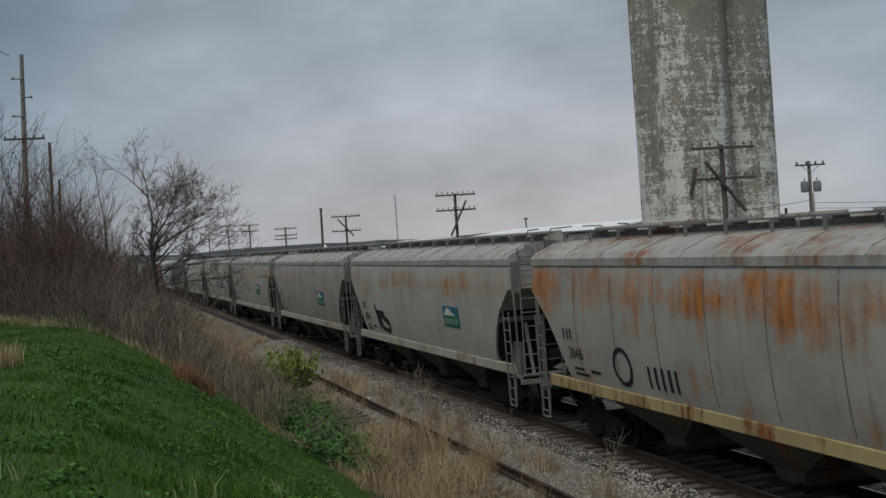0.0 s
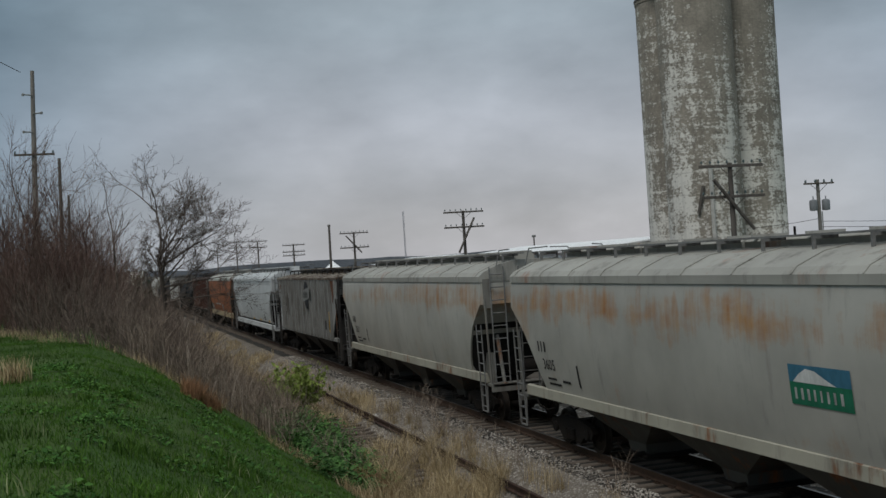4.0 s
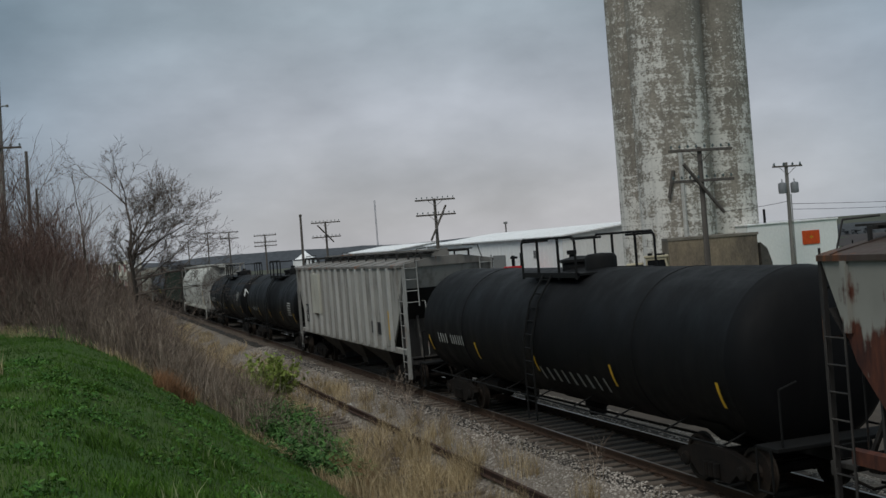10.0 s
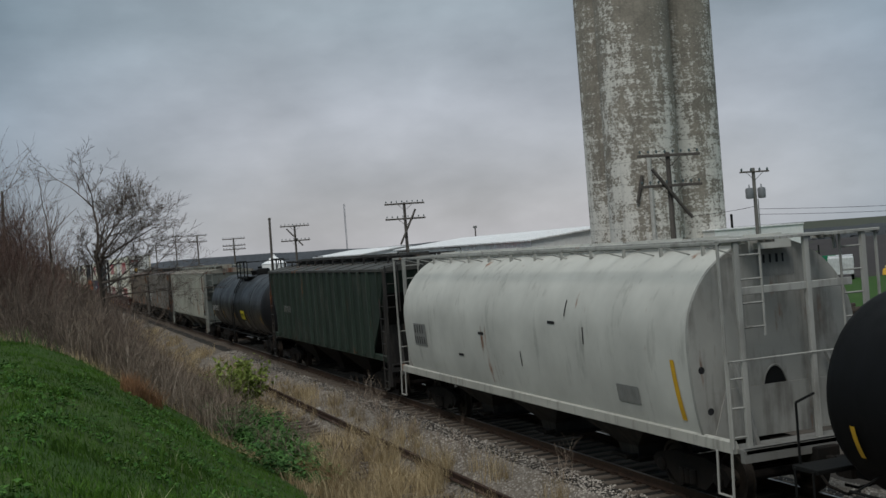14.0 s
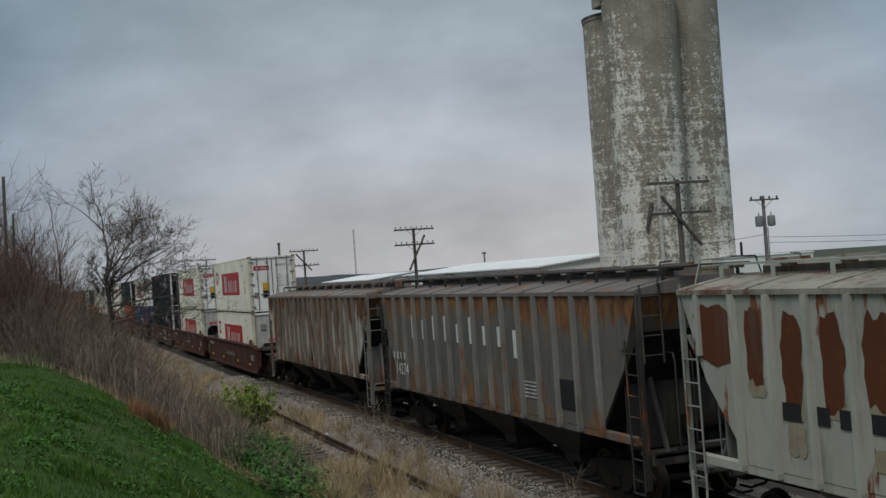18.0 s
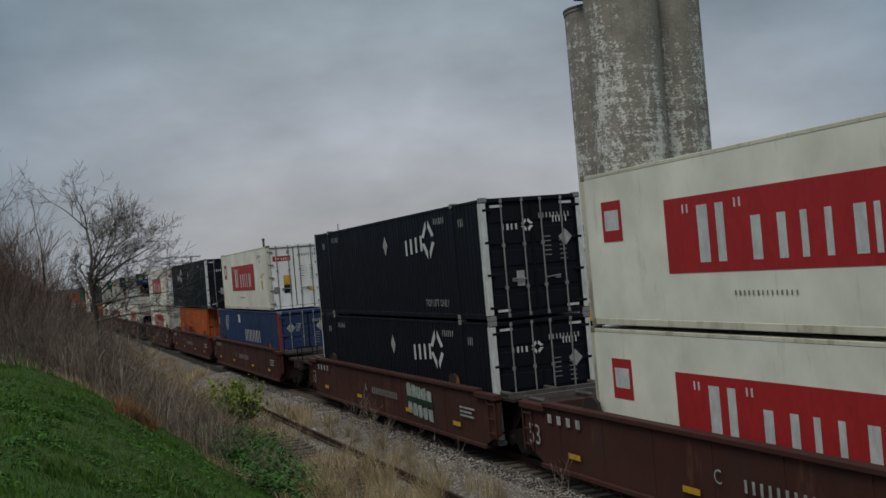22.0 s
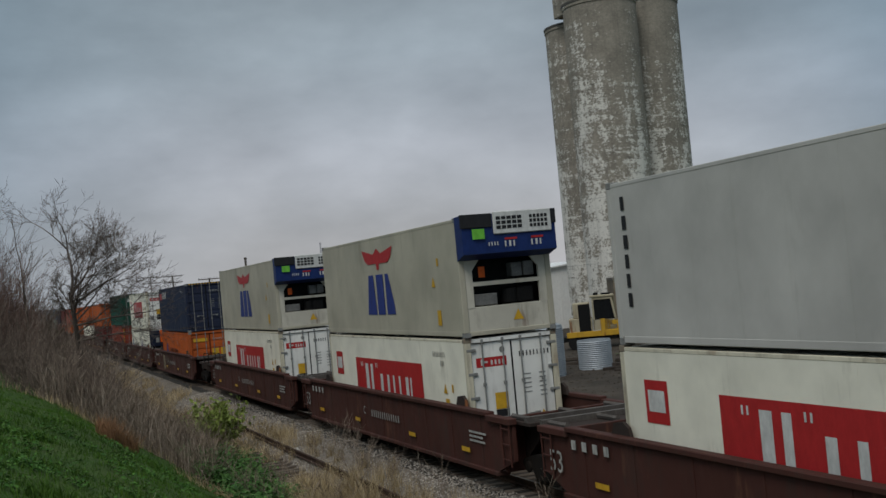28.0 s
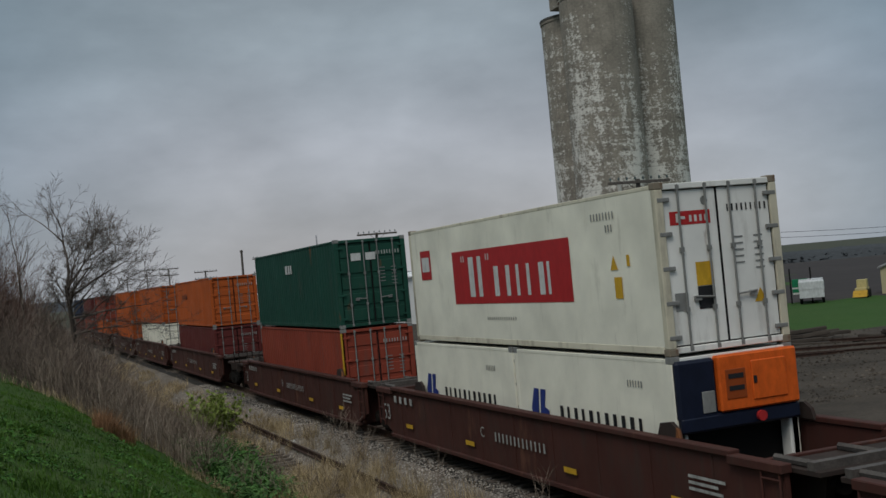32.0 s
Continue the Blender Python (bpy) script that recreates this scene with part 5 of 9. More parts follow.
for k, zz in enumerate((3.76, 3.25, 2.74, 2.26)):
    side_mark("white_letter_block", bars(1, 0.3, 0.34, 0.0, (8, 5, 3, 2)[k]), 185.4 - mid, zz, M_WHITE, car, lambda z: 1.508)
side_mark("car_number", bars(6, 1.6, 0.26, 0.3, 3), 194.6 - mid, 2.05, M_DULLWHITE, car, lambda z: 1.59)
side_mark("black_panel", [rect(-0.2, 0.2, -0.2, 0.2)], 187.4 - mid, 1.85, M_BLACK, car, lambda z: 1.508)

# black tank cars
BLACK_TANK = paint("black_tank_paint", (0.0062, 0.0063, 0.007), rust=0.0, grime=0.2, seed=61, spec=0.12, rough=0.6, grime_col=(0.015, 0.0145, 0.014))
car, xs, H, zc = tank_car("plain black tank car with yellow reflector strips", 199.2, 216.6, BLACK_TANK, 1.52, 2.3)
side_mark("company_initials", bars(4, 0.85, 0.26, 0.25, 4), 214.3 - 207.9, 2.0, M_DULLWHITE, car, xs)
side_mark("car_number", bars(6, 1.1, 0.26, 0.25, 7), 213.1 - 207.9, 2.0, M_DULLWHITE, car, xs)
side_mark("chalk_graffiti", bars(9, 3.6, 0.3, 0.5, 8), 206.0 - 207.9, 1.55, M_GREY, car, xs)

# pale ribbed car
bm = paint("pale_ribbed_paint", (0.33, 0.32, 0.295), rust=0.22, grime=0.5, seed=71, rust_hi=(0.22, 0.16, 0.11), rust_lo=(0.15, 0.12, 0.10), patch=(1, 1.6, 0.3), sharp=0.25)
car, xs, H = hopper_car("pale grey ribbed hopper car with a patched panel", 217.95, 234.8, bm, paint("sooty_grey_roof", (0.19, 0.18, 0.165), rust=0.3, grime=0.5, seed=74), "flat", ribs=14, bay_mat=shaded_end, end_mat=shaded_end, ladder_mat=paint("pale_end", (0.3, 0.3, 0.285), rust=0.2, grime=0.5, seed=4), sill=(1.24, 1.42), group="ribbed hopper cars", low_roof=True, rib_mat=paint("pale_post_paint", (0.44, 0.44, 0.42), rust=0.1, grime=0.2, seed=72))
mid = (217.95 + 234.8) / 2
part("patch_panel", Geo().box(-1.605, -1.50, 230.0 - mid, 231.4 - mid, 2.15, 3.8, 0.01), paint("patch_paint", (0.47, 0.46, 0.40), rust=0.1, grime=0.25, seed=2), car, "pale bolted patch panel")
for yy in (221.95, 221.15):
    side_mark("black_panel", [rect(-0.2, 0.2, -0.2, 0.2)], yy - mid, 1.96, M_BLACK, car, lambda z: 1.508)
side_mark("yellow_strip", [rect(-0.06, 0.06, -0.55, 0.4)], 219.6 - mid, 2.2, M_YELLOW, car, lambda z: 1.59)
for zz in (2.3, 1.9):
    bk = side_mark("black_panel", [rect(-0.55, 0.55, -0.18, 0.18)], 233.1 - mid, zz, M_BLACK, car, lambda z: 1.508)
side_mark("company_initials", bars(4, 0.95, 0.24, 0.3, 8), 233.1 - mid, 2.3, M_WHITE, car, lambda z: 1.52)
side_mark("car_number", None, 233.1 - mid, 1.9, M_WHITE, car, lambda z: 1.52, words="74 76", size=0.36)

car, xs, H, zc = tank_car("black tank car with a stencilled data panel", 235.6, 250.9, BLACK_TANK, 1.48, 2.2)
side_mark("data_panel", [rect(-0.42, 0.42, 0.26 - k * 0.11, 0.31 - k * 0.11) for k in range(6)], 237.9 - 243.7, 2.1, M_DULLWHITE, car, xs)
side_mark("company_initials", bars(4, 0.8, 0.2, 0.25, 4), 248.6 - 243.7, 1.85, M_DULLWHITE, car, xs)
side_mark("car_number", bars(5, 0.8, 0.2, 0.25, 4), 247.7 - 243.7, 1.85, M_DULLWHITE, car, xs)

car, xs, H, zc = tank_car("black tank car with white graffiti and data panel", 252.5, 268.85, BLACK_TANK, 1.47, 2.13)
mid = (252.5 + 268.85) / 2
side_mark("data_panel", [rect(-0.4 + c * 0.28, -0.17 + c * 0.28, 0.24 - k * 0.075, 0.275 - k * 0.075) for k in range(7) for c in range(3)], 254.35 - mid, 2.36, M_DULLWHITE, car, xs)
head_mark("graffiti", [[(-0.48, -0.2), (-0.43, -0.2), (-0.33, 0.22), (-0.4, 0.22)], [(-0.38, 0.22), (-0.32, 0.22), (-0.2, -0.06), (-0.26, -0.06)], [(-0.24, -0.06), (-0.18, -0.06), (0.02, 0.27), (-0.04, 0.27)], [(-0.02, 0.27), (0.04, 0.27), (0.1, -0.24), (0.04, -0.24)], rect(0.16, 0.21, -0.16, 0.18), rect(0.16, 0.36, 0.13, 0.18), rect(0.16, 0.36, -0.16, -0.11), rect(0.31, 0.36, -0.16, 0.02), [(0.4, -0.2), (0.44, -0.22), (0.54, -0.08), (0.5, -0.06)], [(0.52, -0.08), (0.55, -0.1), (0.62, -0.22), (0.58, -0.22)]], -0.80, 2.62, M_WHITE, car, H, 1.47, zc, "white sprayed graffiti strokes")
head_mark("reporting_marks", bars(9, 0.6, 0.10, 0.25, 4), 0.02, 2.98, M_DULLWHITE, car, H, 1.47, zc)
head_mark("data_panel", [rect(-0.3 + c * 0.32, -0.02 + c * 0.32, 0.14 - k * 0.1, 0.165 - k * 0.1) for k in range(4) for c in range(2)], 0.08, 2.70, M_GREY, car, H, 1.47, zc)
side_mark("company_initials", bars(4, 0.9, 0.3, 0.25, 4), 266.7 - mid, 1.96, M_DULLWHITE, car, xs)
side_mark("car_number", None, 265.6 - mid, 1.96, M_DULLWHITE, car, xs, words="71772", size=0.42)
side_mark("chalk_graffiti", bars(7, 2.6, 0.5, 0.5, 5), 262.2 - mid, 1.66, M_GREY, car, xs)

# round pale cylinder-like car
WHITE_FRAME = paint("grimy_white_frame_paint", (0.36, 0.355, 0.33), rust=0.15, grime=0.45, seed=85)
bm = paint("chalky_white_paint", (0.52, 0.515, 0.475), rust=0.07, grime=0.22, seed=81)
# the end paint is white darkened for the shade behind the frame
car, xs, H = hopper_car("chalky white round-sided hopper car with open end frame", 270.55, 287.25, bm, bm, "round", paint("white_sill", (0.42, 0.41, 0.37), rust=0.15, grime=0.4, seed=3), bay_mat=shaded_end, end_mat=paint("shaded_white_end", (0.2, 0.197, 0.185), rust=0.1, grime=0.35, seed=5), full_end=True, sill=(1.08, 1.28), group="round-sided hopper cars", fit_mat=WHITE_FRAME)
mid = (270.55 + 287.25) / 2
pl = side_mark("stencil_block", [rect(-0.5, 0.5, -0.3, 0.3)], 285.0 - mid, 2.25, M_GREY, car, xs)
side_mark("company_initials", bars(4, 0.8, 0.22, 0.3, 3), 285.0 - mid, 2.4, M_BLACK, pl, xs, proud=0.018)
side_mark("car_number", bars(5, 0.9, 0.2, 0.3, 6), 285.0 - mid, 2.1, M_BLACK, pl, xs, proud=0.018)
side_mark("yellow_strip", [[(-0.05, 0.5), (0.08, 0.5), (0.2, -0.5), (0.06, -0.5)]], 272.05 - mid, 1.95, M_YELLOW, car, xs)
side_mark("dark_plate", [rect(-0.4, 0.4, -0.16, 0.16)], 273.7 - mid, 1.72, M_GREY, car, xs)
for k, (yy, zz) in enumerate(((276.0, 3.2), (276.6, 2.9), (275.2, 2.7), (280.5, 2.5), (278.3, 2.05), (282.0, 1.9))):
    side_mark("scrape", [rect(-0.02 - 0.15 * (k % 2), 0.02 + 0.15 * (k % 2), -0.16 + 0.13 * (k % 2), 0.16 - 0.13 * (k % 2))], yy - mid, zz, M_BLACK, car, xs)
# its near end: a round end sheet with a hand hole, set back behind an open frame
ye = -(H - 0.95)
outline = [(-(x + 0.03), z) for x, z in CYLINDER] + [(x + 0.03, z) for x, z in CYLINDER[::-1]]
# dirty white, also darkened for the shade in which the sheet sits
SHADED_DIRTY_WHITE = paint("shaded_dirty_white_end_paint", (0.34, 0.335, 0.31), rust=0.12, grime=0.5, seed=86, grime_col=(0.10, 0.09, 0.08))
sheet = part("end_sheet", Geo().prism(outline, "y", ye - 0.06, ye + 0.01), SHADED_DIRTY_WHITE, car, "grimy round end sheet in shade-darkened white with a dark hand hole")
hole = [(-0.04 + 0.24 * math.cos(a), 1.85 + 0.40 * math.sin(a)) for a in [k * math.pi / 10 for k in range(20)]]
part("hand_hole", Geo().prism(hole, "y", ye - 0.068, ye - 0.058), M_BLACKFIT, sheet)
part("hole_rim", Geo().tube([(p[0], ye - 0.07, p[1]) for p in hole + hole[:1]], 0.018, 5), SHADED_DIRTY_WHITE, sheet)
for x in (-0.62, 0.62):
    part("end_fold", Geo().prism([(x - 0.03, ye - 0.06), (x + 0.03, ye - 0.06), (x, ye - 0.13)], "z", 1.45, 3.5), SHADED_DIRTY_WHITE, sheet)
part("end_skirt", Geo().prism([(-1.3, 1.12), (1.3, 1.12), (1.0, 1.95), (-1.0, 1.95)], "y", ye - 0.10, ye - 0.07), SHADED_DIRTY_WHITE, sheet)
part("frame_post", Geo().box(0.06, 0.15, -H - 0.0, -H + 0.08, 1.12, 4.34, 0.008), WHITE_FRAME, car)
part("frame_beam", Geo().box(-1.2, 0.95, -H + 0.02, -H + 0.10, 3.5, 3.62, 0.008), WHITE_FRAME, car)
part("frame_beam", Geo().box(-1.52, 1.52, -H - 0.04, -H + 0.10, 4.33, 4.38, 0.008), WHITE_FRAME, car)
part("hand_bar", Geo().rod((-1.5, -H, 2.5), (1.5, -H, 2.5), 0.018, 6), WHITE_FRAME, car)
part("roof_rail", Geo().box(-1.52, -1.46, -H, H, 4.30, 4.36, 0.008), WHITE_FRAME, car)
part("roof_rail", Geo().box(1.46, 1.52, -H, H, 4.30, 4.36, 0.008), WHITE_FRAME, car)
for k in range(14):
    y = -H + 0.6 + (2 * H - 1.2) * k / 13
    part("rail_bracket", Geo().rod((-1.49, y, 4.33), (-0.7, y + 0.25, 4.12), 0.014, 4), WHITE_FRAME, car)
for x, z in ((-1.42, 2.3), (-1.30, 1.62)):
    end_mark("lug_hole", [[(0.06 * math.cos(a), 0.06 * math.sin(a)) for a in [k * math.pi / 5 for k in range(10)]]], x, z, ye - 0.064, M_BLACK, sheet)
end_mark("stencil_panel", [rect(-0.36, 0.36, -0.24, 0.24)], 0.14, 3.95, ye - 0.066, M_GREY, sheet)
end_mark("end_stencil", bars(4, 0.5, 0.14, 0.3, 3), 0.14, 4.0, ye - 0.072, M_BLACK, sheet)

# dark green ribbed car
bm = paint("dark_green_paint", (0.028, 0.041, 0.032), rust=0.2, grime=0.35, seed=91, rust_hi=(0.08, 0.06, 0.04), rust_lo=(0.04, 0.03, 0.025))
car, xs, H = hopper_car("dark green ribbed covered hopper car", 288.4, 305.6, bm, paint("dark_roof", (0.06, 0.06, 0.055), rust=0.2, grime=0.4, seed=3), "flat", ribs=15, bay_mat=M_STEEL, end_mat=shaded_end, sill=(1.24, 1.42), group="ribbed hopper cars", fit_mat=M_STEEL, low_roof=True, rib_mat=paint("green_post_paint", (0.040, 0.058, 0.046), rust=0.1, grime=0.3, seed=92))
side_mark("car_number", bars(6, 1.3, 0.26, 0.3, 3), 4.8, 2.5, M_GREY, car, lambda z: 1.592)

car, xs, H, zc = tank_car("glossy black tank car with a yellow label", 307.2, 323.5, paint("glossy_black_tank", (0.015, 0.0155, 0.0175), rust=0.0, grime=0.12, seed=63, rough=0.42), 1.56, 2.28)
mid = (307.2 + 323.5) / 2
side_mark("company_initials", bars(4, 0.75, 0.27, 0.25, 4), 322.0 - mid, 2.05, M_WHITE, car, xs)
side_mark("car_number", None, 320.95 - mid, 2.05, M_WHITE, car, xs, words="25072", size=0.42)
yl = side_mark("yellow_label", [rect(-0.5, 0.5, -0.22, 0.22)], 312.9 - mid, 1.9, flat_mat("bright_yellow_label", (0.6, 0.52, 0.02)), car, xs)
side_mark("label_lettering", bars(6, 0.7, 0.16, 0.3, 3), 312.9 - mid, 1.92, M_BLACK, yl, xs, proud=0.02)
side_mark("data_panel", [rect(-0.4, 0.4, 0.0 - k * 0.09, 0.04 - k * 0.09) for k in range(4)], 312.7 - mid, 1.55, M_DULLWHITE, car, xs)

# grey-green ribbed car with rust panels
bm = paint("grey_green_paint", (0.35, 0.35, 0.305), rust=0.26, grime=0.3, seed=101, rust_hi=(0.26, 0.10, 0.05), rust_lo=(0.13, 0.05, 0.03), patch=(1, 2.2, 0.55), sharp=0.03)
# its slope and deck paint is the grey-green darkened for shade
car, xs, H = hopper_car("grey-green ribbed hopper car with rust patches between posts", 325.5, 342.8, bm, paint("tan_roof", (0.27, 0.25, 0.21), rust=0.5, grime=0.45, seed=7, rust_hi=(0.2, 0.11, 0.08)), "flat", ribs=17, bay_mat=paint("shaded_grey_bay2", (0.13, 0.13, 0.12), rust=0.2, grime=0.4, seed=5), end_mat=paint("grey_green_end", (0.33, 0.345, 0.31), rust=0.34, grime=0.4, seed=8), sill=(1.26, 1.42), group="ribbed hopper cars", low_roof=True, slope_mat=paint("shaded_grey_green_slope", (0.16, 0.175, 0.16), rust=0.1, grime=0.5, seed=108, grime_col=(0.05, 0.05, 0.046)), ladder_mat=paint("grey_green_ladder", (0.22, 0.225, 0.205), rust=0.2, grime=0.3, seed=109), rib_mat=paint("grey_green_post", (0.36, 0.365, 0.32), rust=0.2, grime=0.35, seed=102))
mid = (325.5 + 342.8) / 2
RUSTY = paint("bare_red_rust", (0.10, 0.032, 0.014), rust=0.6, grime=0.3, seed=103, rust_hi=(0.24, 0.088, 0.026), rust_lo=(0.04, 0.016, 0.010), patch=(1, 1.2, 1.6), scale=4.5, sharp=0.3)
OCHRE = paint("ochre_stain", (0.30, 0.265, 0.19), rust=0.5, grime=0.3, seed=104, sharp=0.3, rust_hi=(0.20, 0.075, 0.03), rust_lo=(0.13, 0.05, 0.025), patch=(1, 0.6, 2.0), scale=2.0)
r_pat = random.Random(41)
pitch = 2 * (H - 1.55) / 16
for k in range(16):
    yy = (H - 1.55) - pitch * (k + 0.5)
    hgt = r_pat.uniform(0.95, 1.5)
    sh = side_mark("rust_patch", [torn(k, pitch * r_pat.uniform(0.42, 0.66), hgt)], yy, 3.82 - hgt / 2 - r_pat.uniform(0, 0.12), OCHRE if k in (10, 11) else RUSTY, car, lambda z: 1.508, "torn red rust patch between posts", proud=0.004)
    side_mark("rust_edge", [torn(k + 50, pitch * 0.5, 0.36)], yy, 3.78 - hgt, OCHRE, sh, lambda z: 1.508, proud=0.002)
    if k in (1, 3, 6, 7, 9, 10, 12, 13, 15):
        hgt = r_pat.uniform(0.25, 0.7)
        side_mark("rust_patch", [torn(k + 90, pitch * 0.5, hgt)], yy, 1.95 + r_pat.uniform(-0.15, 0.15), OCHRE if k % 2 else RUSTY, car, lambda z: 1.508, proud=0.004)
for yy in (H - 0.9, -H + 0.9):
    side_mark("rust_patch", [torn(7, 1.15, 1.0)], yy, 3.36, RUSTY, car, lambda z: 1.508, proud=0.004)
side_mark("stencil_band", [rect(-1.5 + k * 0.62, -1.08 + k * 0.62, -0.13, 0.13) for k in range(5)], 338.7 - mid, 2.3, M_BLACK, car, lambda z: 1.508)
side_mark("black_panel", [rect(-0.17, 0.17, -0.24, 0.24)], 329.4 - mid, 1.8, M_BLACK, car, lambda z: 1.508)
side_mark("diamond_mark", [[(-0.2, 0), (0, 0.3), (0.2, 0), (0, -0.3)]], 334.6 - mid, 1.85, M_BLACK, car, lambda z: 1.508)

# grey ribbed car with tall white block letters
bm = paint("dull_grey_paint", (0.125, 0.118, 0.107), rust=0.46, grime=0.55, band=((1.4, 0.62), (2.2, 0.42), (3.2, 0.45), (3.9, 0.85)), seed=112, rust_hi=(0.26, 0.13, 0.05), rust_lo=(0.10, 0.045, 0.03), patch=(1, 1.4, 0.4))
car, xs, H = hopper_car("dull grey ribbed hopper car with tall white block letters", 344.3, 360.35, bm, paint("brown_grey_roof", (0.16, 0.14, 0.13), rust=0.35, grime=0.4, seed=6), "flat", ribs=15, bay_mat=shaded_end, end_mat=shaded_end, sill=(1.26, 1.42), group="ribbed hopper cars", low_roof=True, rib_mat=paint("grey_post_paint2", (0.215, 0.205, 0.185), rust=0.3, grime=0.45, seed=113))
mid = (344.3 + 360.35) / 2
heights = (1, 0.8, 1, 1, 0.7, 1, 0.7, 0.7, 0.95)
for k in range(9):
    yy, h = 357.2 - k * 0.918, 0.66 * heights[k]
    b = -0.33 - (0.22 if k == 8 else 0)
    shp = [rect(-0.11, 0.11, b, b + h)]
    side_mark("white_letter_block", shp, yy - mid, 3.14, M_WHITE, car, lambda z: 1.508)
side_mark("company_initials", bars(4, 1.3, 0.2, 0.4, 4), 358.3 - mid, 2.28, M_WHITE, car, lambda z: 1.59)
side_mark("car_number", None, 358.2 - mid, 1.88, M_WHITE, car, lambda z: 1.59, words="14274", size=0.48)
side_mark("black_panel", [rect(-0.42, 0.42, -0.3, 0.3)], 347.35 - mid, 1.98, M_BLACK, car, lambda z: 1.508)
side_mark("data_panel", [rect(-0.42, 0.42, 0.14 - k * 0.08, 0.18 - k * 0.08) for k in range(5)], 349.1 - mid, 1.95, M_DULLWHITE, car, lambda z: 1.508)

bm = paint("rusty_white_paint", (0.44, 0.42, 0.37), rust=0.66, grime=0.42, seed=121, rust_hi=(0.18, 0.095, 0.042), rust_lo=(0.06, 0.036, 0.026), patch=(1, 2.6, 0.6), sharp=0.08, band=((1.4, 0.58), (2.1, 0.46), (3.0, 0.56), (3.9, 0.76)))
# dark posts stand in for shadow lines between the pale panels
car, xs, H = hopper_car("rust-streaked white ribbed hopper car", 362.0, 378.6, bm, paint("brown_grey_roof2", (0.2, 0.17, 0.15), rust=0.4, grime=0.4, seed=9), "flat", ribs=17, bay_mat=shaded_end, end_mat=paint("pale_rusty_end", (0.17, 0.165, 0.15), rust=0.4, grime=0.5, seed=123), sill=(1.26, 1.42), group="ribbed hopper cars", low_roof=True, rib_mat=paint("shadow_dark_post_paint", (0.185, 0.16, 0.135), rust=0.5, grime=0.5, seed=122))
mid = (362.0 + 378.6) / 2
side_mark("company_initials", bars(4, 1.1, 0.24, 0.4, 4), 376.5 - mid, 2.34, M_BLACK, car, lambda z: 1.508)
side_mark("car_number", None, 376.5 - mid, 2.0, M_BLACK, car, lambda z: 1.508, words="82 38", size=0.34)
side_mark("graffiti", bars(7, 3.4, 0.4, 0.5, 7), 369.5 - mid, 1.85, M_GREY, car, lambda z: 1.592)

# ---- containers ----
WHITE_BOX = paint("white_container_paint", (0.86, 0.825, 0.70), rust=0.0, grime=0.15, seed=131, rough=0.5, grime_col=(0.28, 0.25, 0.19), rust_hi=(0.30, 0.2, 0.12), rust_lo=(0.2, 0.12, 0.07))
WHITE_DOOR = paint("white_door_paint", (0.78, 0.77, 0.73), rust=0.10, grime=0.24, seed=132, rough=0.45, grime_col=(0.3, 0.28, 0.24))
GREY_BOX = paint("grey_reefer_paint", (0.50, 0.485, 0.455), rust=0.0, grime=0.08, seed=133, rough=0.45, grime_col=(0.25, 0.24, 0.2))
BEIGE_BOX = paint("beige_grey_reefer_paint", (0.44, 0.41, 0.325), rust=0.0, grime=0.15, seed=134, rough=0.5, grime_col=(0.22, 0.2, 0.16))
NAVY_BOX = paint("blue_black_container_paint", (0.0052, 0.0057, 0.0105), rust=0.0, grime=0.1, seed=135, spec=0.2, rough=0.55, grime_col=(0.011, 0.011, 0.0125))
BLUE_BOX = paint("dull_blue_container_paint", (0.024, 0.044, 0.108), rust=0.12, grime=0.2, seed=136, rust_hi=(0.13, 0.06, 0.05), rust_lo=(0.08, 0.04, 0.04))
ORANGE_BOX = paint("orange_container_paint", (0.44, 0.092, 0.018), rust=0.12, grime=0.14, seed=137, rust_hi=(0.3, 0.09, 0.03), rust_lo=(0.2, 0.06, 0.025))
SEA_BOX = paint("dark_blue_container_paint", (0.020, 0.027, 0.055), rust=0.05, grime=0.15, seed=138)
GREEN_BOX = paint("dark_green_container_paint", (0.012, 0.062, 0.042), rust=0.05, grime=0.15, seed=139)
RED_BOX = paint("brick_red_container_paint", (0.27, 0.052, 0.03), rust=0.15, grime=0.2, seed=140)
MAROON_BOX = paint("maroon_container_paint", (0.12, 0.025, 0.022), rust=0.15, grime=0.25, seed=141)
STAINED_RAIL = paint("stained_white_rail", (0.68, 0.63, 0.50), rust=0.22, grime=0.35, seed=152, rust_hi=(0.28, 0.16, 0.08), rust_lo=(0.13, 0.07, 0.04), patch=(1, 0.8, 1), scale=2.0, sharp=0.2, grime_col=(0.2, 0.16, 0.11))
CAST_RUST = Geo().box(-0.09, 0.09, -0.09, 0.09, -0.06, 0.06, 0.012).mesh("corner_casting", paint("rusty_casting", (0.24, 0.20, 0.15), rust=0.5, grime=0.4, seed=153))
DIRTY_END = paint("grimy_white_machinery_panel", (0.44, 0.43, 0.40), rust=0.12, grime=0.45, seed=154, grime_col=(0.16, 0.14, 0.12), rust_hi=(0.26, 0.15, 0.08))
CREAM_END = paint("grimy_cream_machinery_frame", (0.56, 0.53, 0.45), rust=0.12, grime=0.35, seed=155, grime_col=(0.2, 0.17, 0.13), rust_hi=(0.26, 0.15, 0.08))
RUSTY_POST = paint("rust_stained_white_post", (0.62, 0.57, 0.44), rust=0.42, grime=0.4, seed=151, rust_hi=(0.30, 0.17, 0.08), rust_lo=(0.14, 0.07, 0.035), patch=(1, 1, 0.4), scale=2.5, sharp=0.2)
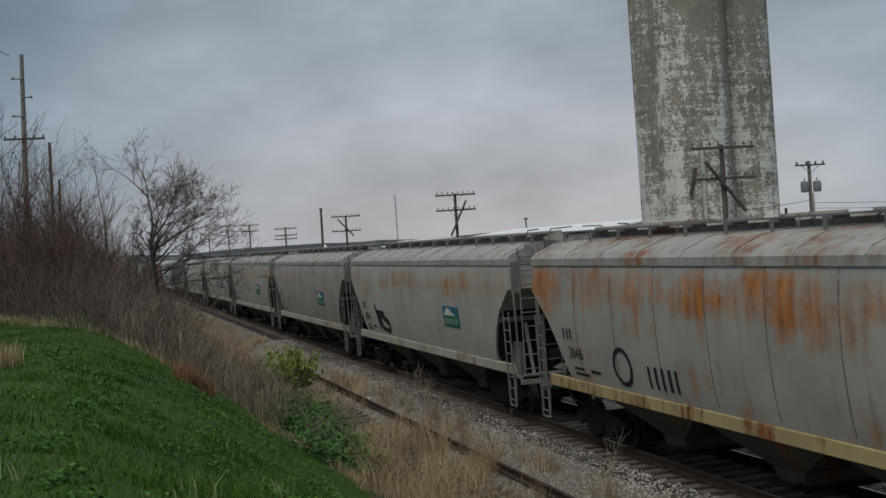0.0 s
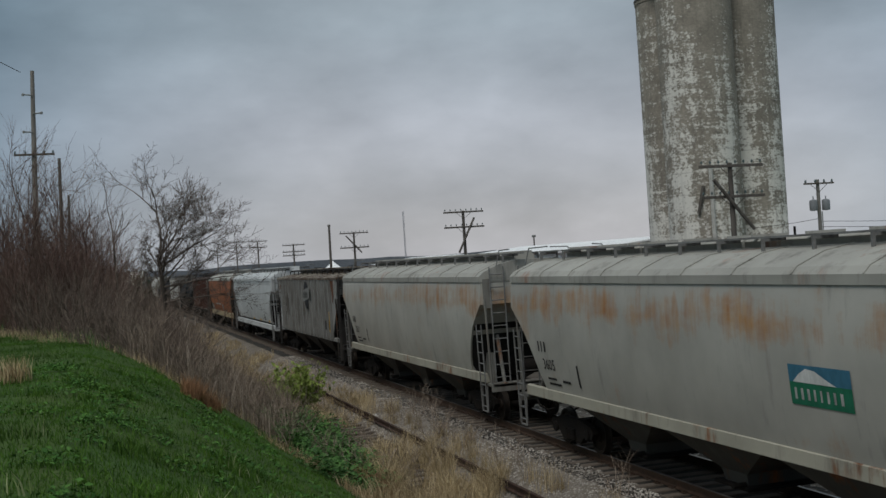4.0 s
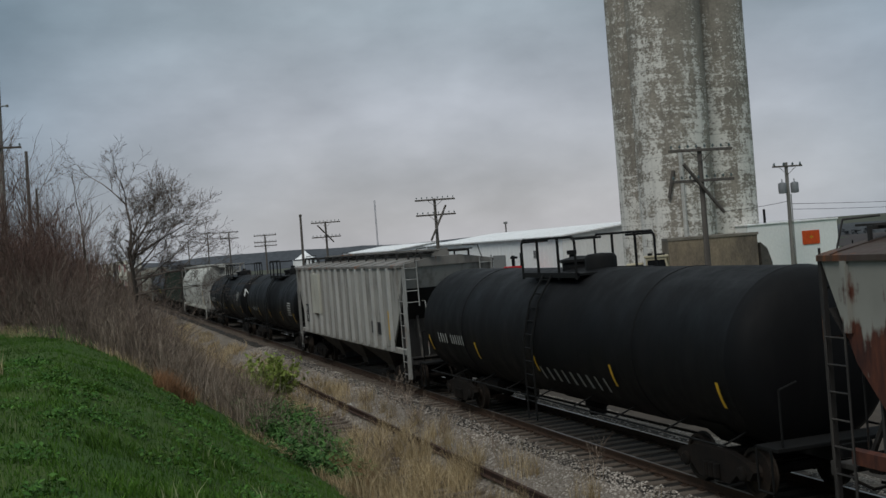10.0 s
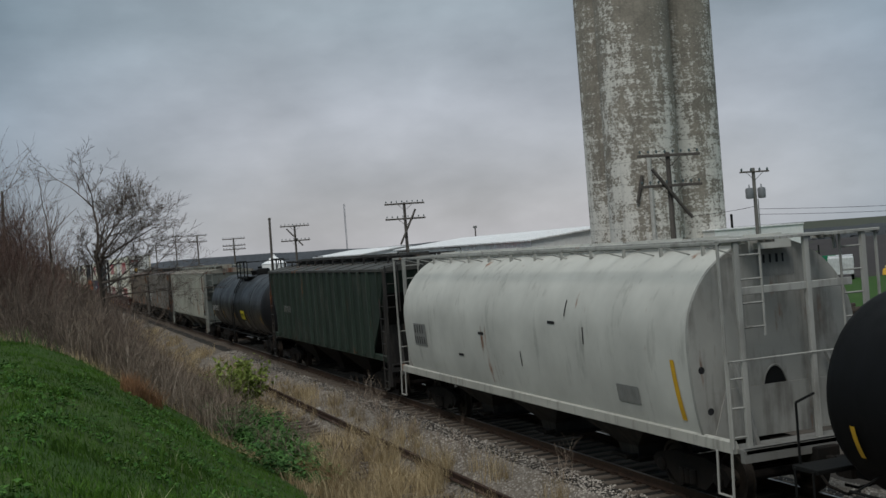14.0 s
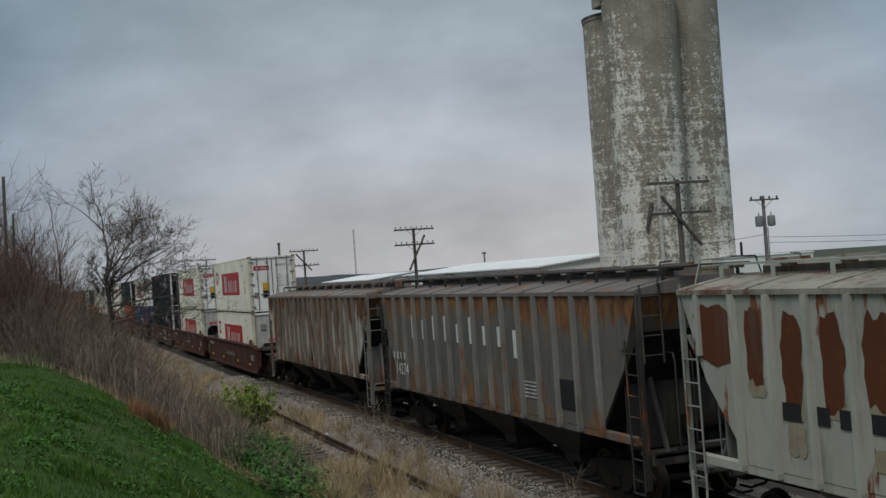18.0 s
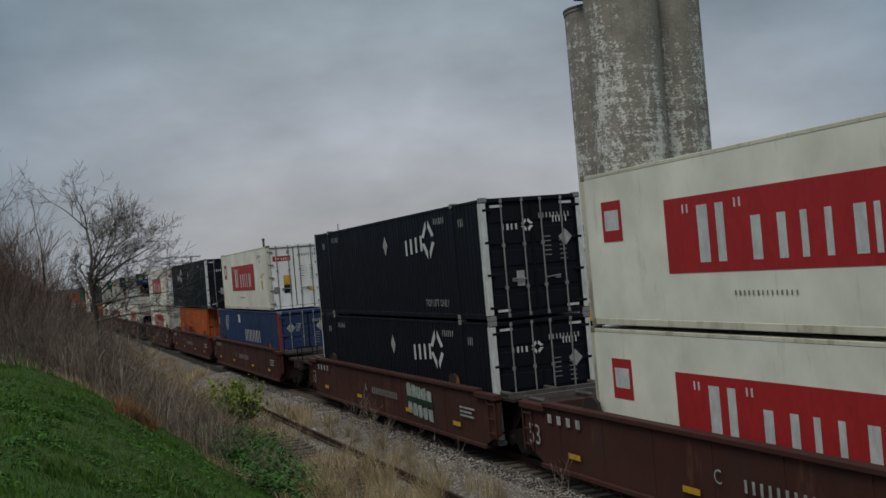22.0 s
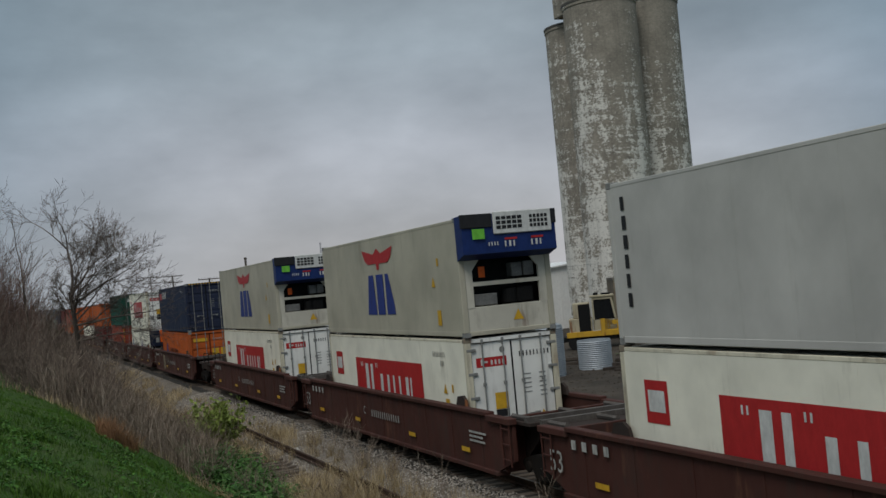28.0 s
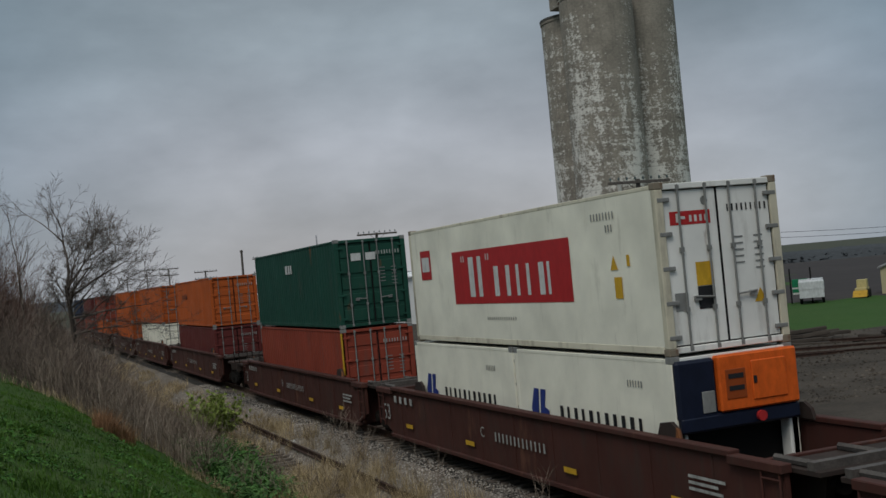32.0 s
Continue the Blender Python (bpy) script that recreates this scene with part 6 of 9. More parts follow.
WHITE_POST = flat_mat("white_post_paint", (0.62, 0.62, 0.6))
LOW, MIDZ = 0.29, 0.29 + 2.896 + 0.005


def white_reefer(near, z0, end, label, chalk=False):
    c, xs, lo, hi, hl, hw = container(label, near, z0, WHITE_BOX, kind="smooth", end=end if end == "doors" else "none", end_mat=WHITE_DOOR, post_mat=RUSTY_POST, rail_mat=STAINED_RAIL, cast=CAST_RUST, group="white signed containers")
    wide_panel(c, xs, 0.12, lo + 1.57, 4.98, lo + 1.95)
    side_mark("number_bars", bars(8, 0.9, 0.13, 0.35, 3), -4.3, hi - 0.42, M_GREY, c, xs)
    side_mark("number_bars", bars(3, 0.3, 0.13, 0.3, 3), -4.5, hi - 0.65, M_GREY, c, xs)
    side_mark("warning_triangle", [[(-0.13, -0.12), (0.13, -0.12), (0, 0.14)]], -4.55, lo + 1.62, M_YELLOW, c, xs)
    side_mark("caution_label", [rect(-0.13, 0.13, -0.19, 0.19)], -4.65, lo + 1.18, M_YELLOW, c, xs)
    side_mark("caution_label", [rect(-0.05, 0.05, -0.1, 0.1)], -5.05, lo + 1.65, M_YELLOW, c, xs)
    side_mark("faded_lettering", bars(14, 1.6, 0.07, 0.3, 5), 0.5, lo + 0.62, M_GREY, c, xs)
    if end == "doors":
        s = end_mark("red_sign", [rect(-0.4, 0.4, -0.115, 0.115)], -0.55, hi - 0.62, -hl + 0.046, M_RED, c)
        end_mark("sign_lettering", [rect(-0.28, -0.2, -0.07, 0.08), rect(-0.2, -0.1, -0.02, 0.03)] + [rect(-0.02 + k * 0.1, 0.03 + k * 0.1, -0.07, 0.04) for k in range(4)], -0.55, hi - 0.62, -hl + 0.042, M_WHITE, s)
        end_mark("round_seal", [[(0.07 * math.cos(a), 0.08 * math.sin(a)) for a in [k * math.pi / 5 for k in range(10)]]], -0.25, hi - 0.35, -hl + 0.046, M_GREY, c)
    else:
        reefer_end(c, lo, hi, hl, hw, end, DIRTY_END)
    return c


def long_box(near, z0, label, mark_at, solid=False):
    c, xs, lo, hi, hl, hw = container(label, near, z0, NAVY_BOX, L=16.15, W=2.591, kind="wave", waves=64, post_mat=NAVY_BOX, group="blue-black long containers")
    xs2 = lambda z: hw - 0.008
    for s in (-1, 1):
        for y in (-6.11, 6.11):
            part("lifting_post", Geo().box(s * (hw - 0.05), s * (hw + 0.004), y - 0.09, y + 0.09, lo + 0.12, hi, 0.01), NAVY_BOX, c)
        for y in (-6.11, 6.11):
            for z in (lo + 0.08, hi - 0.05):
                part("corner_casting", CAST, parent=c, at=(s * (hw - 0.075), y, z))
        part("white_post", Geo().box(s * (hw - 0.13), s * (hw + 0.006), -hl - 0.004, -hl + 0.2, lo + 0.13, hi - 0.13, 0.01), WHITE_POST, c, "white painted corner post")
        part("white_post", Geo().box(s * (hw - 0.13), s * (hw + 0.006), hl - 0.09, hl + 0.004, lo + 0.13, hi - 0.13, 0.01), WHITE_POST, c, "white painted corner post")
    side_mark("white_diamond", [[(-0.22, 0), (0, 0.3), (0.22, 0), (0, -0.3)]], -0.45, lo + 2.1, M_DULLWHITE, c, xs2)
    letters = bars(4, 1.7, 0.42, 0.25, 12)
    side_mark("trade_mark", [[(p[0] - 0.35, p[1] + 0.06 * p[0]) for p in b] for b in letters] + [[(0.72 + 0.5 * math.cos(a) * r, 0.1 + 0.52 * math.sin(a) * r) for a, r in ((t, 1.0), (t + 1.2, 1.0), (t + 1.2, 0.62), (t, 0.62))] for t in (0.2, 1.77, 3.34, 4.91)], mark_at, lo + 2.0, M_WHITE, c, xs2, each=True)
    for y in (5.2, -5.2):
        side_mark("number_bars", bars(6, 0.85, 0.16, 0.35, 3), y, hi - 0.35, M_DULLWHITE, c, xs2)
        side_mark("number_bars", bars(3, 0.4, 0.2, 0.35, 5), y * 1.3, hi - 0.5, M_DULLWHITE, c, xs2)
    side_mark("lift_stencil", None, -4.6 if mark_at < 0 else 4.6, lo + 0.42, M_DULLWHITE, c, xs2, words="TOP LIFT ONLY", size=0.26)
    e = -hl + 0.036
    end_mark("white_diamond", [[(-0.18, 0), (0, 0.2), (0.18, 0), (0, -0.2)]], 0.85, hi - 1.05, e, M_DULLWHITE, c)
    end_mark("trade_mark", bars(4, 0.45, 0.14, 0.2, 4) + [[(0.42 + 0.16 * math.cos(a), 0.02 + 0.16 * math.sin(a)) for a in (t, t + 1.2)] + [(0.42 + 0.08 * math.cos(t + 1.2), 0.02 + 0.08 * math.sin(t + 1.2)), (0.42 + 0.08 * math.cos(t), 0.02 + 0.08 * math.sin(t))] for t in (0.2, 1.77, 3.34, 4.91)], -0.55, hi - 0.72, e, M_WHITE, c)
    end_mark("number_bars", bars(5, 0.42, 0.15, 0.3, 5), 0.75, hi - 0.6, e, M_WHITE, c)
    end_mark("white_label", [rect(-0.1, 0.1, -0.18, 0.18)], -0.4, lo + 0.95, e, M_DULLWHITE, c)
    for x, z in ((-0.9, hi - 0.22), (0.9, hi - 0.22), (-0.9, lo + 0.22), (0.9, lo + 0.22)):
        end_mark("reflector_strip", [rect(-0.16, 0.16, -0.03, 0.03)], x, z, e - 0.02, M_WHITE, c)
    return c


def dry_box(near, z0, mat, label, L=12.192, H=2.896, W=2.438, waves=36, door_mat=None):
    return container(label, near, z0, mat, L=L, H=H, W=W, kind="wave", waves=waves, end_mat=door_mat or mat, group="corrugated containers")


def double_k(mark, c, xs, y, z, mat=M_BLUE):
    side_mark("blue_emblem", [[(-0.28, 0.34), (-0.06, 0.34), (-0.16, -0.34), (-0.38, -0.34), (-0.46, -0.08)], [(0.02, 0.34), (0.26, 0.34), (0.16, -0.02), (0.36, -0.08), (0.3, -0.34), (-0.08, -0.34)]], y, z, mat, c, xs)


GRAF_PALE = flat_mat("pale_spray_paint", (0.36, 0.40, 0.36), 0.7, worn=0.3)
GRAF_GREEN = flat_mat("green_spray_paint", (0.02, 0.05, 0.025), 0.7, worn=0.3)
GRAF_TAN = flat_mat("tan_spray_paint", (0.26, 0.22, 0.15), 0.7, worn=0.35)
GRAF_FAINT = flat_mat("faint_spray_paint", (0.10, 0.065, 0.05), 0.7, worn=0.35)
WELL_LABEL = "oxide-brown articulated well car carrying stacked containers"
SETS = [(391.1, 410.4, 430.0), (453.3, 472.4, 491.5), (515.0, 534.55, 554.3), (578.2, 598.25, 617.5), (641.2, 660.8, 680.3), (704.0, 723.5, 743.0)]
for k, (a, b, c3) in enumerate(SETS):
    e0, e1, e2, e3 = a - 9.75, (a + b) / 2, (b + c3) / 2, c3 + 9.75
    units = [well_unit(p, q, n, f, l, WELL_LABEL, "well cars") for p, q, n, f, l in ((e0, e1, "A" if k == 3 else "B", True, False), (e1, e2, "C", False, False), (e2, e3, "B" if k == 3 else "A", False, True))]
    flat_side = lambda z: 1.476
    if k == 0:
        mid = (e2 + e3) / 2
        for i in range(5):
            b = side_mark("graffiti_bubble", [torn(300 + i, 0.42, 0.46, 20, 0.14)], 427.3 - i * 0.42 - mid, 1.18 - 0.03 * i, GRAF_PALE, units[2], flat_side, "pale sprayed bubble shape")
            side_mark("graffiti_bubble", [torn(310 + i, 0.40, 0.36, 20, 0.14)], 427.25 - i * 0.42 - mid, 0.70 - 0.02 * i, GRAF_PALE, units[2], flat_side)
        side_mark("graffiti_stripe", [[(-1.1, 0.1), (1.05, 0.06), (1.1, -0.1), (-1.05, -0.06)]], 426.4 - mid, 0.93, GRAF_GREEN, units[2], flat_side, "dark green sprayed stripe", proud=0.02)
    if k == 3:
        mid = (e0 + e1) / 2
        side_mark("graffiti_bubble", [torn(320, 0.9, 1.0, 24, 0.2)], 582.1 - mid, 0.86, GRAF_TAN, units[0], flat_side, "pale tan sprayed blot")
        side_mark("graffiti_tail", [rect(-0.05, 0.05, -0.25, 0.2)], 582.0 - mid, 0.8, M_BLACK, units[0], flat_side, proud=0.02)
        for i in range(3):
            side_mark("graffiti_bubble", [torn(330 + i, 0.5, 0.6, 20, 0.25)], 581.1 - i * 0.62 - mid, 1.0, GRAF_FAINT, units[0], flat_side)

white_reefer(385.0, MIDZ, "doors", "white container with red sign and closed doors, stacked on another")
white_reefer(385.0, LOW, "fan", "white refrigerated container with red sign in a well car")
white_reefer(404.2, MIDZ, "doors", "white container with red sign and closed doors, stacked on another")
white_reefer(404.3, LOW, "bay", "white refrigerated container with sooty machinery end in a well car")
long_box(421.35, MIDZ, "long blue-black container with white marks, stacked on another", 425.9 - 429.43)
long_box(421.35, LOW, "long blue-black container with white corner posts in a well car", 425.9 - 429.43)
white_reefer(446.8, MIDZ, "doors", "white container with red sign stacked on a blue container")
c, xs, lo, hi, hl, hw = container("dull blue corrugated container with red end posts in a well car", 445.0, LOW, BLUE_BOX, L=16.15, W=2.591, kind="wave", waves=56, group="corrugated containers")
RED_POST = flat_mat("red_post_paint", (0.26, 0.035, 0.03))
part("red_post", Geo().box(-hw - 0.006, -hw + 0.1, -hl - 0.004, -hl + 0.2, lo + 0.13, hi - 0.13, 0.01), RED_POST, c, "red painted corner post")
part("red_post", Geo().box(-hw - 0.006, -hw + 0.1, hl - 0.25, hl + 0.004, lo + 0.13, hi - 0.13, 0.01), RED_POST, c, "red painted corner post")
side_mark("trade_mark", bars(10, 3.9, 0.56, 0.28, 6), 451.0 - 453.08, 1.98, M_WHITE, c, xs, each=True)
side_mark("striped_emblem", [rect(-0.5 + 0.02 * k, 0.5 - 0.06 * k, 0.4 - k * 0.1, 0.45 - k * 0.1) for k in range(8)] + [[(-0.6, 0.3), (-0.35, 0.42), (-0.35, -0.3), (-0.6, -0.1)]], 457.9 - 453.08, 2.42, M_DULLWHITE, c, xs)
side_mark("white_panel", [rect(-0.28, 0.28, -0.2, 0.2)], 454.4 - 453.08, 2.75, M_WHITE, c, xs)
side_mark("length_stencil", None, 7.55, 2.5, M_WHITE, c, xs, words="53", size=0.5)
for x in (-0.65, 0.65):
    em = end_mark("striped_emblem", [[(-0.32, 0), (-0.12, 0.22), (0.08, 0), (-0.12, -0.22)]] + [rect(0.1, 0.34 - 0.02 * k, 0.15 - k * 0.06, 0.175 - k * 0.06) for k in range(6)], x, hi - 0.75, -hl + 0.036, M_DULLWHITE, c)
long_box(464.4, MIDZ, "long blue-black container with white marks on an orange container", 476.2 - 472.5)
c, xs, lo, hi, hl, hw = dry_box(466.0, LOW, ORANGE_BOX, "orange corrugated container with blue emblem in a well car")
double_k("emblem", c, xs, 475.75 - 472.1, 1.86)
side_mark("trade_mark", bars(9, 3.5, 0.42, 0.25, 4), 472.9 - 472.1, 1.74, M_BLACK, c, xs, each=True)
side_mark("caution_label", [rect(-0.1, 0.1, -0.14, 0.14)], 467.6 - 472.1, 2.3, M_YELLOW, c, xs)
white_reefer(485.4, MIDZ, "doors", "white container with red sign and closed doors, stacked on another")
white_reefer(485.5, LOW, "fan", "white refrigerated container with red sign in a well car")
for i, (near, mat) in enumerate(((508.8, GREY_BOX), (528.35, BEIGE_BOX), (548.1, BEIGE_BOX))):
    c, xs, lo, hi, hl, hw = container("plain grey refrigerated container with dark letters down one end" if i == 0 else "beige-grey refrigerated container with red wing and blue letters", near, MIDZ, mat, kind="smooth", end="none", group="refrigerated containers")
    genset_end(c, lo, hi, hl, hw, CREAM_END, i > 0)
    if i == 0:
        for k in range(6):
            side_mark("upright_letter", bars(1, 0.26, 0.24, 0.0, 3 + k), 520.4 - 514.9, 5.68 - 0.338 * k, M_BLACK, c, xs)
        side_mark("number_bars", bars(8, 0.9, 0.13, 0.35, 3), -4.3, hi - 0.45, M_GREY, c, xs)
    else:
        w = side_mark("red_wing", [[(-1.45, 0.3), (-0.35, 0.14), (0, 0.3), (0.35, 0.14), (1.45, 0.3), (1.2, -0.02), (0.9, -0.14), (-0.9, -0.14), (-1.2, -0.02)], [(-0.14, -0.14), (0.14, -0.14), (0.1, -0.32), (-0.1, -0.32)]], 0.15, 5.42, M_RED, c, xs, "red wing emblem")
        for shp in ([(-1.25, -0.58), (-0.38, -0.58), (-0.5, 0.58), (-0.95, 0.58)], rect(-0.26, 0.4, -0.58, 0.58), [(0.58, -0.58), (1.3, -0.58), (1.26, -0.3), (0.86, 0.58), (0.58, 0.58)]):
            side_mark("trade_mark", [shp], 0.15, 4.38, M_BLUE, c, xs, "tall plain blue block")
        side_mark("warning_triangle", [[(-0.13, -0.12), (0.13, -0.12), (0, 0.14)]], -4.3, lo + 1.4, M_YELLOW, c, xs)
    side_mark("caution_label", [rect(-0.13, 0.13, -0.19, 0.19)], -4.55, lo + 0.5, M_YELLOW, c, xs)
    side_mark("caution_label", [rect(-0.06, 0.06, -0.1, 0.1)], -4.7, lo + 1.9, M_YELLOW, c, xs)
    white_reefer(near + 0.05, LOW, "bay" if i == 0 else "doors", "white container with red sign in a well car")

Z86 = 0.29 + 2.591 + 0.005
c, xs, lo, hi, hl, hw = dry_box(572.1, Z86, SEA_BOX, "dark blue corrugated container with white lettering, stacked on orange")
side_mark("trade_mark", bars(5, 2.1, 0.44, 0.12, 31), 581.6 - 578.2, 5.28, M_WHITE, c, xs, each=True)
side_mark("red_emblem", [rect(-0.5, 0.4, -0.22, 0.22)], 583.3 - 578.2, 5.22, M_RED, c, xs)
side_mark("number_bars", bars(8, 1.2, 0.14, 0.35, 3), -4.6, hi - 0.42, M_DULLWHITE, c, xs)
part("hazard_header", Geo().box(-hw + 0.1, hw - 0.1, -hl - 0.004, -hl + 0.05, hi - 0.07, hi + 0.004), M_BLACK, c)
end_mark("hazard_dash", [[(-1.0 + k * 0.17, -0.03), (-0.92 + k * 0.17, -0.03), (-0.89 + k * 0.17, 0.03), (-0.97 + k * 0.17, 0.03)] for k in range(12)], 0, hi - 0.035, -hl - 0.008, M_YELLOW, c)
c, xs, lo, hi, hl, hw = dry_box(572.1, LOW, ORANGE_BOX, "orange corrugated container with yellow labels on its doors", H=2.591)
double_k("emblem", c, xs, 581.9 - 578.2, 1.74)
side_mark("trade_mark", bars(9, 3.6, 0.42, 0.25, 4), 578.9 - 578.2, 1.62, M_BLACK, c, xs, each=True)
end_mark("yellow_sign", [rect(-0.42, 0.42, -0.1, 0.1)], -0.55, hi - 0.5, -hl + 0.034, M_YELLOW, c)
for x, z in ((0.3, 1.6), (0.82, 1.6), (0.35, 1.0)):
    end_mark("yellow_label", [rect(-0.2, 0.2, -0.22, 0.22)], x, z, -hl + 0.034, M_YELLOW, c)
end_mark("red_diamond", [[(-0.18, 0), (0, 0.18), (0.18, 0), (0, -0.18)]], -0.6, 1.35, -hl + 0.034, M_RED, c)

white_reefer(592.0, Z86, "doors", "white container with red sign stacked on two short white ones")
for k, near in enumerate((592.0, 598.28)):
    c, xs, lo, hi, hl, hw = container("short white container with blue emblem and dark lettering", near, LOW, WHITE_BOX, L=6.058 + 0.14, H=2.591, kind="smooth", end="none" if k == 0 else "doors", end_mat=WHITE_DOOR, group="short white containers")
    double_k("emblem", c, xs, 1.95, 1.72)
    side_mark("trade_mark", bars(11, 3.3, 0.40, 0.25, 4), -0.55, 1.58, M_BLACK, c, xs, each=True)
    side_mark("number_bars", bars(6, 0.55, 0.12, 0.3, 4), -1.9, hi - 0.5, M_GREY, c, xs)
    if k == 0:
        y = -hl
        part("machinery_back", Geo().box(-hw + 0.15, hw - 0.15, y + 0.3, y + 0.35, lo + 0.14, hi - 0.12), M_BLACKFIT, c)
        y += 0.24
        g = part("generator", Geo().box(-0.42, hw - 0.04, y - 0.40, y + 0.28, hi - 1.0, hi - 0.06, 0.03), ORANGE_GEN, c, "orange generator set with a dark blue housing")
        part("generator_door", Geo().box(0.22, 0.92, y - 0.425, y - 0.395, hi - 0.86, hi - 0.2, 0.015), ORANGE_GEN, g)
        part("generator_hatch", Geo().box(-0.3, 0.1, y - 0.415, y - 0.395, hi - 0.8, hi - 0.3, 0.01), paint("scorched_orange", (0.3, 0.06, 0.012), rust=0.3, grime=0.4, seed=9), g)
        for zz in (hi - 0.66, hi - 0.46):
            part("hatch_slot", Geo().box(-0.25, 0.05, y - 0.422, y - 0.414, zz, zz + 0.08), M_BLACK, g)
        part("door_latch", Geo().box(0.24, 0.3, y - 0.44, y - 0.42, hi - 0.58, hi - 0.46), M_BLACK, g)
        hs = part("generator_housing", Geo().box(-hw + 0.02, -0.43, y - 0.34, y + 0.28, hi - 1.08, hi - 0.08, 0.05), GEN_DARK, g)
        part("housing_panel", Geo().box(-0.75, -0.5, y - 0.36, y - 0.335, hi - 0.98, hi - 0.62, 0.01), M_GREY, hs)
        part("generator_base", Geo().box(-hw + 0.04, hw - 0.02, y - 0.36, y + 0.25, hi - 1.28, hi - 1.01, 0.04), GEN_DARK, g)
        part("red_tank_cap", Geo().lathe([(0.09, 0), (0.09, 0.06), (0.03, 0.08)], "y", (0.35, y - 0.44, hi - 1.14), 12), M_RED, g)
        for sx in (-1, 1):
            part("end_post", Geo().box(sx * (hw - 0.02), sx * (hw - 0.2), y - 0.24, y + 0.01, lo + 0.13, hi - 1.28, 0.01), WHITE_DOOR, c)

c, xs, lo, hi, hl, hw = dry_box(611.4, MIDZ - 0.1, GREEN_BOX, "dark green corrugated container stacked on a red one")
side_mark("white_mark", [rect(-0.5, -0.15, -0.16, 0.16), rect(-0.05, 0.2, -0.16, 0.16), rect(0.3, 0.5, -0.16, 0.16)], 617.8 - 617.5, hi - 0.75, M_WHITE, c, xs)
for x in (-0.5, 0.0):
    end_mark("white_label", [rect(-0.17, 0.17, -0.12, 0.12)], x, hi - 0.6, -hl + 0.034, M_WHITE, c)
c, xs, lo, hi, hl, hw = dry_box(611.4, LOW, RED_BOX, "brick red corrugated container in a well car", H=2.79)
part("yellow_post", Geo().box(-hw - 0.004, -hw + 0.08, -hl + 0.0, -hl + 0.16, lo + 1.3, hi - 0.13, 0.01), M_YELLOW, c)

# far cars at the tail
TAIL = [(641.2, "o", "m"), (660.8, "o", "w"), (680.3, "o", "o"), (704.0, "r", "o"), (723.5, "m", "r"), (743.0, "n", "m")]
NAMES = {"o": (ORANGE_BOX, "plain orange corrugated container"), "m": (MAROON_BOX, "maroon corrugated container"), "w": (WHITE_BOX, "dull white corrugated container"), "r": (RED_BOX, "brick red corrugated container"), "n": (SEA_BOX, "dark blue corrugated container")}
for mid, up, dn in TAIL:
    z2 = LOW + 2.591 + 0.005
    c, xs, lo, hi, hl, hw = dry_box(mid - 6.1, z2, NAMES[up][0], NAMES[up][1] + " stacked on another", H=2.591)
    if up == "o":
        side_mark("trade_mark", bars(6, 1.9, 0.3, 0.25, 4), 2.6, hi - 0.9, M_BLACK, c, xs, each=True)
    c, xs, lo, hi, hl, hw = dry_box(mid - 6.1, LOW, NAMES[dn][0], NAMES[dn][1] + " in a well car", H=2.591)
    end_mark("white_label", [rect(-0.35, 0.3, -0.1, 0.1)], 0.2, lo + 1.0, -hl + 0.034, M_DULLWHITE, c)

# ---- ground ----
BANK = curve_of([(-400, 2.6), (-60, 3.0), (-20, 3.05), (-14, 3.0), (-11.6, 2.92), (-10.2, 2.35), (-8.3, 1.05), (-7.4, 0.42), (-6.2, -0.28), (-5.0, -0.60), (-4.2, -0.70), (-3.55, -0.76), (-3.2, -0.50), (-2.9, -0.38), (-1.9, -0.20), (-1.2, -0.19), (1.2, -0.19), (1.9, -0.22), (3.4, -0.62), (6.0, -0.75), (30, -0.6), (400, -0.6)])


def ground_z(x, y):
    z = BANK(x)
    far = min(1.0, max(0.0, (abs(y) - 150) / 300))
    z = z * (1 - far) + -0.6 * far if x < -5 else z
    dip = min(1.0, max(0.0, (math.hypot(x, y) - 260) / 240))
    if x > 60:
        z -= 10 * dip * dip * (3 - 2 * dip)
    rough = 0.10 if x < -5.5 else (0.035 if -3.3 < x < 3.3 else 0.07)
    z += rough * noise.noise((x * 0.45, y * 0.45, 0)) + rough * 0.5 * noise.noise((x * 1.3, y * 1.3, 4))
    if -5.8 < x < -3.9 and 5 < y < 70:
        z += 0.10 * noise.noise((x * 0.9, y * 0.3, 9))
    return z


M_GRASSY = stuff_mat("grass_covered_soil", (0.035, 0.075, 0.014), (0.055, 0.085, 0.02), 0.8, 9, 0.95, 0.6, 0.05)
M_DRYSOIL = stuff_mat("dry_grass_and_soil", (0.115, 0.088, 0.058), (0.07, 0.054, 0.039), 1.1, 14, 0.95, 0.7, 0.04)
M_BALLAST = stuff_mat("crushed_stone_ballast", (0.23, 0.20, 0.17), (0.145, 0.12, 0.095), 1.4, 26, 0.95, 1.0, 0.05)
# darker ballast for the strip that carries the main track
M_TRACKBED = stuff_mat("dark_trackbed_ballast", (0.05, 0.044, 0.038), (0.032, 0.028, 0.025), 1.4, 26, 0.9, 1.0, 0.05)
M_LOT = stuff_mat("gravel_lot", (0.042, 0.034, 0.027), (0.078, 0.063, 0.050), 0.35, 9, 0.95, 0.6, 0.03)
M_LAWN = stuff_mat("mown_grass", (0.032, 0.085, 0.013), (0.042, 0.09, 0.018), 0.25, 6, 0.95, 0.5, 0.03)
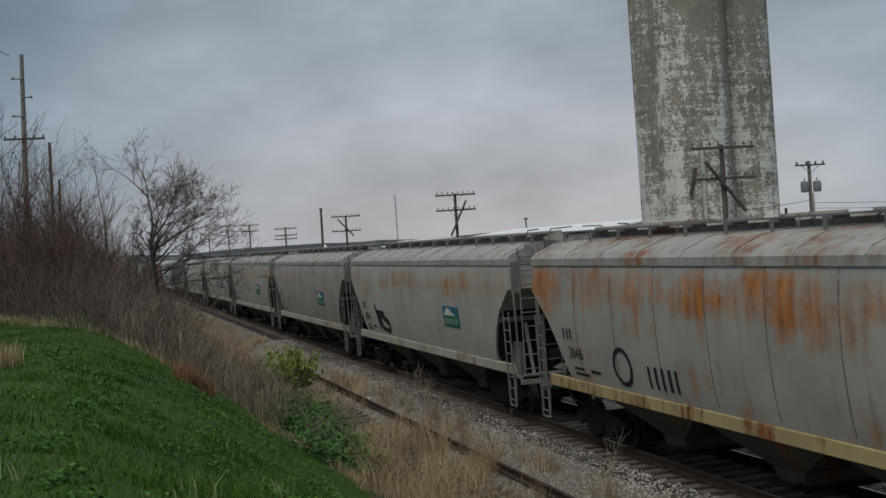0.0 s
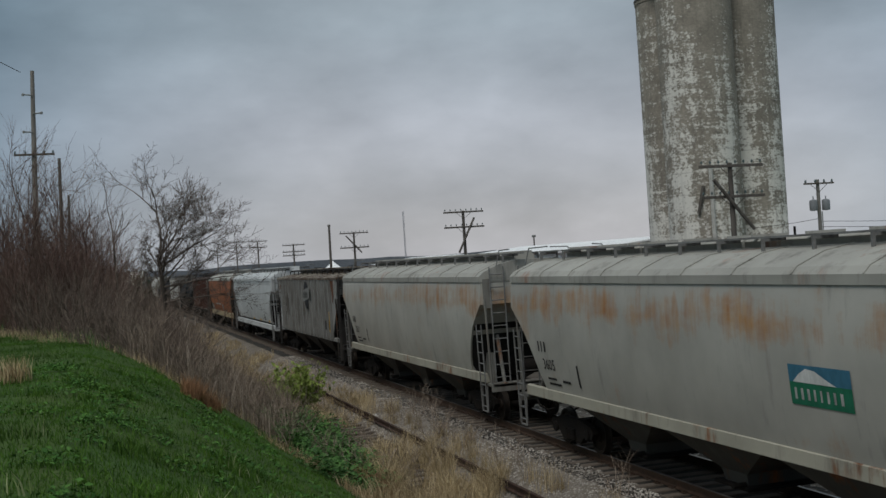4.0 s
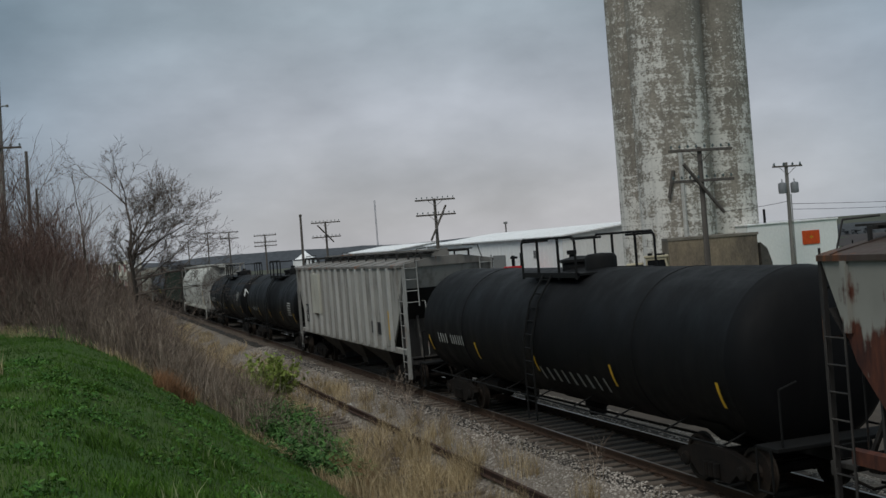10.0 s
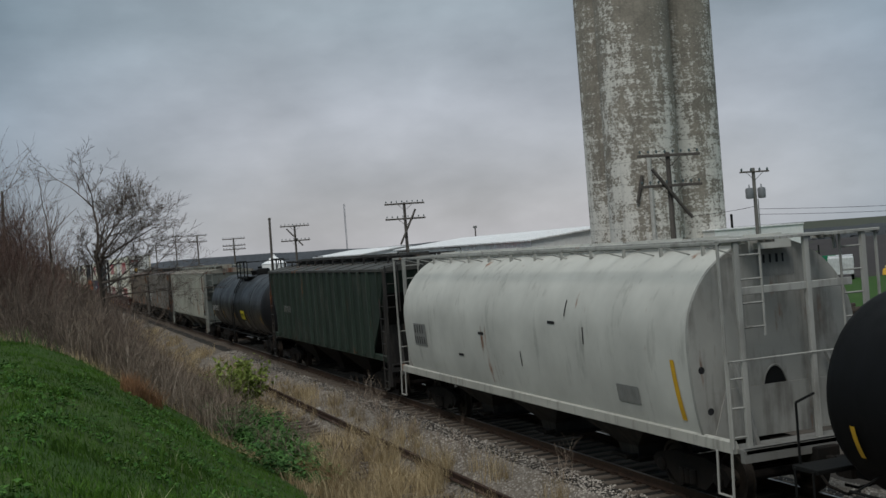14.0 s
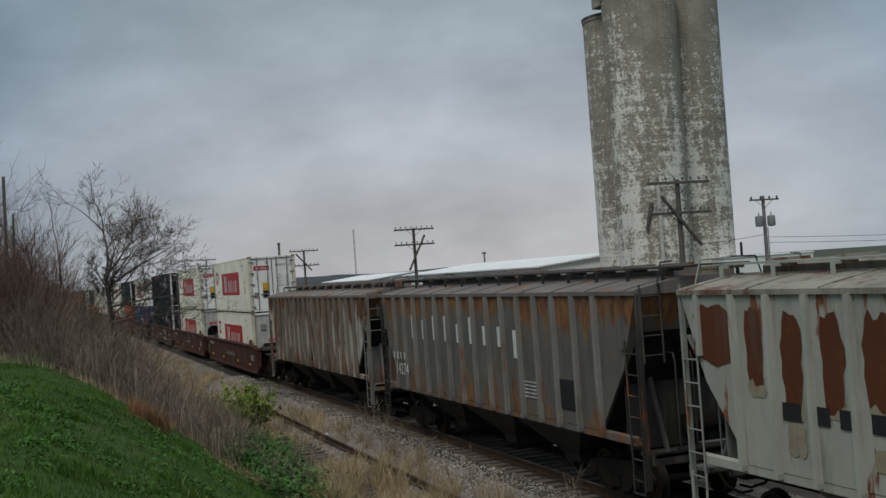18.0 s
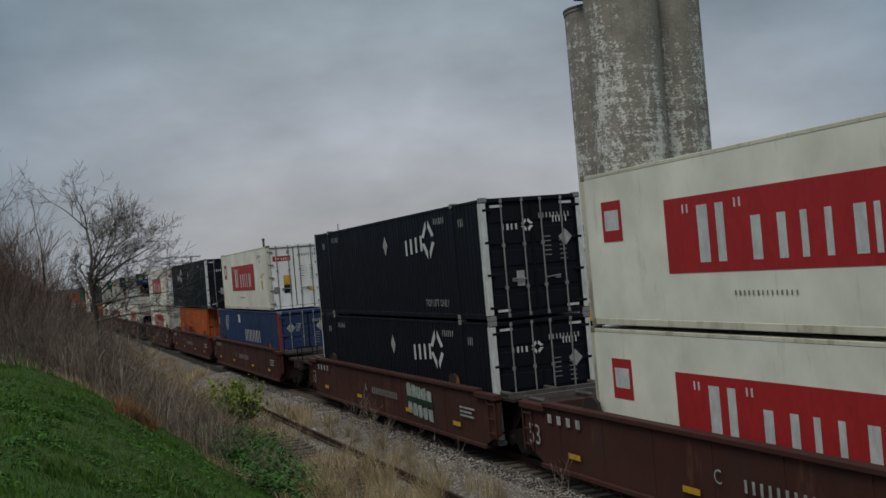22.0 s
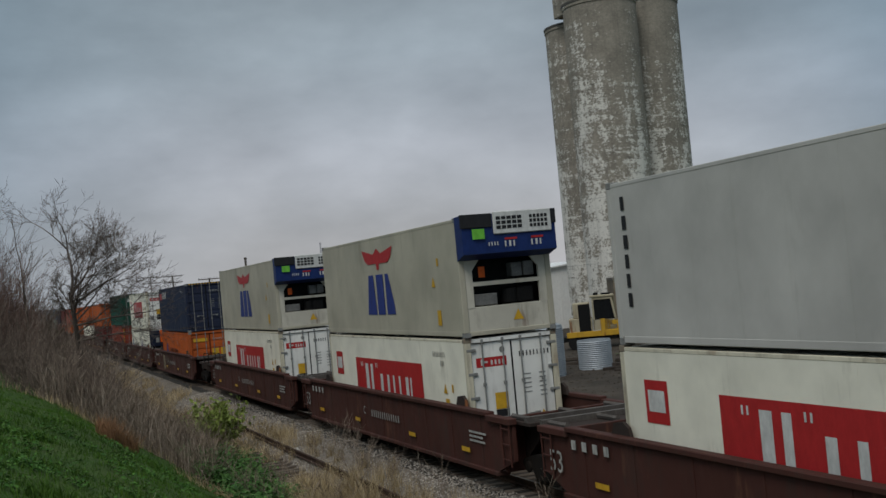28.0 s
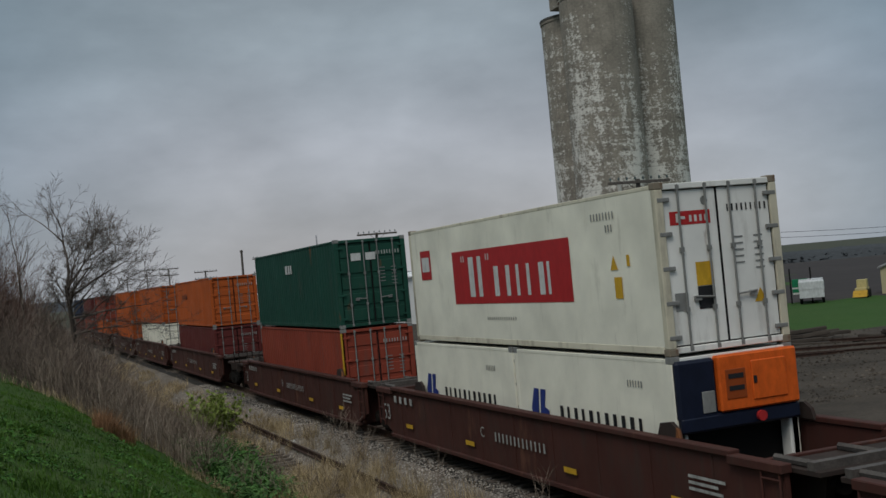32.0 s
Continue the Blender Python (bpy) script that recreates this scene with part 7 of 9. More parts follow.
M_FIELD = stuff_mat("ploughed_field", (0.036, 0.030, 0.030), (0.05, 0.042, 0.04), 0.03, 1.5, 0.95, 0.5, 0.05, stretch=(1, 0.1, 1))
M_FARLAND = stuff_mat("far_pale_land", (0.07, 0.071, 0.053), (0.055, 0.062, 0.041), 0.01, 0.3, 0.95, 0.3)


def spread(pairs):
    """Grid lines: (to, step) runs joined into one rising list."""
    out = [pairs[0]]
    for to, step in pairs[1:]:
        n = max(1, round((to - out[-1]) / step))
        a = out[-1]
        out += [a + (to - a) * (i + 1) / n for i in range(n)]
    return out


def ground():
    gx = spread([-2500, (-400, 300), (-60, 40), (-24, 4), (-14, 1.2), (-1.6, 0.25), (1.6, 0.8), (4, 0.4), (28, 2), (60, 4), (220, 20), (2500, 240)])
    gy = spread([-2500, (-300, 300), (-40, 26), (4, 4), (60, 0.5), (110, 2), (200, 6), (500, 40), (3200, 300)])
    vs = [(x, y, ground_z(x, y)) for y in gy for x in gx]
    nx = len(gx)
    me = bpy.data.meshes.new("ground")
    fs, mi = [], []
    for j in range(len(gy) - 1):
        for i in range(nx - 1):
            k = j * nx + i
            fs.append((k, k + 1, k + 1 + nx, k + nx))
            x, y = (gx[i] + gx[i + 1]) / 2, (gy[j] + gy[j + 1]) / 2
            w = noise.noise((x * 0.3, y * 0.25, 2)) * 0.7
            if x < (-6.7 if y < 27 else -7.3) + w:
                m = 0 if abs(y) < 300 else 7
            elif x < -4.5 + w * 0.5:
                m = 1
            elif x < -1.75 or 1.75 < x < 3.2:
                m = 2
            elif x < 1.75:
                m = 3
            else:
                d = math.hypot(x - EYE[0], y)
                a = math.degrees(math.atan2(x - EYE[0], y))
                m = 4
                if d > 68 and (a > 31 or y < 60):
                    m = 5
                if d > 100 and (a > 36 or y < 70):
                    m = 6
                if d > 330 or x > 400:
                    m = 7
            mi.append(m)
    me.from_pydata(vs, [], fs)
    for m in (M_GRASSY, M_DRYSOIL, M_BALLAST, M_TRACKBED, M_LOT, M_LAWN, M_FIELD, M_FARLAND):
        me.materials.append(m)
    me.polygons.foreach_set("material_index", mi)
    me.shade_smooth()
    return tagged(new("ground", me), "grass bank, ballast bed and gravel lot in one sheet", "ground", kind="structure")


ground()

# ---- railway track ----
M_RAIL = stuff_mat("brown_rail_steel", (0.09, 0.055, 0.038), (0.06, 0.04, 0.03), 5, 40, 0.6, metal=0.3)
M_RAILTOP = stuff_mat("polished_rail_head", (0.30, 0.29, 0.28), (0.22, 0.21, 0.20), 2, 20, 0.35, metal=0.9)
M_OLDRAIL = stuff_mat("rusty_disused_rail", (0.06, 0.034, 0.025), (0.036, 0.022, 0.018), 4, 30, 0.85)
M_TIE = stuff_mat("weathered_timber_sleeper", (0.085, 0.066, 0.052), (0.14, 0.115, 0.095), 3, 30, 0.9, 0.7, 0.01, stretch=(0.2, 3, 3))
RAILPROF = [(-0.07, -0.165), (0.07, -0.165), (0.065, -0.148), (0.012, -0.13), (0.012, -0.045), (0.036, -0.035), (0.036, -0.006), (0.03, 0.0), (-0.03, 0.0), (-0.036, -0.006), (-0.036, -0.035), (-0.012, -0.045), (-0.012, -0.13), (-0.065, -0.148)]


def rail(name, x, z, mat, y0, y1, parent, step=12.0):
    g = Geo()
    y = y0
    while y < y1:
        g.prism([(x + p[0], z + p[1]) for p in RAILPROF], "y", y, min(y1, y + step) - 0.006)
        y += step
    r = part(name, g, mat, parent)
    return r


track = thing("main_track", "main railway track of worn rails on timber sleepers", "railway track", kind="structure")
for s in (-1, 1):
    rl = rail("rail", s * 0.7535, 0.0, M_RAIL, -640, 820, track)
    part("rail_head", Geo().box(s * 0.7535 - 0.026, s * 0.7535 + 0.026, -640, 820, 0.0, 0.003), M_RAILTOP, rl)
rng = random.Random(5)
TIES = [Geo().box(-1.3 - a, 1.3 + b, -0.115, 0.115, -0.34, -0.165, 0.012).mesh("sleeper", M_TIE) for a, b in ((0, 0), (0.05, 0.02), (0.02, 0.07), (0.1, 0.03))]
PLATE = Geo()
for s in (-1, 1):
    PLATE.box(s * 0.7535 - 0.18, s * 0.7535 + 0.18, -0.09, 0.09, -0.166, -0.150)
    for dx in (-0.1, 0.1):
        for dy in (-0.05, 0.05):
            PLATE.box(s * 0.7535 + dx - 0.02, s * 0.7535 + dx + 0.02, dy - 0.02, dy + 0.02, -0.150, -0.125)
PLATE = PLATE.mesh("tie_plates", M_RAIL)
for i in range(250):
    y = 8 + i * 0.533
    t = part("sleeper", TIES[rng.randrange(4)], parent=track, at=(rng.uniform(-0.05, 0.05), y, rng.uniform(-0.012, 0.008)))
    t.rotation_euler = (0, 0, rng.uniform(-0.02, 0.02))
    if i < 90:
        part("tie_plate", PLATE, parent=t)
rest = Geo()
for y0, y1 in ((-640, 8), (8 + 250 * 0.533, 820)):
    y = y0
    while y < y1:
        rest.box(-1.32, 1.32, y - 0.115, y + 0.115, -0.34, -0.168)
        y += 0.533
tagged(part("far_sleepers", rest, M_TIE, track), kind="stuff")

# a disused siding, half buried at the foot of the ballast
siding = thing("disused_track", "half-buried rusty rails of a disused siding in dry weeds", "railway track", kind="structure")
for x in (-3.15,):
    rail("rail", x, -0.27, M_OLDRAIL, 4, 46, siding, 11.9)
for i in range(56):
    y = 6 + i * 0.6
    t = part("sleeper", TIES[rng.randrange(4)], parent=siding, at=(-3.9 + rng.uniform(-0.08, 0.08), y, -0.45 + rng.uniform(-0.03, 0.02)))
    t.rotation_euler = (0, 0, rng.uniform(-0.05, 0.05))

# loose stones of the ballast
def stones(name, n, x0, x1, y0, y1, size, mat, seed, label="loose crushed grey stones beside the sleepers"):
    r = random.Random(seed)
    vs, fs = [], []
    base = [(1, 0, 0), (0, 1, 0), (-1, 0, 0), (0, -1, 0), (0, 0, 1), (0.6, 0.6, 0.5)]
    tri = [(0, 5, 4), (5, 1, 4), (1, 2, 4), (2, 3, 4), (3, 0, 4), (0, 1, 5)]
    for _ in range(n):
        y = y0 + (y1 - y0) * r.random() ** 1.5
        x = r.uniform(x0, x1)
        s = size * r.uniform(0.55, 1.5)
        z = ground_z(x, y) - 0.2 * s
        a = r.uniform(0, 6.28)
        c, d = math.cos(a), math.sin(a)
        k = len(vs)
        for p in base:
            q = [p[i] * s * r.uniform(0.6, 1.1) for i in range(3)]
            vs.append((x + q[0] * c - q[1] * d, y + q[0] * d + q[1] * c, z + q[2] * 0.8))
        fs += [tuple(k + i for i in f) for f in tri]
    me = bpy.data.meshes.new(name)
    me.from_pydata(vs, [], fs)
    me.materials.append(mat)
    return tagged(new(name, me), label, "gravel", kind="stuff")


M_STONE = leaf_mat("crushed_stone", (0.12, 0.10, 0.085), (0.27, 0.24, 0.21), (0.44, 0.405, 0.36), 0.9)
stones("ballast_stones", 26000, -3.5, -1.2, 12, 62, 0.034, M_STONE, 3)
stones("ballast_stones", 5000, -4.6, -3.3, 14, 50, 0.03, M_STONE, 4)
stones("ballast_stones", 4000, 1.25, 3.3, 14, 60, 0.034, M_STONE, 5)
stones("yard_rubble", 9000, 8.0, 32.0, 30, 64, 0.07, leaf_mat("muddy_rubble", (0.03, 0.024, 0.019), (0.06, 0.048, 0.038), (0.13, 0.11, 0.09), 0.95), 6, "muddy stones and rubble strewn over the yard")
rk = Geo().add([(-0.14, -0.1, 0), (0.16, -0.08, 0), (0.13, 0.11, 0), (-0.12, 0.1, 0), (-0.08, -0.06, 0.12), (0.09, -0.04, 0.14), (0.07, 0.06, 0.11), (-0.06, 0.05, 0.10)], [(0, 1, 5, 4), (1, 2, 6, 5), (2, 3, 7, 6), (3, 0, 4, 7), (4, 5, 6, 7), (3, 2, 1, 0)])
tagged(part("white_rock", rk, stuff_mat("white_rock", (0.6, 0.58, 0.55), (0.45, 0.43, 0.40), 6, 30, 0.9), at=(-3.0, 36.4, ground_z(-3.0, 36.4) - 0.01)), "single white rock on the ballast", "rock")

# ---- line of telegraph poles ----
M_POLE = stuff_mat("grey_weathered_pole", (0.085, 0.075, 0.066), (0.14, 0.125, 0.11), 2, 30, 0.9, 0.5, stretch=(3, 3, 0.2))
M_GLASSY = flat_mat("insulator_glass", (0.10, 0.13, 0.13), 0.25)


def telegraph_pole(x, y, top, arms, brace=None, lean=0.0, pins=8, label="weathered telegraph pole with crossarms and small insulators", cat="telegraph pole"):
    p = thing("telegraph_pole", label, cat, (x, y, 0), "telegraph poles beside the track")
    base = ground_z(x, y) - 0.3
    part("pole", Geo().rod((0, 0, base), (lean, 0, top), 0.15, 10, 0.10), M_POLE, p, smooth=True)
    for z, w in arms:
        a = part("crossarm", Geo().box(-w / 2, w / 2, -0.16, -0.06, z - 0.06, z + 0.06, 0.008), M_POLE, p)
        for i in range(pins):
            u = -w / 2 + 0.12 + (w - 0.24) * i / (pins - 1)
            part("insulator", Geo().rod((u, -0.11, z + 0.05), (u, -0.11, z + 0.14), 0.012, 5).lathe([(0.045, z + 0.12), (0.05, z + 0.17), (0.035, z + 0.22), (0.012, z + 0.24)], "z", (u, -0.11, 0), 8), M_GLASSY, a)
        br = Geo()
        for s in (-1, 1):
            br.rod((s * 0.55, -0.13, z - 0.05), (0, -0.13, z - 0.5), 0.016, 5)
        part("arm_brace", br, M_POLE, a)
    if brace:
        part("broken_crossarm", Geo().rod(*brace, 0.075, 6), M_POLE, p, "broken crossarm hanging at a slant")
    return p


telegraph_pole(14.57, 42.7, 7.85, [(7.72, 3.05), (6.42, 3.05)], ((-0.95, -0.24, 7.15), (0.85, -0.24, 5.0)))
telegraph_pole(14.57, 79.3, 7.95, [(7.85, 3.05), (6.75, 3.05)], ((-0.55, -0.24, 4.9), (0.75, -0.24, 7.4)))
telegraph_pole(14.57, 116.0, 7.85, [(7.75, 3.05), (6.25, 3.05)], ((-0.9, -0.24, 7.5), (0.7, -0.24, 5.7)))
telegraph_pole(14.57, 153.5, 7.75, [(7.6, 3.05), (6.7, 3.05), (6.2, 3.05)])
telegraph_pole(14.57, 188.0, 9.3, [(9.2, 3.05), (8.2, 3.05)])
telegraph_pole(14.57, 217.0, 10.1, [(10.0, 3.05), (8.9, 3.05)])
telegraph_pole(14.57, 252.0, 9.3, [(9.2, 3.05), (8.2, 3.05)])
sp = thing("timber_post", "bare grey timber post standing alone", "post", (18.8, 150.0, 0))
part("post", Geo().rod((0, 0, -0.9), (0.1, 0, 9.75), 0.2, 10, 0.15), M_POLE, sp, smooth=True)
part("post_cap", Geo().lathe([(0.2, 9.7), (0.21, 9.9), (0.1, 9.98)], "z", (0.1, 0, 0), 10), M_POLE, sp)
sp = thing("stub_post", "thin pole top behind the shed roof", "post", (46.0, 145.0, 0))
part("post", Geo().rod((0, 0, -0.9), (0, 0, 6.6), 0.1, 8), M_POLE, sp)
part("lamp_head", Geo().box(-0.25, 0.25, -0.15, 0.15, 6.6, 6.9, 0.04), M_GREY, sp)
tw = thing("radio_mast", "thin lattice radio mast far off in the haze", "mast", (244.0, 943.0, 0))
M_HAZE = flat_mat("distant_grey_steel", (0.34, 0.35, 0.38), 0.8)
g = Geo()
for a, b in ((0.6, 0), (-0.3, 0.5), (-0.3, -0.5)):
    g.rod((a, b, -5), (a, b, 46), 0.16, 5)
for i in range(16):
    g.rod((0.6, 0, -2 + i * 3), (-0.3, 0.5, 1 + i * 3), 0.1, 4).rod((-0.3, 0.5, -2 + i * 3), (-0.3, -0.5, 1 + i * 3), 0.1, 4)
part("lattice", g, M_HAZE, tw)

# transformer pole by the shed
tp = thing("transformer_pole", "grey utility pole with crossarm and two transformers", "utility pole", (38.6, 70.6, 0))
part("pole", Geo().rod((0, 0, -1), (0, 0, 8.5), 0.17, 10, 0.12), stuff_mat("pale_pole", (0.22, 0.21, 0.19), (0.16, 0.15, 0.14), 2, 20, 0.9, stretch=(3, 3, 0.2)), tp, smooth=True)
arm = part("crossarm", Geo().box(-1.25, 1.25, -0.2, -0.1, 8.15, 8.27, 0.01), M_POLE, tp)
for u in (-1.1, -0.3, 0.45, 1.1):
    part("insulator", Geo().lathe([(0.03, 8.25), (0.08, 8.32), (0.07, 8.42), (0.02, 8.5)], "z", (u, -0.15, 0), 8), M_GLASSY, arm)
part("arm_brace", Geo().rod((-0.7, -0.15, 8.15), (0, -0.15, 7.6), 0.02, 5).rod((0.7, -0.15, 8.15), (0, -0.15, 7.6), 0.02, 5), M_POLE, arm)
for s in (-1, 1):
    part("transformer", Geo().lathe([(0.05, 6.25), (0.27, 6.28), (0.29, 6.4), (0.29, 6.95), (0.24, 7.03), (0.06, 7.08)], "z", (s * 0.52, -0.1, 0), 16).rod((s * 0.52, -0.1, 7.05), (s * 0.52, -0.1, 7.3), 0.04, 6), flat_mat("transformer_grey", (0.2, 0.21, 0.22)), tp, smooth=True)
part("conduit", Geo().rod((0.16, -0.12, -0.6), (0.16, -0.12, 6.2), 0.04, 6), M_GREY, tp)


def wire(name, p, q, sag, r=0.02, label="thin black overhead power cable"):
    g = Geo()
    pts = []
    for i in range(13):
        f = i / 12
        pts.append((p[0] + (q[0] - p[0]) * f, p[1] + (q[1] - p[1]) * f, p[2] + (q[2] - p[2]) * f - sag * 4 * f * (1 - f)))
    return tagged(part(name, g.tube(pts, r, 4), M_BLACKFIT), label, "cable")


wire("overhead_cable", (38.6, 70.6, 5.7), (35.5, 78.0, 5.4), 0.15)
wire("overhead_cable", (38.6, 70.6, 5.5), (75.0, 66.0, 5.3), 0.5)
wire("overhead_cable", (38.6, 70.6, 5.1), (75.0, 66.0, 4.9), 0.5)

# tall transmission pole and two more behind the brush
tl = thing("transmission_pole", "tall pale transmission pole with stub arms and one crossarm", "utility pole", (-14.9, 88.0, 0))
part("pole", Geo().rod((-0.55, 0, 1.0), (0.10, 0, 20.1), 0.26, 10, 0.14), stuff_mat("pale_tall_pole", (0.24, 0.22, 0.2), (0.18, 0.165, 0.15), 2, 20, 0.9, stretch=(3, 3, 0.2)), tl, smooth=True)
a = part("crossarm", Geo().box(-1.5, 1.3, -0.32, -0.2, 13.9, 14.05, 0.01), M_POLE, tl)
for u in (-1.4, -0.7, 0.6, 1.2):
    part("insulator", Geo().lathe([(0.03, 14.05), (0.07, 14.12), (0.05, 14.25)], "z", (u, -0.26, 0), 8), M_GLASSY, a)
for z, s in ((18.3, -1), (16.95, 1), (15.6, -1)):
    x = -0.15 + (z - 14) * 0.034
    part("stub_arm", Geo().rod((x, -0.2, z), (x + s * 0.62, -0.2, z + 0.05), 0.05, 6).lathe([(0.09, z - 0.05), (0.1, z + 0.08), (0.06, z + 0.14)], "z", (x + s * 0.62, -0.2, 0), 8), M_GREY, tl)
for x, y, top in ((-13.6, 97.0, 14.6), (-13.5, 125.0, 13.6)):
    p2 = thing("utility_pole", "slim dark utility pole behind bare brush", "utility pole", (x, y, 0))
    part("pole", Geo().rod((-0.2, 0, 0), (0.1, 0, top), 0.17, 8, 0.12), M_POLE, p2, smooth=True)
    part("stub_arm", Geo().rod((0, -0.1, top - 2.2), (-0.5, -0.1, top - 2.1), 0.04, 5), M_POLE, p2)
wire("overhead_cable", (-15.6, 88.0, 20.0), (-30.0, 10.0, 24.0), 2.0, 0.025)

# ---- concrete grain elevator ----
def silo_mat():
    m, nt, bs = nodes_of("peeling_whitewashed_concrete")
    co = put_node(nt, "ShaderNodeTexCoord").outputs["Object"]
    a = noise_of(nt, co, 0.40, 4, 0.55, (1, 1, 0.45), 2.0)
    b = noise_of(nt, co, 1.9, 7, 0.72, (1, 1, 0.55), 5.0)
    fine = noise_of(nt, co, 4.6, 6, 0.72, (1, 1, 1.5), 6.0)
    bands = noise_of(nt, co, 2.4, 4, 0.6, (0.10, 0.10, 1.0), 8.0)
    mask = maths(nt, "ADD", maths(nt, "ADD", maths(nt, "MULTIPLY", a, 0.20), maths(nt, "MULTIPLY", b, 0.24)), maths(nt, "ADD", maths(nt, "MULTIPLY", bands, 0.17), maths(nt, "MULTIPLY", fine, 0.29)))
    zones = noise_of(nt, co, 1.3, 3, 0.5, (1, 1, 0.03), 4.0)
    mask = maths(nt, "ADD", mask, maths(nt, "MULTIPLY", zones, 0.14))
    # less paint is left towards the weathered top
    zz = put_node(nt, "ShaderNodeSeparateXYZ")
    nt.links.new(co, zz.inputs[0])
    mask = maths(nt, "ADD", mask, ranged(nt, zz.outputs["Z"], 3.0, 25.0, 0.03, -0.05))
    white = ranged(nt, mask, 0.512, 0.548)
    tone = ranged(nt, noise_of(nt, co, 0.5, 6, 0.65, (1, 1, 1.2), 1.0), 0.35, 0.65)
    bare = mixed(nt, tone, (0.335, 0.30, 0.25), (0.235, 0.212, 0.178))
    bare = mixed(nt, 1.0, bare, ranged(nt, fine, 0.3, 0.7, 0.75, 1.2), "MULTIPLY")
    streak = ranged(nt, noise_of(nt, co, 3.2, 5, 0.6, (1, 1, 0.05), 3.0), 0.5, 0.8, 1.0, 0.7)
    col = mixed(nt, 1.0, mixed(nt, white, bare, (0.70, 0.675, 0.62)), streak, "MULTIPLY")
    spots = ranged(nt, noise_of(nt, co, 0.8, 6, 0.7, (1, 1, 2.0), 12.0), 0.62, 0.72, 0.0, 0.75)
    col = mixed(nt, spots, col, (0.10, 0.095, 0.085))
    lift = maths(nt, "GREATER_THAN", maths(nt, "FRACT", maths(nt, "MULTIPLY", zz.outputs["Z"], 0.62), 0.0), 0.965)
    col = mixed(nt, maths(nt, "MULTIPLY", lift, ranged(nt, a, 0.4, 0.6, 0.0, 0.35)), col, (0.13, 0.12, 0.105))
    finish(nt, bs, col, 0.92, 0.0, mask, 0.5, 0.04)
    return m


M_SILO = silo_mat()
M_CONC = stuff_mat("brown_stained_concrete", (0.25, 0.20, 0.14), (0.10, 0.085, 0.07), 0.4, 12, 0.92, 0.4, 0.02, stretch=(1, 1, 0.4))
el = thing("grain_elevator", "tall concrete grain elevator with peeling white paint", "grain elevator", (33.0, 76.0, 0))
BINS = [(-0.30, 0.18, 2.78, 24.6), (4.77, 2.42, 2.88, 25.2), (1.47, 6.67, 2.85, 24.3), (5.9, 8.4, 2.8, 24.6)]
for bx, by, r, top in BINS:
    b = part("bin", Geo().lathe([(r, -1.0), (r, top - 0.35), (r + 0.06, top - 0.33), (r + 0.06, top), (r - 0.2, top + 0.05), (0.05, top + 0.3)], "z", (bx, by, 0), 56), M_SILO, el, smooth=True)
    part("roof_edge", Geo().lathe([(r + 0.03, top - 0.12), (r + 0.1, top - 0.1), (r + 0.1, top + 0.06), (r - 0.1, top + 0.08)], "z", (bx, by, 0), 56), stuff_mat("dark_roof_edge", (0.08, 0.075, 0.07), (0.12, 0.11, 0.1)), b)
hh = part("head_house", Geo().box(-1.6, 4.2, 0.6, 5.2, 24.6, 30.0, 0.05), M_SILO, el)
part("window", Geo().box(-1.2, -0.4, 0.55, 0.62, 25.1, 26.6), M_BLACKFIT, hh)
base = part("base_block", Geo().prism([(-5.15, -6.6), (0.15, -9.25), (0.95, -4.2), (-3.2, -2.2)], "z", 0.3, 3.55), M_CONC, el, "stained brown concrete base block")
part("foundation", Geo().prism([(-4.6, -6.55), (-0.2, -8.75), (0.8, -4.2), (-3.2, -2.2)], "z", -1.0, 0.31), stuff_mat("pale_foundation", (0.27, 0.25, 0.22), (0.2, 0.185, 0.165), 1, 14, 0.92), base)
part("base_coping", Geo().prism([(-5.22, -6.62), (0.2, -9.35), (1.0, -4.2), (-3.2, -2.2)], "z", 3.55, 3.72), stuff_mat("coping", (0.13, 0.115, 0.095), (0.2, 0.18, 0.15), 1, 14), base)
part("chute", Geo().prism([(0.42, 3.0), (0.9, 2.6), (1.25, 1.6), (1.25, -0.9), (0.45, -0.9)], "y", -9.2, -7.6), stuff_mat("dark_chute", (0.06, 0.055, 0.05), (0.09, 0.08, 0.07)), el)
part("downspout", Geo().rod((-1.34, -2.6, 3.6), (-1.34, -2.6, 9.9), 0.16, 8), stuff_mat("pale_spout", (0.5, 0.49, 0.46), (0.4, 0.39, 0.36)), el)
part("loose_spout", Geo().rod((-2.2, -2.05, 6.6), (-1.85, -2.35, 8.6), 0.13, 8), M_POLE, el, "dark slanting spout fixed to the wall")

# ---- sheds ----
M_SHEDWALL = flat_mat("white_ribbed_shed_wall", (0.84, 0.84, 0.82), 0.6, worn=0.04)
M_SHEDROOF = stuff_mat("bright_metal_roof", (0.88, 0.88, 0.88), (0.80, 0.80, 0.80), 0.2, 5, 0.45, 0.1)


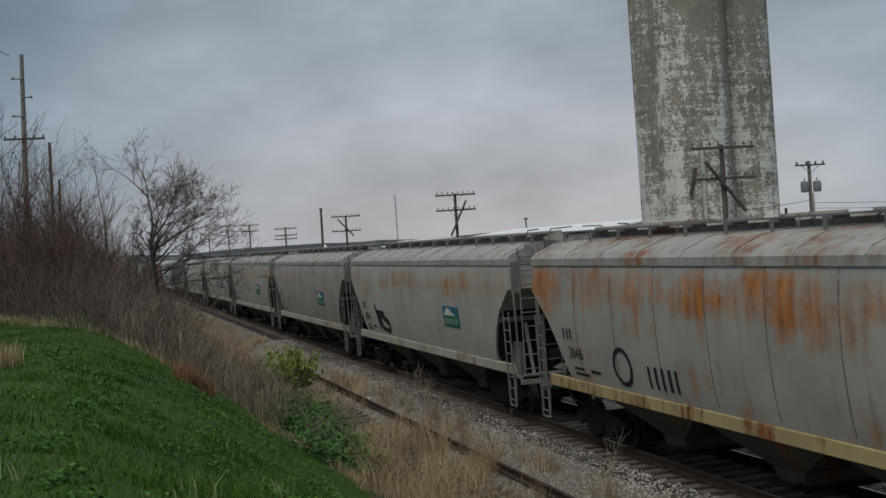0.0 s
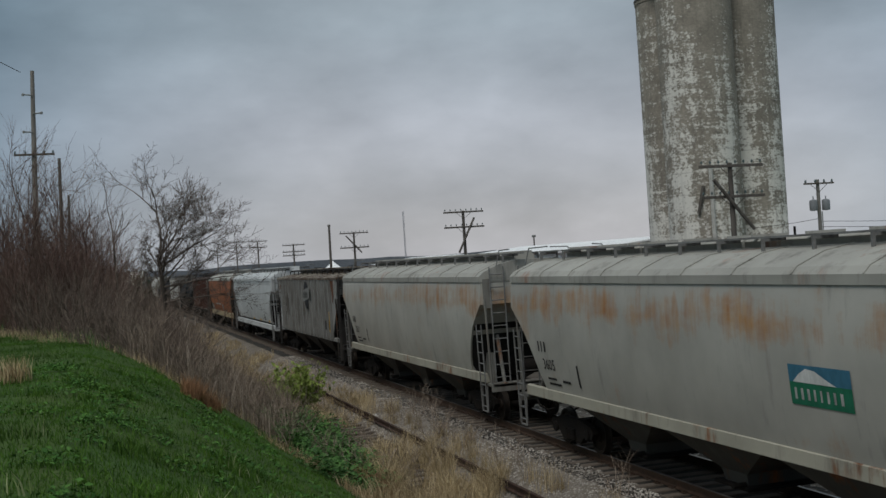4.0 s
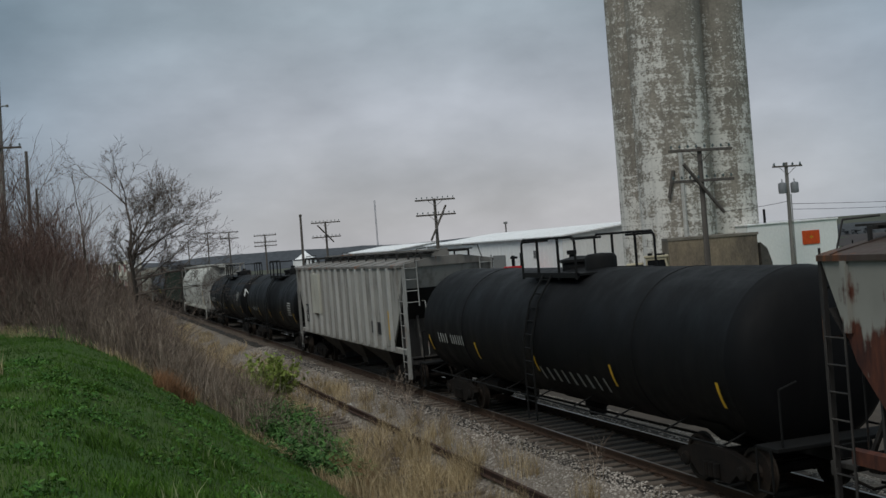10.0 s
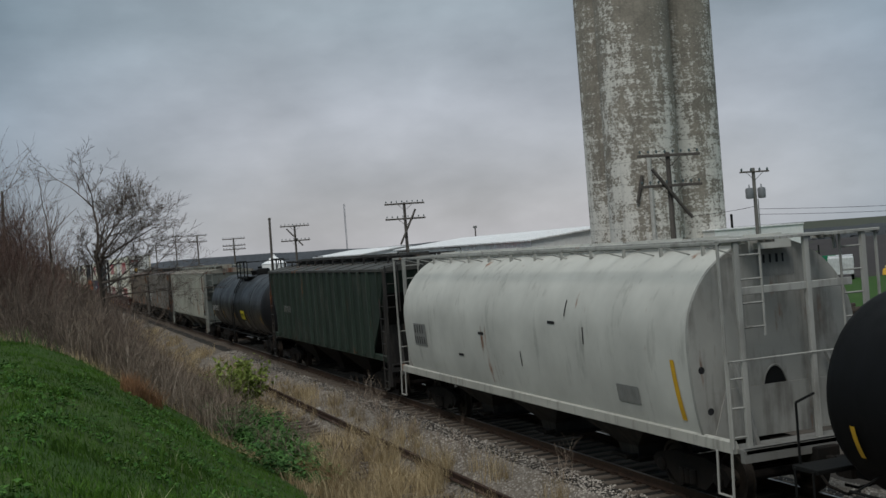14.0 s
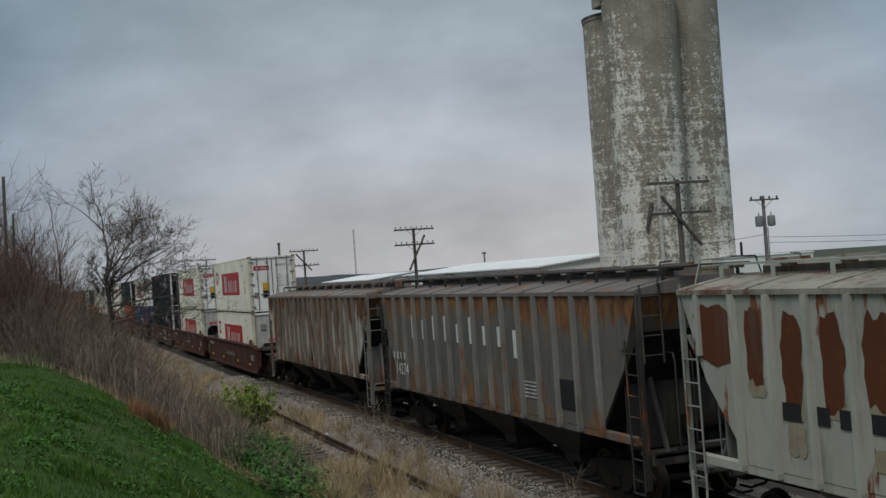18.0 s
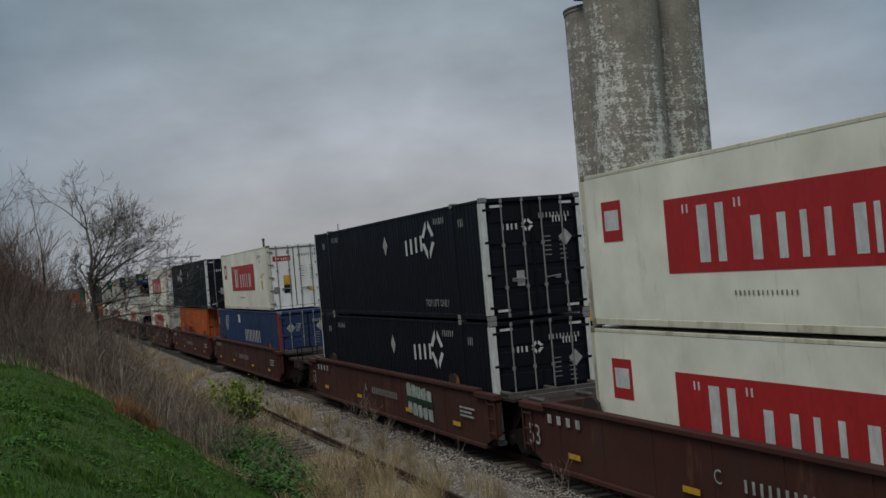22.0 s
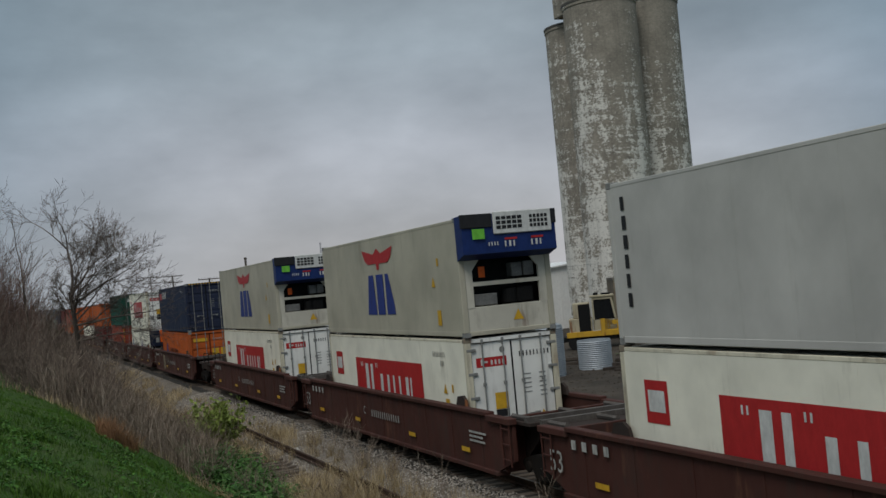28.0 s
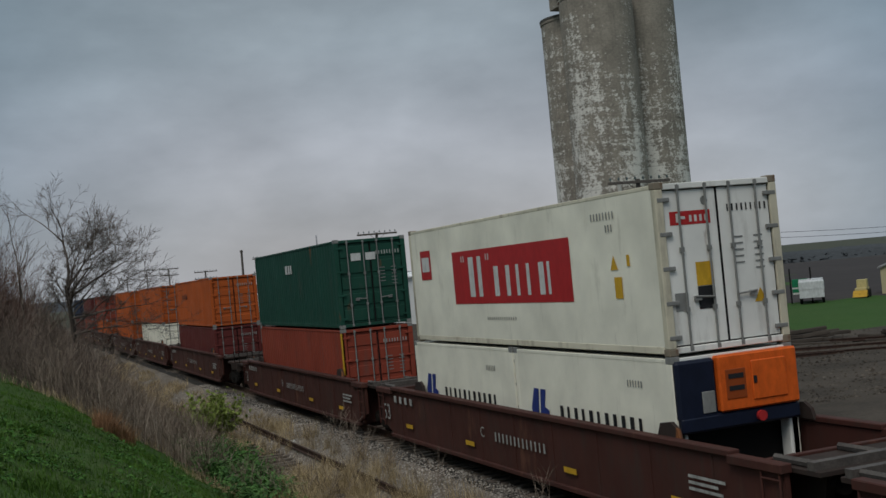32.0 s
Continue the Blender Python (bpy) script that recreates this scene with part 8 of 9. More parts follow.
def shed(name, x0, x1, y0, y1, eave, ridge, label):
    s = thing(name, label, "shed", ((x0 + x1) / 2, (y0 + y1) / 2, 0), "metal sheds")
    w, l = (x1 - x0) / 2, (y1 - y0) / 2
    g = Geo().prism([(-w, -1), (w, -1), (w, eave), (0, ridge - 0.05), (-w, eave)], "y", -l, l)
    wl_ = part("wall", g, M_SHEDWALL, s)
    n = int(2 * l / 0.9)
    for i in range(n):
        y = -l + 0.45 + i * 2 * l / n
        part("wall_rib", Geo().box(-w - 0.03, -w, y - 0.06, y + 0.06, -0.8, eave - 0.05), M_SHEDWALL, wl_)
    for i in range(int(2 * w / 0.9)):
        x = -w + 0.45 + i * 0.9
        part("wall_rib", Geo().box(x - 0.06, x + 0.06, -l - 0.03, -l, -0.8, eave - 0.05), M_SHEDWALL, wl_)
    r = Geo()
    for sg in (-1, 1):
        r.prism([(sg * (w + 0.35), eave - 0.06), (sg * (w + 0.35), eave + 0.06), (0, ridge + 0.1), (0, ridge - 0.02)], "y", -l - 0.3, l + 0.3)
    part("roof", r, M_SHEDROOF, s)
    part("door", Geo().box(-w - 0.05, -w - 0.03, -l * 0.3, -l * 0.3 + 3.4, -0.7, 3.0), M_GREY, s)
    part("eave_vent", Geo().box(-w - 0.06, -w - 0.03, -l * 0.72, -l * 0.72 + 1.0, 2.6, 3.3), M_GALV, s)
    return s


shed("long_shed", 29.5, 46.5, 90.5, 129.0, 4.45, 5.25, "long white metal shed with a bright shallow roof")
shed("small_shed", 30.0, 42.0, 146.0, 172.0, 4.2, 4.85, "small white metal shed with a bright roof")
an = thing("flat_shed", "white flat-roofed shed with an orange sign", "shed", (41.2, 80.0, 0), "metal sheds")
wl_ = part("wall", Geo().box(-4.0, 4.0, -6.0, 6.0, -1.0, 4.1), M_SHEDWALL, an)
for i in range(9):
    part("wall_rib", Geo().box(-3.8 + i * 0.93 - 0.02, -3.8 + i * 0.93 + 0.02, -6.012, -6.0, -0.8, 4.0), M_SHEDWALL, wl_)
part("roof_edge", Geo().box(-4.08, 4.08, -6.08, 6.08, 4.1, 4.22, 0.02), M_SHEDROOF, an)
part("orange_sign", Geo().box(0.75, 2.3, -6.06, -6.015, 2.35, 3.4, 0.01), flat_mat("sign_orange", (0.62, 0.085, 0.02)), an, "orange sign panel with a small yellow mark")
part("sign_mark", Geo().box(1.4, 1.7, -6.068, -6.06, 2.85, 2.95).box(1.5, 1.56, -6.068, -6.06, 2.75, 3.05), M_YELLOW, an)
for x in (-2.6, -0.4):
    part("roof_pipe", Geo().rod((x, -3, 4.1), (x, -3, 5.3 if x > -1 else 4.8), 0.1, 8), M_BLACKFIT, an)

tent = thing("conical_shelter", "white conical roofed shelter far beyond the track", "shelter", (41.5, 260.0, 0))
part("roof", Geo().lathe([(3.0, 3.4), (1.6, 4.1), (0.5, 5.0), (0.08, 5.5)], "z", (0, 0, 0), 14), M_SHEDROOF, tent)
part("wall", Geo().lathe([(2.9, -1), (2.9, 3.42)], "z", (0, 0, 0), 14), M_SHEDWALL, tent)

# ---- plants ----
def stuff_mesh(name, vs, fs, mat, label, cat):
    me = bpy.data.meshes.new(name)
    me.from_pydata(vs, [], fs)
    me.materials.append(mat)
    return tagged(new(name, me), label, cat, kind="stuff")


def blades(name, n, place, height, width, lean, mat, seed, label, cat, segs=2):
    """Tapered bent blades; place(r) gives (x, y) or None."""
    r = random.Random(seed)
    vs, fs = [], []
    while n > 0:
        xy = place(r)
        n -= 1
        if xy is None:
            continue
        x, y = xy
        z = ground_z(x, y) - 0.02
        h = r.uniform(*height)
        a, b = r.uniform(0, 6.283), r.uniform(0, 6.283)
        w = r.uniform(*width)
        wx, wy = math.cos(a) * w / 2, math.sin(a) * w / 2
        le = r.uniform(*lean) * h
        dx, dy = math.cos(b) * le, math.sin(b) * le
        k = len(vs)
        for s in range(segs):
            f = s / segs
            t = 1 - 0.55 * f
            cx, cy, cz = x + dx * f * f, y + dy * f * f, z + h * f * (1 - 0.12 * f * (le / h if h else 0))
            vs += [(cx - wx * t, cy - wy * t, cz), (cx + wx * t, cy + wy * t, cz)]
        vs.append((x + dx, y + dy, z + h * (1 - 0.18 * le / h)))
        for s in range(segs - 1):
            fs.append((k + 2 * s, k + 2 * s + 1, k + 2 * s + 3, k + 2 * s + 2))
        fs.append((k + 2 * segs - 2, k + 2 * segs - 1, k + 2 * segs))
    return stuff_mesh(name, vs, fs, mat, label, cat)


def grass_edge(y):
    """x of the line where mown grass gives way to dry weeds."""
    return float(np.interp(y, [0, 19, 23, 25, 27, 28.5, 30, 32, 39, 60], [-6.5, -6.3, -6.4, -6.9, -7.8, -9.0, -10.4, -12.0, -14.1, -19]))


def on_lawn(r):
    y = 5.5 + 50 * r.random() ** 1.9
    lo = max(-30, EYE[0] - 0.13 * y - 2.0)
    x = r.uniform(lo, grass_edge(y) + 0.5)
    e = grass_edge(y) + 1.5 * noise.noise((x * 0.7, y * 0.5, 3)) + 0.5 * noise.noise((x * 2.0, y * 1.6, 5))
    return (x, y) if x < e else None


M_BLADE = leaf_mat("green_grass_blade", (0.030, 0.080, 0.006), (0.044, 0.108, 0.009), (0.075, 0.150, 0.018), 0.75)
M_DRYBLADE = leaf_mat("dry_grass_blade", (0.18, 0.13, 0.068), (0.37, 0.28, 0.155), (0.58, 0.47, 0.30), 0.85)
M_REED = leaf_mat("dead_reed_stem", (0.085, 0.062, 0.047), (0.185, 0.14, 0.108), (0.37, 0.305, 0.245), 0.85)
M_TWIG = leaf_mat("bare_brown_twig", (0.066, 0.048, 0.038), (0.128, 0.095, 0.077), (0.225, 0.175, 0.14), 0.9)
M_REDTWIG = leaf_mat("reddish_twig", (0.064, 0.037, 0.031), (0.12, 0.074, 0.061), (0.20, 0.132, 0.108), 0.9)
M_DARKTWIG = leaf_mat("dark_bare_twig", (0.075, 0.059, 0.051), (0.13, 0.105, 0.09), (0.20, 0.163, 0.14), 0.9)
M_BARK = stuff_mat("grey_brown_bark", (0.045, 0.037, 0.031), (0.075, 0.063, 0.053), 4, 40, 0.95, 0.8, stretch=(2, 2, 0.3))
M_BUSHLEAF = leaf_mat("young_yellow_green_leaf", (0.17, 0.23, 0.045), (0.25, 0.32, 0.07), (0.34, 0.41, 0.11), 0.7)
M_BRAMBLE = leaf_mat("dark_green_bramble_leaf", (0.022, 0.065, 0.012), (0.045, 0.12, 0.022), (0.09, 0.19, 0.045), 0.65)
M_HAZELEAF = leaf_mat("pale_budding_leaf", (0.07, 0.075, 0.035), (0.10, 0.11, 0.055), (0.14, 0.14, 0.08), 0.8)

blades("lawn_grass", 150000, on_lawn, (0.05, 0.13), (0.007, 0.015), (0.1, 0.8), M_BLADE, 11, "lush green spring grass on a sloping bank", "grass")


def clump_places(seed, n, x0, x1, y0, y1, rad):
    r = random.Random(seed)
    cs = [(r.uniform(x0, x1), r.uniform(y0, y1), r.uniform(0.6, 1.4)) for _ in range(n)]

    def place(q):
        cx, cy, s = cs[q.randrange(n)]
        a, d = q.uniform(0, 6.283), rad * s * q.random() ** 0.7
        return cx + math.cos(a) * d, cy + math.sin(a) * d
    return place


blades("lawn_tufts", 5200, clump_places(3, 60, -15, -8.5, 7, 26, 0.35), (0.10, 0.22), (0.008, 0.017), (0.2, 0.8), M_BLADE, 12, "taller tufts of green grass on the bank", "grass")
blades("lawn_tufts", 170, clump_places(4, 12, -13.5, -7.5, 9, 17, 0.16), (0.15, 0.34), (0.008, 0.02), (0.1, 0.6), leaf_mat("pale_weed_sprig", (0.13, 0.19, 0.05), (0.2, 0.25, 0.1), (0.3, 0.32, 0.18)), 13, "pale flowering weed sprigs in the grass", "weeds")
blades("lawn_tufts", 260, clump_places(5, 2, -13.0, -12.8, 20, 20.8, 0.22), (0.25, 0.55), (0.008, 0.02), (0.1, 0.5), M_DRYBLADE, 14, "tuft of dry straw-coloured grass", "weeds")

M_FERN = leaf_mat("rust_brown_dead_stalk", (0.14, 0.07, 0.035), (0.24, 0.125, 0.065), (0.34, 0.2, 0.11), 0.85)
blades("dry_grass", 900, clump_places(31, 3, -9.5, -8.9, 25.5, 27.5, 0.3), (0.25, 0.6), (0.008, 0.018), (0.1, 0.7), M_FERN, 32, "rust-brown dead stalks at the lawn's edge", "dry grass")
blades("dry_grass", 800, clump_places(33, 3, -6.1, -5.6, 23.8, 25.2, 0.3), (0.25, 0.6), (0.008, 0.018), (0.1, 0.7), M_FERN, 34, "rust-brown dead stalks at the lawn's edge", "dry grass")

# dry grass along the foot of the bank
def tan_places(seed, n, rad):
    r = random.Random(seed)
    cs = []
    for _ in range(n):
        y = r.uniform(19.5, 31)
        lo = float(np.interp(y, [17, 20, 26, 33], [-6.3, -6.5, -5.4, -4.1]))
        cs.append((r.uniform(lo, -3.3), y, r.uniform(0.6, 1.4)))

    def place(q):
        cx, cy, s = cs[q.randrange(n)]
        a, d = q.uniform(0, 6.283), rad * s * q.random() ** 0.7
        return cx + math.cos(a) * d, cy + math.sin(a) * d
    return place


blades("dry_grass", 7800, tan_places(6, 46, 0.34), (0.3, 0.95), (0.006, 0.014), (0.1, 0.8), M_DRYBLADE, 15, "tan dead grass along the disused rails", "dry grass")
blades("dry_grass", 4200, clump_places(7, 70, -4.0, -2.3, 15, 40, 0.22), (0.2, 0.75), (0.005, 0.012), (0.05, 0.5), M_DRYBLADE, 16, "thin dead grass growing through the ballast", "dry grass")
blades("dry_grass", 16000, clump_places(8, 150, -6.8, -4.4, 36, 80, 0.7), (0.3, 0.9), (0.008, 0.02), (0.1, 0.7), M_DRYBLADE, 17, "tan dead grass beside the ballast", "dry grass")
blades("dry_grass", 6500, lambda r: (lambda y: None if noise.noise((y * 0.9, 4, 1)) < 0.02 else (grass_edge(y) + r.uniform(-0.5, 0.9), y))(21.0 + 24 * r.random() ** 1.6), (0.12, 0.4), (0.006, 0.014), (0.2, 0.9), M_DRYBLADE, 18, "matted dead grass at the lawn's edge", "dry grass")


blades("dry_grass", 15000, clump_places(9, 260, -5.2, -2.5, 38, 110, 0.6), (0.12, 0.5), (0.008, 0.022), (0.2, 0.9), M_DRYBLADE, 19, "low dead grass creeping over the ballast", "dry grass")
blades("dry_grass", 5000, clump_places(10, 150, -6.6, -3.3, 18, 40, 0.5), (0.04, 0.16), (0.006, 0.014), (0.4, 1.0), M_DRYBLADE, 20, "short matted straw between the old sleepers", "dry grass")

# tall dead reeds on the slope
def on_reeds(r):
    y = r.uniform(22.6, 40)
    e = max(grass_edge(y), -10.9)
    x = e + 0.2 + 4.6 * r.random() ** 1.1
    return (x, y) if x < float(np.interp(y, [22, 26, 30, 40], [-7.9, -7.4, -6.4, -5.4])) and noise.noise((x * 0.9, y * 0.6, 6)) > -0.32 else None


blades("reeds", 8000, on_reeds, (0.3, 1.45), (0.007, 0.017), (0.03, 0.75), M_REED, 21, "tall dead grey-brown reeds on the slope", "reeds", 3)
blades("reeds", 9000, clump_places(22, 60, -11.2, -5.6, 36, 62, 1.2), (0.5, 1.6), (0.01, 0.02), (0.03, 0.7), M_REED, 23, "tall dead grey-brown reeds on the slope", "reeds", 3)


def grow(g_v, g_f, p, d, length, r, depth, rng, spread_a, droop=0.0, kids=(2, 3), sides=3, bend=0.22):
    """A limb of short bent pieces, then finer limbs from it."""
    r = max(r, 0.0055)
    n = 3 if depth > 1 else 2
    pts, dirs = [p], []
    q = Vector(p)
    for i in range(n):
        d = (d + Vector((rng.uniform(-bend, bend), rng.uniform(-bend, bend), rng.uniform(-bend, bend) * 0.7 - droop))).normalized()
        q = q + d * (length / n)
        pts.append(q.copy())
        dirs.append(d.copy())
    for i in range(n):
        a, b = pts[i], pts[i + 1]
        r0, r1 = r * (1 - 0.45 * i / n), r * (1 - 0.45 * (i + 1) / n)
        ax = dirs[i].orthogonal().normalized()
        bx = dirs[i].cross(ax)
        k = len(g_v)
        for pt, rr in ((a, r0), (b, r1)):
            for s in range(sides):
                t = 6.2832 * s / sides
                g_v.append(tuple(pt + (ax * math.cos(t) + bx * math.sin(t)) * rr))
        for s in range(sides):
            g_f.append((k + s, k + (s + 1) % sides, k + sides + (s + 1) % sides, k + sides + s))
    if depth <= 0:
        return
    for _ in range(rng.randint(*kids)):
        i = rng.randrange(n)
        f = rng.random()
        start = pts[i] + (pts[i + 1] - pts[i]) * f
        side = Vector((rng.gauss(0, 1), rng.gauss(0, 1), rng.gauss(0.15, 0.8))).normalized()
        nd = (dirs[i] + side * spread_a * rng.uniform(0.6, 1.3)).normalized()
        grow(g_v, g_f, start, nd, length * rng.uniform(0.5, 0.8), r * rng.uniform(0.4, 0.6), depth - 1, rng, spread_a, droop, kids, 3, bend)
    nd = (dirs[-1] + Vector((rng.gauss(0, 0.3), rng.gauss(0, 0.3), 0.1))).normalized()
    grow(g_v, g_f, pts[-1], nd, length * 0.7, r * 0.55, depth - 1, rng, spread_a, droop, kids, 3, bend)


def tree(label, x, y, limbs, seed, depth=4, trunk=0.11, spread_a=0.75, droop=0.02, kids=(2, 3), leaves=None, twig=M_TWIG):
    """limbs: (start height on the trunk, direction, length, radius). The trunk runs through the first."""
    rng = random.Random(seed)
    t = thing("bare_tree", label, "tree", (x, y, ground_z(x, y) - 0.1), "bare trees on the bank")
    tv, tf, cv, cf = [], [], [], []
    h = limbs[0][0]
    grow(tv, tf, Vector((0, 0, 0)), Vector((limbs[0][1][0] * 0.2, 0, 1)).normalized(), h, trunk, 0, rng, 0.2, 0, (0, 0), 8, 0.06)
    top = Vector(tv[-1])
    for z, d, ln, r in limbs:
        s = Vector((top.x * z / h, top.y * z / h, z * 0.98))
        grow(cv, cf, s, Vector(d).normalized(), ln, r, depth, rng, spread_a, droop, kids, 5)
    g = Geo()
    g.v, g.f = tv, tf
    part("trunk", g, M_BARK, t, smooth=True)
    g = Geo()
    g.v, g.f = cv, cf
    part("crown", g, twig, t)
    if leaves:
        lv, lf = [], []
        for _ in range(leaves[0]):
            c = cv[rng.randrange(len(cv))]
            s = rng.uniform(0.01, 0.022)
            k = len(lv)
            for _q in range(3):
                lv.append((c[0] + rng.gauss(0, s), c[1] + rng.gauss(0, s), c[2] + rng.gauss(0, s)))
            lf.append((k, k + 1, k + 2))
        g = Geo()
        g.v, g.f = lv, lf
        tagged(part("budding_growth", g, leaves[1], t), kind="stuff")
    return t


tree("bare crooked tree with a spreading tangle of twigs", -8.75, 45.0, [(4.2, (-0.06, 0.1, 1), 1.75, 0.06), (4.2, (0.6, 0.1, 0.8), 1.25, 0.055), (3.8, (0.95, 0, 0.36), 1.6, 0.05), (3.0, (0.97, 0.1, 0.24), 1.8, 0.05), (2.4, (0.95, -0.3, 0.22), 1.7, 0.04), (3.4, (0.8, 0.4, 0.4), 1.5, 0.04), (3.7, (-0.5, 0, 0.7), 0.7, 0.035), (2.9, (-0.5, 0.2, 0.6), 0.6, 0.03), (4.1, (0.4, 0.3, 0.9), 1.2, 0.045), (3.5, (0.35, -0.3, 0.9), 1.1, 0.04), (3.1, (0.5, 0.3, 0.7), 1.1, 0.04), (2.7, (0.9, 0.2, 0.45), 1.5, 0.04), (3.9, (0.7, -0.3, 0.6), 1.3, 0.04), (3.3, (-0.35, -0.2, 0.9), 0.8, 0.035), (2.2, (0.7, 0.3, 0.5), 1.2, 0.035)], 4, 6, 0.12, 0.9, 0.015, (2, 2), leaves=(250, M_DARKTWIG), twig=M_DARKTWIG)
tree("slim bare sapling with upright twigs", -10.6, 43.0, [(3.3, (0.02, 0, 1), 1.4, 0.032), (2.5, (0.2, 0, 1), 1.0, 0.026), (2.1, (-0.2, 0.1, 1), 0.9, 0.024), (1.6, (0.3, 0, 1), 0.9, 0.024)], 12, 3, 0.05, 0.42, -0.01, (1, 2), leaves=(260, M_TWIG))
for k, (x, y, hgt) in enumerate(((-13.9, 46.0, 4.6), (-13.0, 44.5, 3.4), (-12.4, 48.0, 3.4), (-14.6, 49.0, 4.8), (-11.8, 47.0, 2.9), (-13.4, 52.0, 4.6), (-14.2, 43.5, 4.2), (-11.0, 50.0, 3.0), (-12.9, 41.5, 3.0))):
    hgt *= 0.72 if hgt > 4.4 else 0.6
    tree("leafless brown shrub tree in dense brush", x, y, [(hgt * 0.55, (0.1, 0, 1), hgt * 0.75, 0.05), (hgt * 0.4, (0.7, 0, 0.8), hgt * 0.6, 0.04), (hgt * 0.35, (-0.7, 0.2, 0.8), hgt * 0.6, 0.04), (hgt * 0.45, (0.1, -0.5, 1), hgt * 0.6, 0.04)], 30 + k, 4, 0.07, 0.8, 0.0, (2, 3), leaves=(1500, M_REDTWIG), twig=M_REDTWIG if k % 2 == 0 else M_TWIG)
tree("small shrub with pale budding leaves", -10.0, 50.0, [(1.2, (0, 0, 1), 1.2, 0.03), (0.9, (0.6, 0, 0.8), 1.0, 0.03), (0.9, (-0.6, 0, 0.8), 1.0, 0.03)], 51, 3, 0.05, 0.8, 0.0, (2, 3), leaves=(1800, M_HAZELEAF))


# dense brush: shoots with side twigs, past counting
def brush(name, n, place, height, mat, seed, label, thick=0.012, uneven=0.55):
    rng = random.Random(seed)
    vs, fs = [], []
    while n > 0:
        n -= 1
        xy = place(rng)
        if xy is None:
            continue
        x, y = xy
        h = rng.uniform(*height) * (1.0 + uneven * noise.noise((x * 0.55, y * 0.35, seed)))
        d = Vector((rng.gauss(0, 0.22), rng.gauss(0, 0.22), 1)).normalized()
        grow(vs, fs, Vector((x, y, ground_z(x, y) - 0.05)), d, h * 0.62, thick * rng.uniform(0.7, 1.4), 2, rng, 0.7, 0.0, (1, 3), 3, 0.16)
    return stuff_mesh(name, vs, fs, mat, label, "brush")


def on_brush(r):
    y = r.uniform(31, 66)
    e = max(grass_edge(y), -14.5)
    x = e + 0.2 + (min(-6.0, EYE[0] + 0.075 * y) - e) * r.random()
    return (x, y)


def on_brush_left(r):
    y = r.uniform(40, 60)
    return (r.uniform(-17.5, -10.6), y)


brush("bare_brush", 1500, on_brush, (0.8, 2.0), M_TWIG, 61, "dense leafless brown brush on the bank")
brush("bare_brush", 950, on_brush_left, (1.7, 4.3), M_REDTWIG, 62, "dense reddish-brown leafless brush")
brush("bare_brush", 420, lambda r: (r.uniform(-10.5, -6.6), r.uniform(58, 110)), (1.5, 3.4), M_TWIG, 63, "dense leafless brown brush farther along the line", 0.02)
brush("bare_brush", 500, lambda r: (r.uniform(-30, -11), r.uniform(62, 130)), (2.5, 4.5), M_TWIG, 64, "tall leafless brush behind the bank", 0.025)
brush("bare_brush", 520, on_reeds, (0.6, 1.4), M_REED, 67, "thin bare shoots standing among dead reeds", 0.006)
brush("bare_brush", 170, clump_places(68, 30, -6.9, -4.4, 24, 42, 0.5), (0.4, 1.0), M_REED, 69, "thin dead stems sprawling over brambles", 0.006)
brush("track_weeds", 70, clump_places(65, 16, -2.9, -1.7, 20, 38, 0.25), (0.35, 0.95), M_REED, 66, "thin dead weed stalks beside the sleepers", 0.006)


def leafy(name, n, place, size, mat, seed, label, lift, cat):
    """Many small folded leaves round given places."""
    r = random.Random(seed)
    vs, fs = [], []
    for _ in range(n):
        x, y, z = place(r)
        s = r.uniform(*size)
        a, b = r.uniform(0, 6.283), r.uniform(-0.6, 0.6)
        u = Vector((math.cos(a), math.sin(a), b)).normalized()
        w = u.cross(Vector((r.gauss(0, 0.4), r.gauss(0, 0.4), 1))).normalized()
        c = Vector((x, y, z))
        k = len(vs)
        up = Vector((0, 0, s * 0.18))
        vs += [tuple(c - u * s), tuple(c + w * s * 0.5 + up), tuple(c + u * s), tuple(c - w * s * 0.5 + up)]
        fs += [(k, k + 1, k + 2), (k, k + 2, k + 3)]
    return stuff_mesh(name, vs, fs, mat, label, cat)


def heaps(seed, n, x0, x1, y0, y1, rad, high):
    r = random.Random(seed)
    cs = [(r.uniform(x0, x1), r.uniform(y0, y1), r.uniform(0.6, 1.2)) for _ in range(n)]

    def place(q):
        cx, cy, s = cs[q.randrange(n)]
        v = Vector((q.gauss(0, 1), q.gauss(0, 1), q.gauss(0, 1))).normalized() * (q.random() ** 0.4)
        x, y = cx + v.x * rad * s, cy + v.y * rad * s
        return x, y, ground_z(x, y) + max(0.03, (0.35 + 0.6 * v.z) * high * s)
    return place


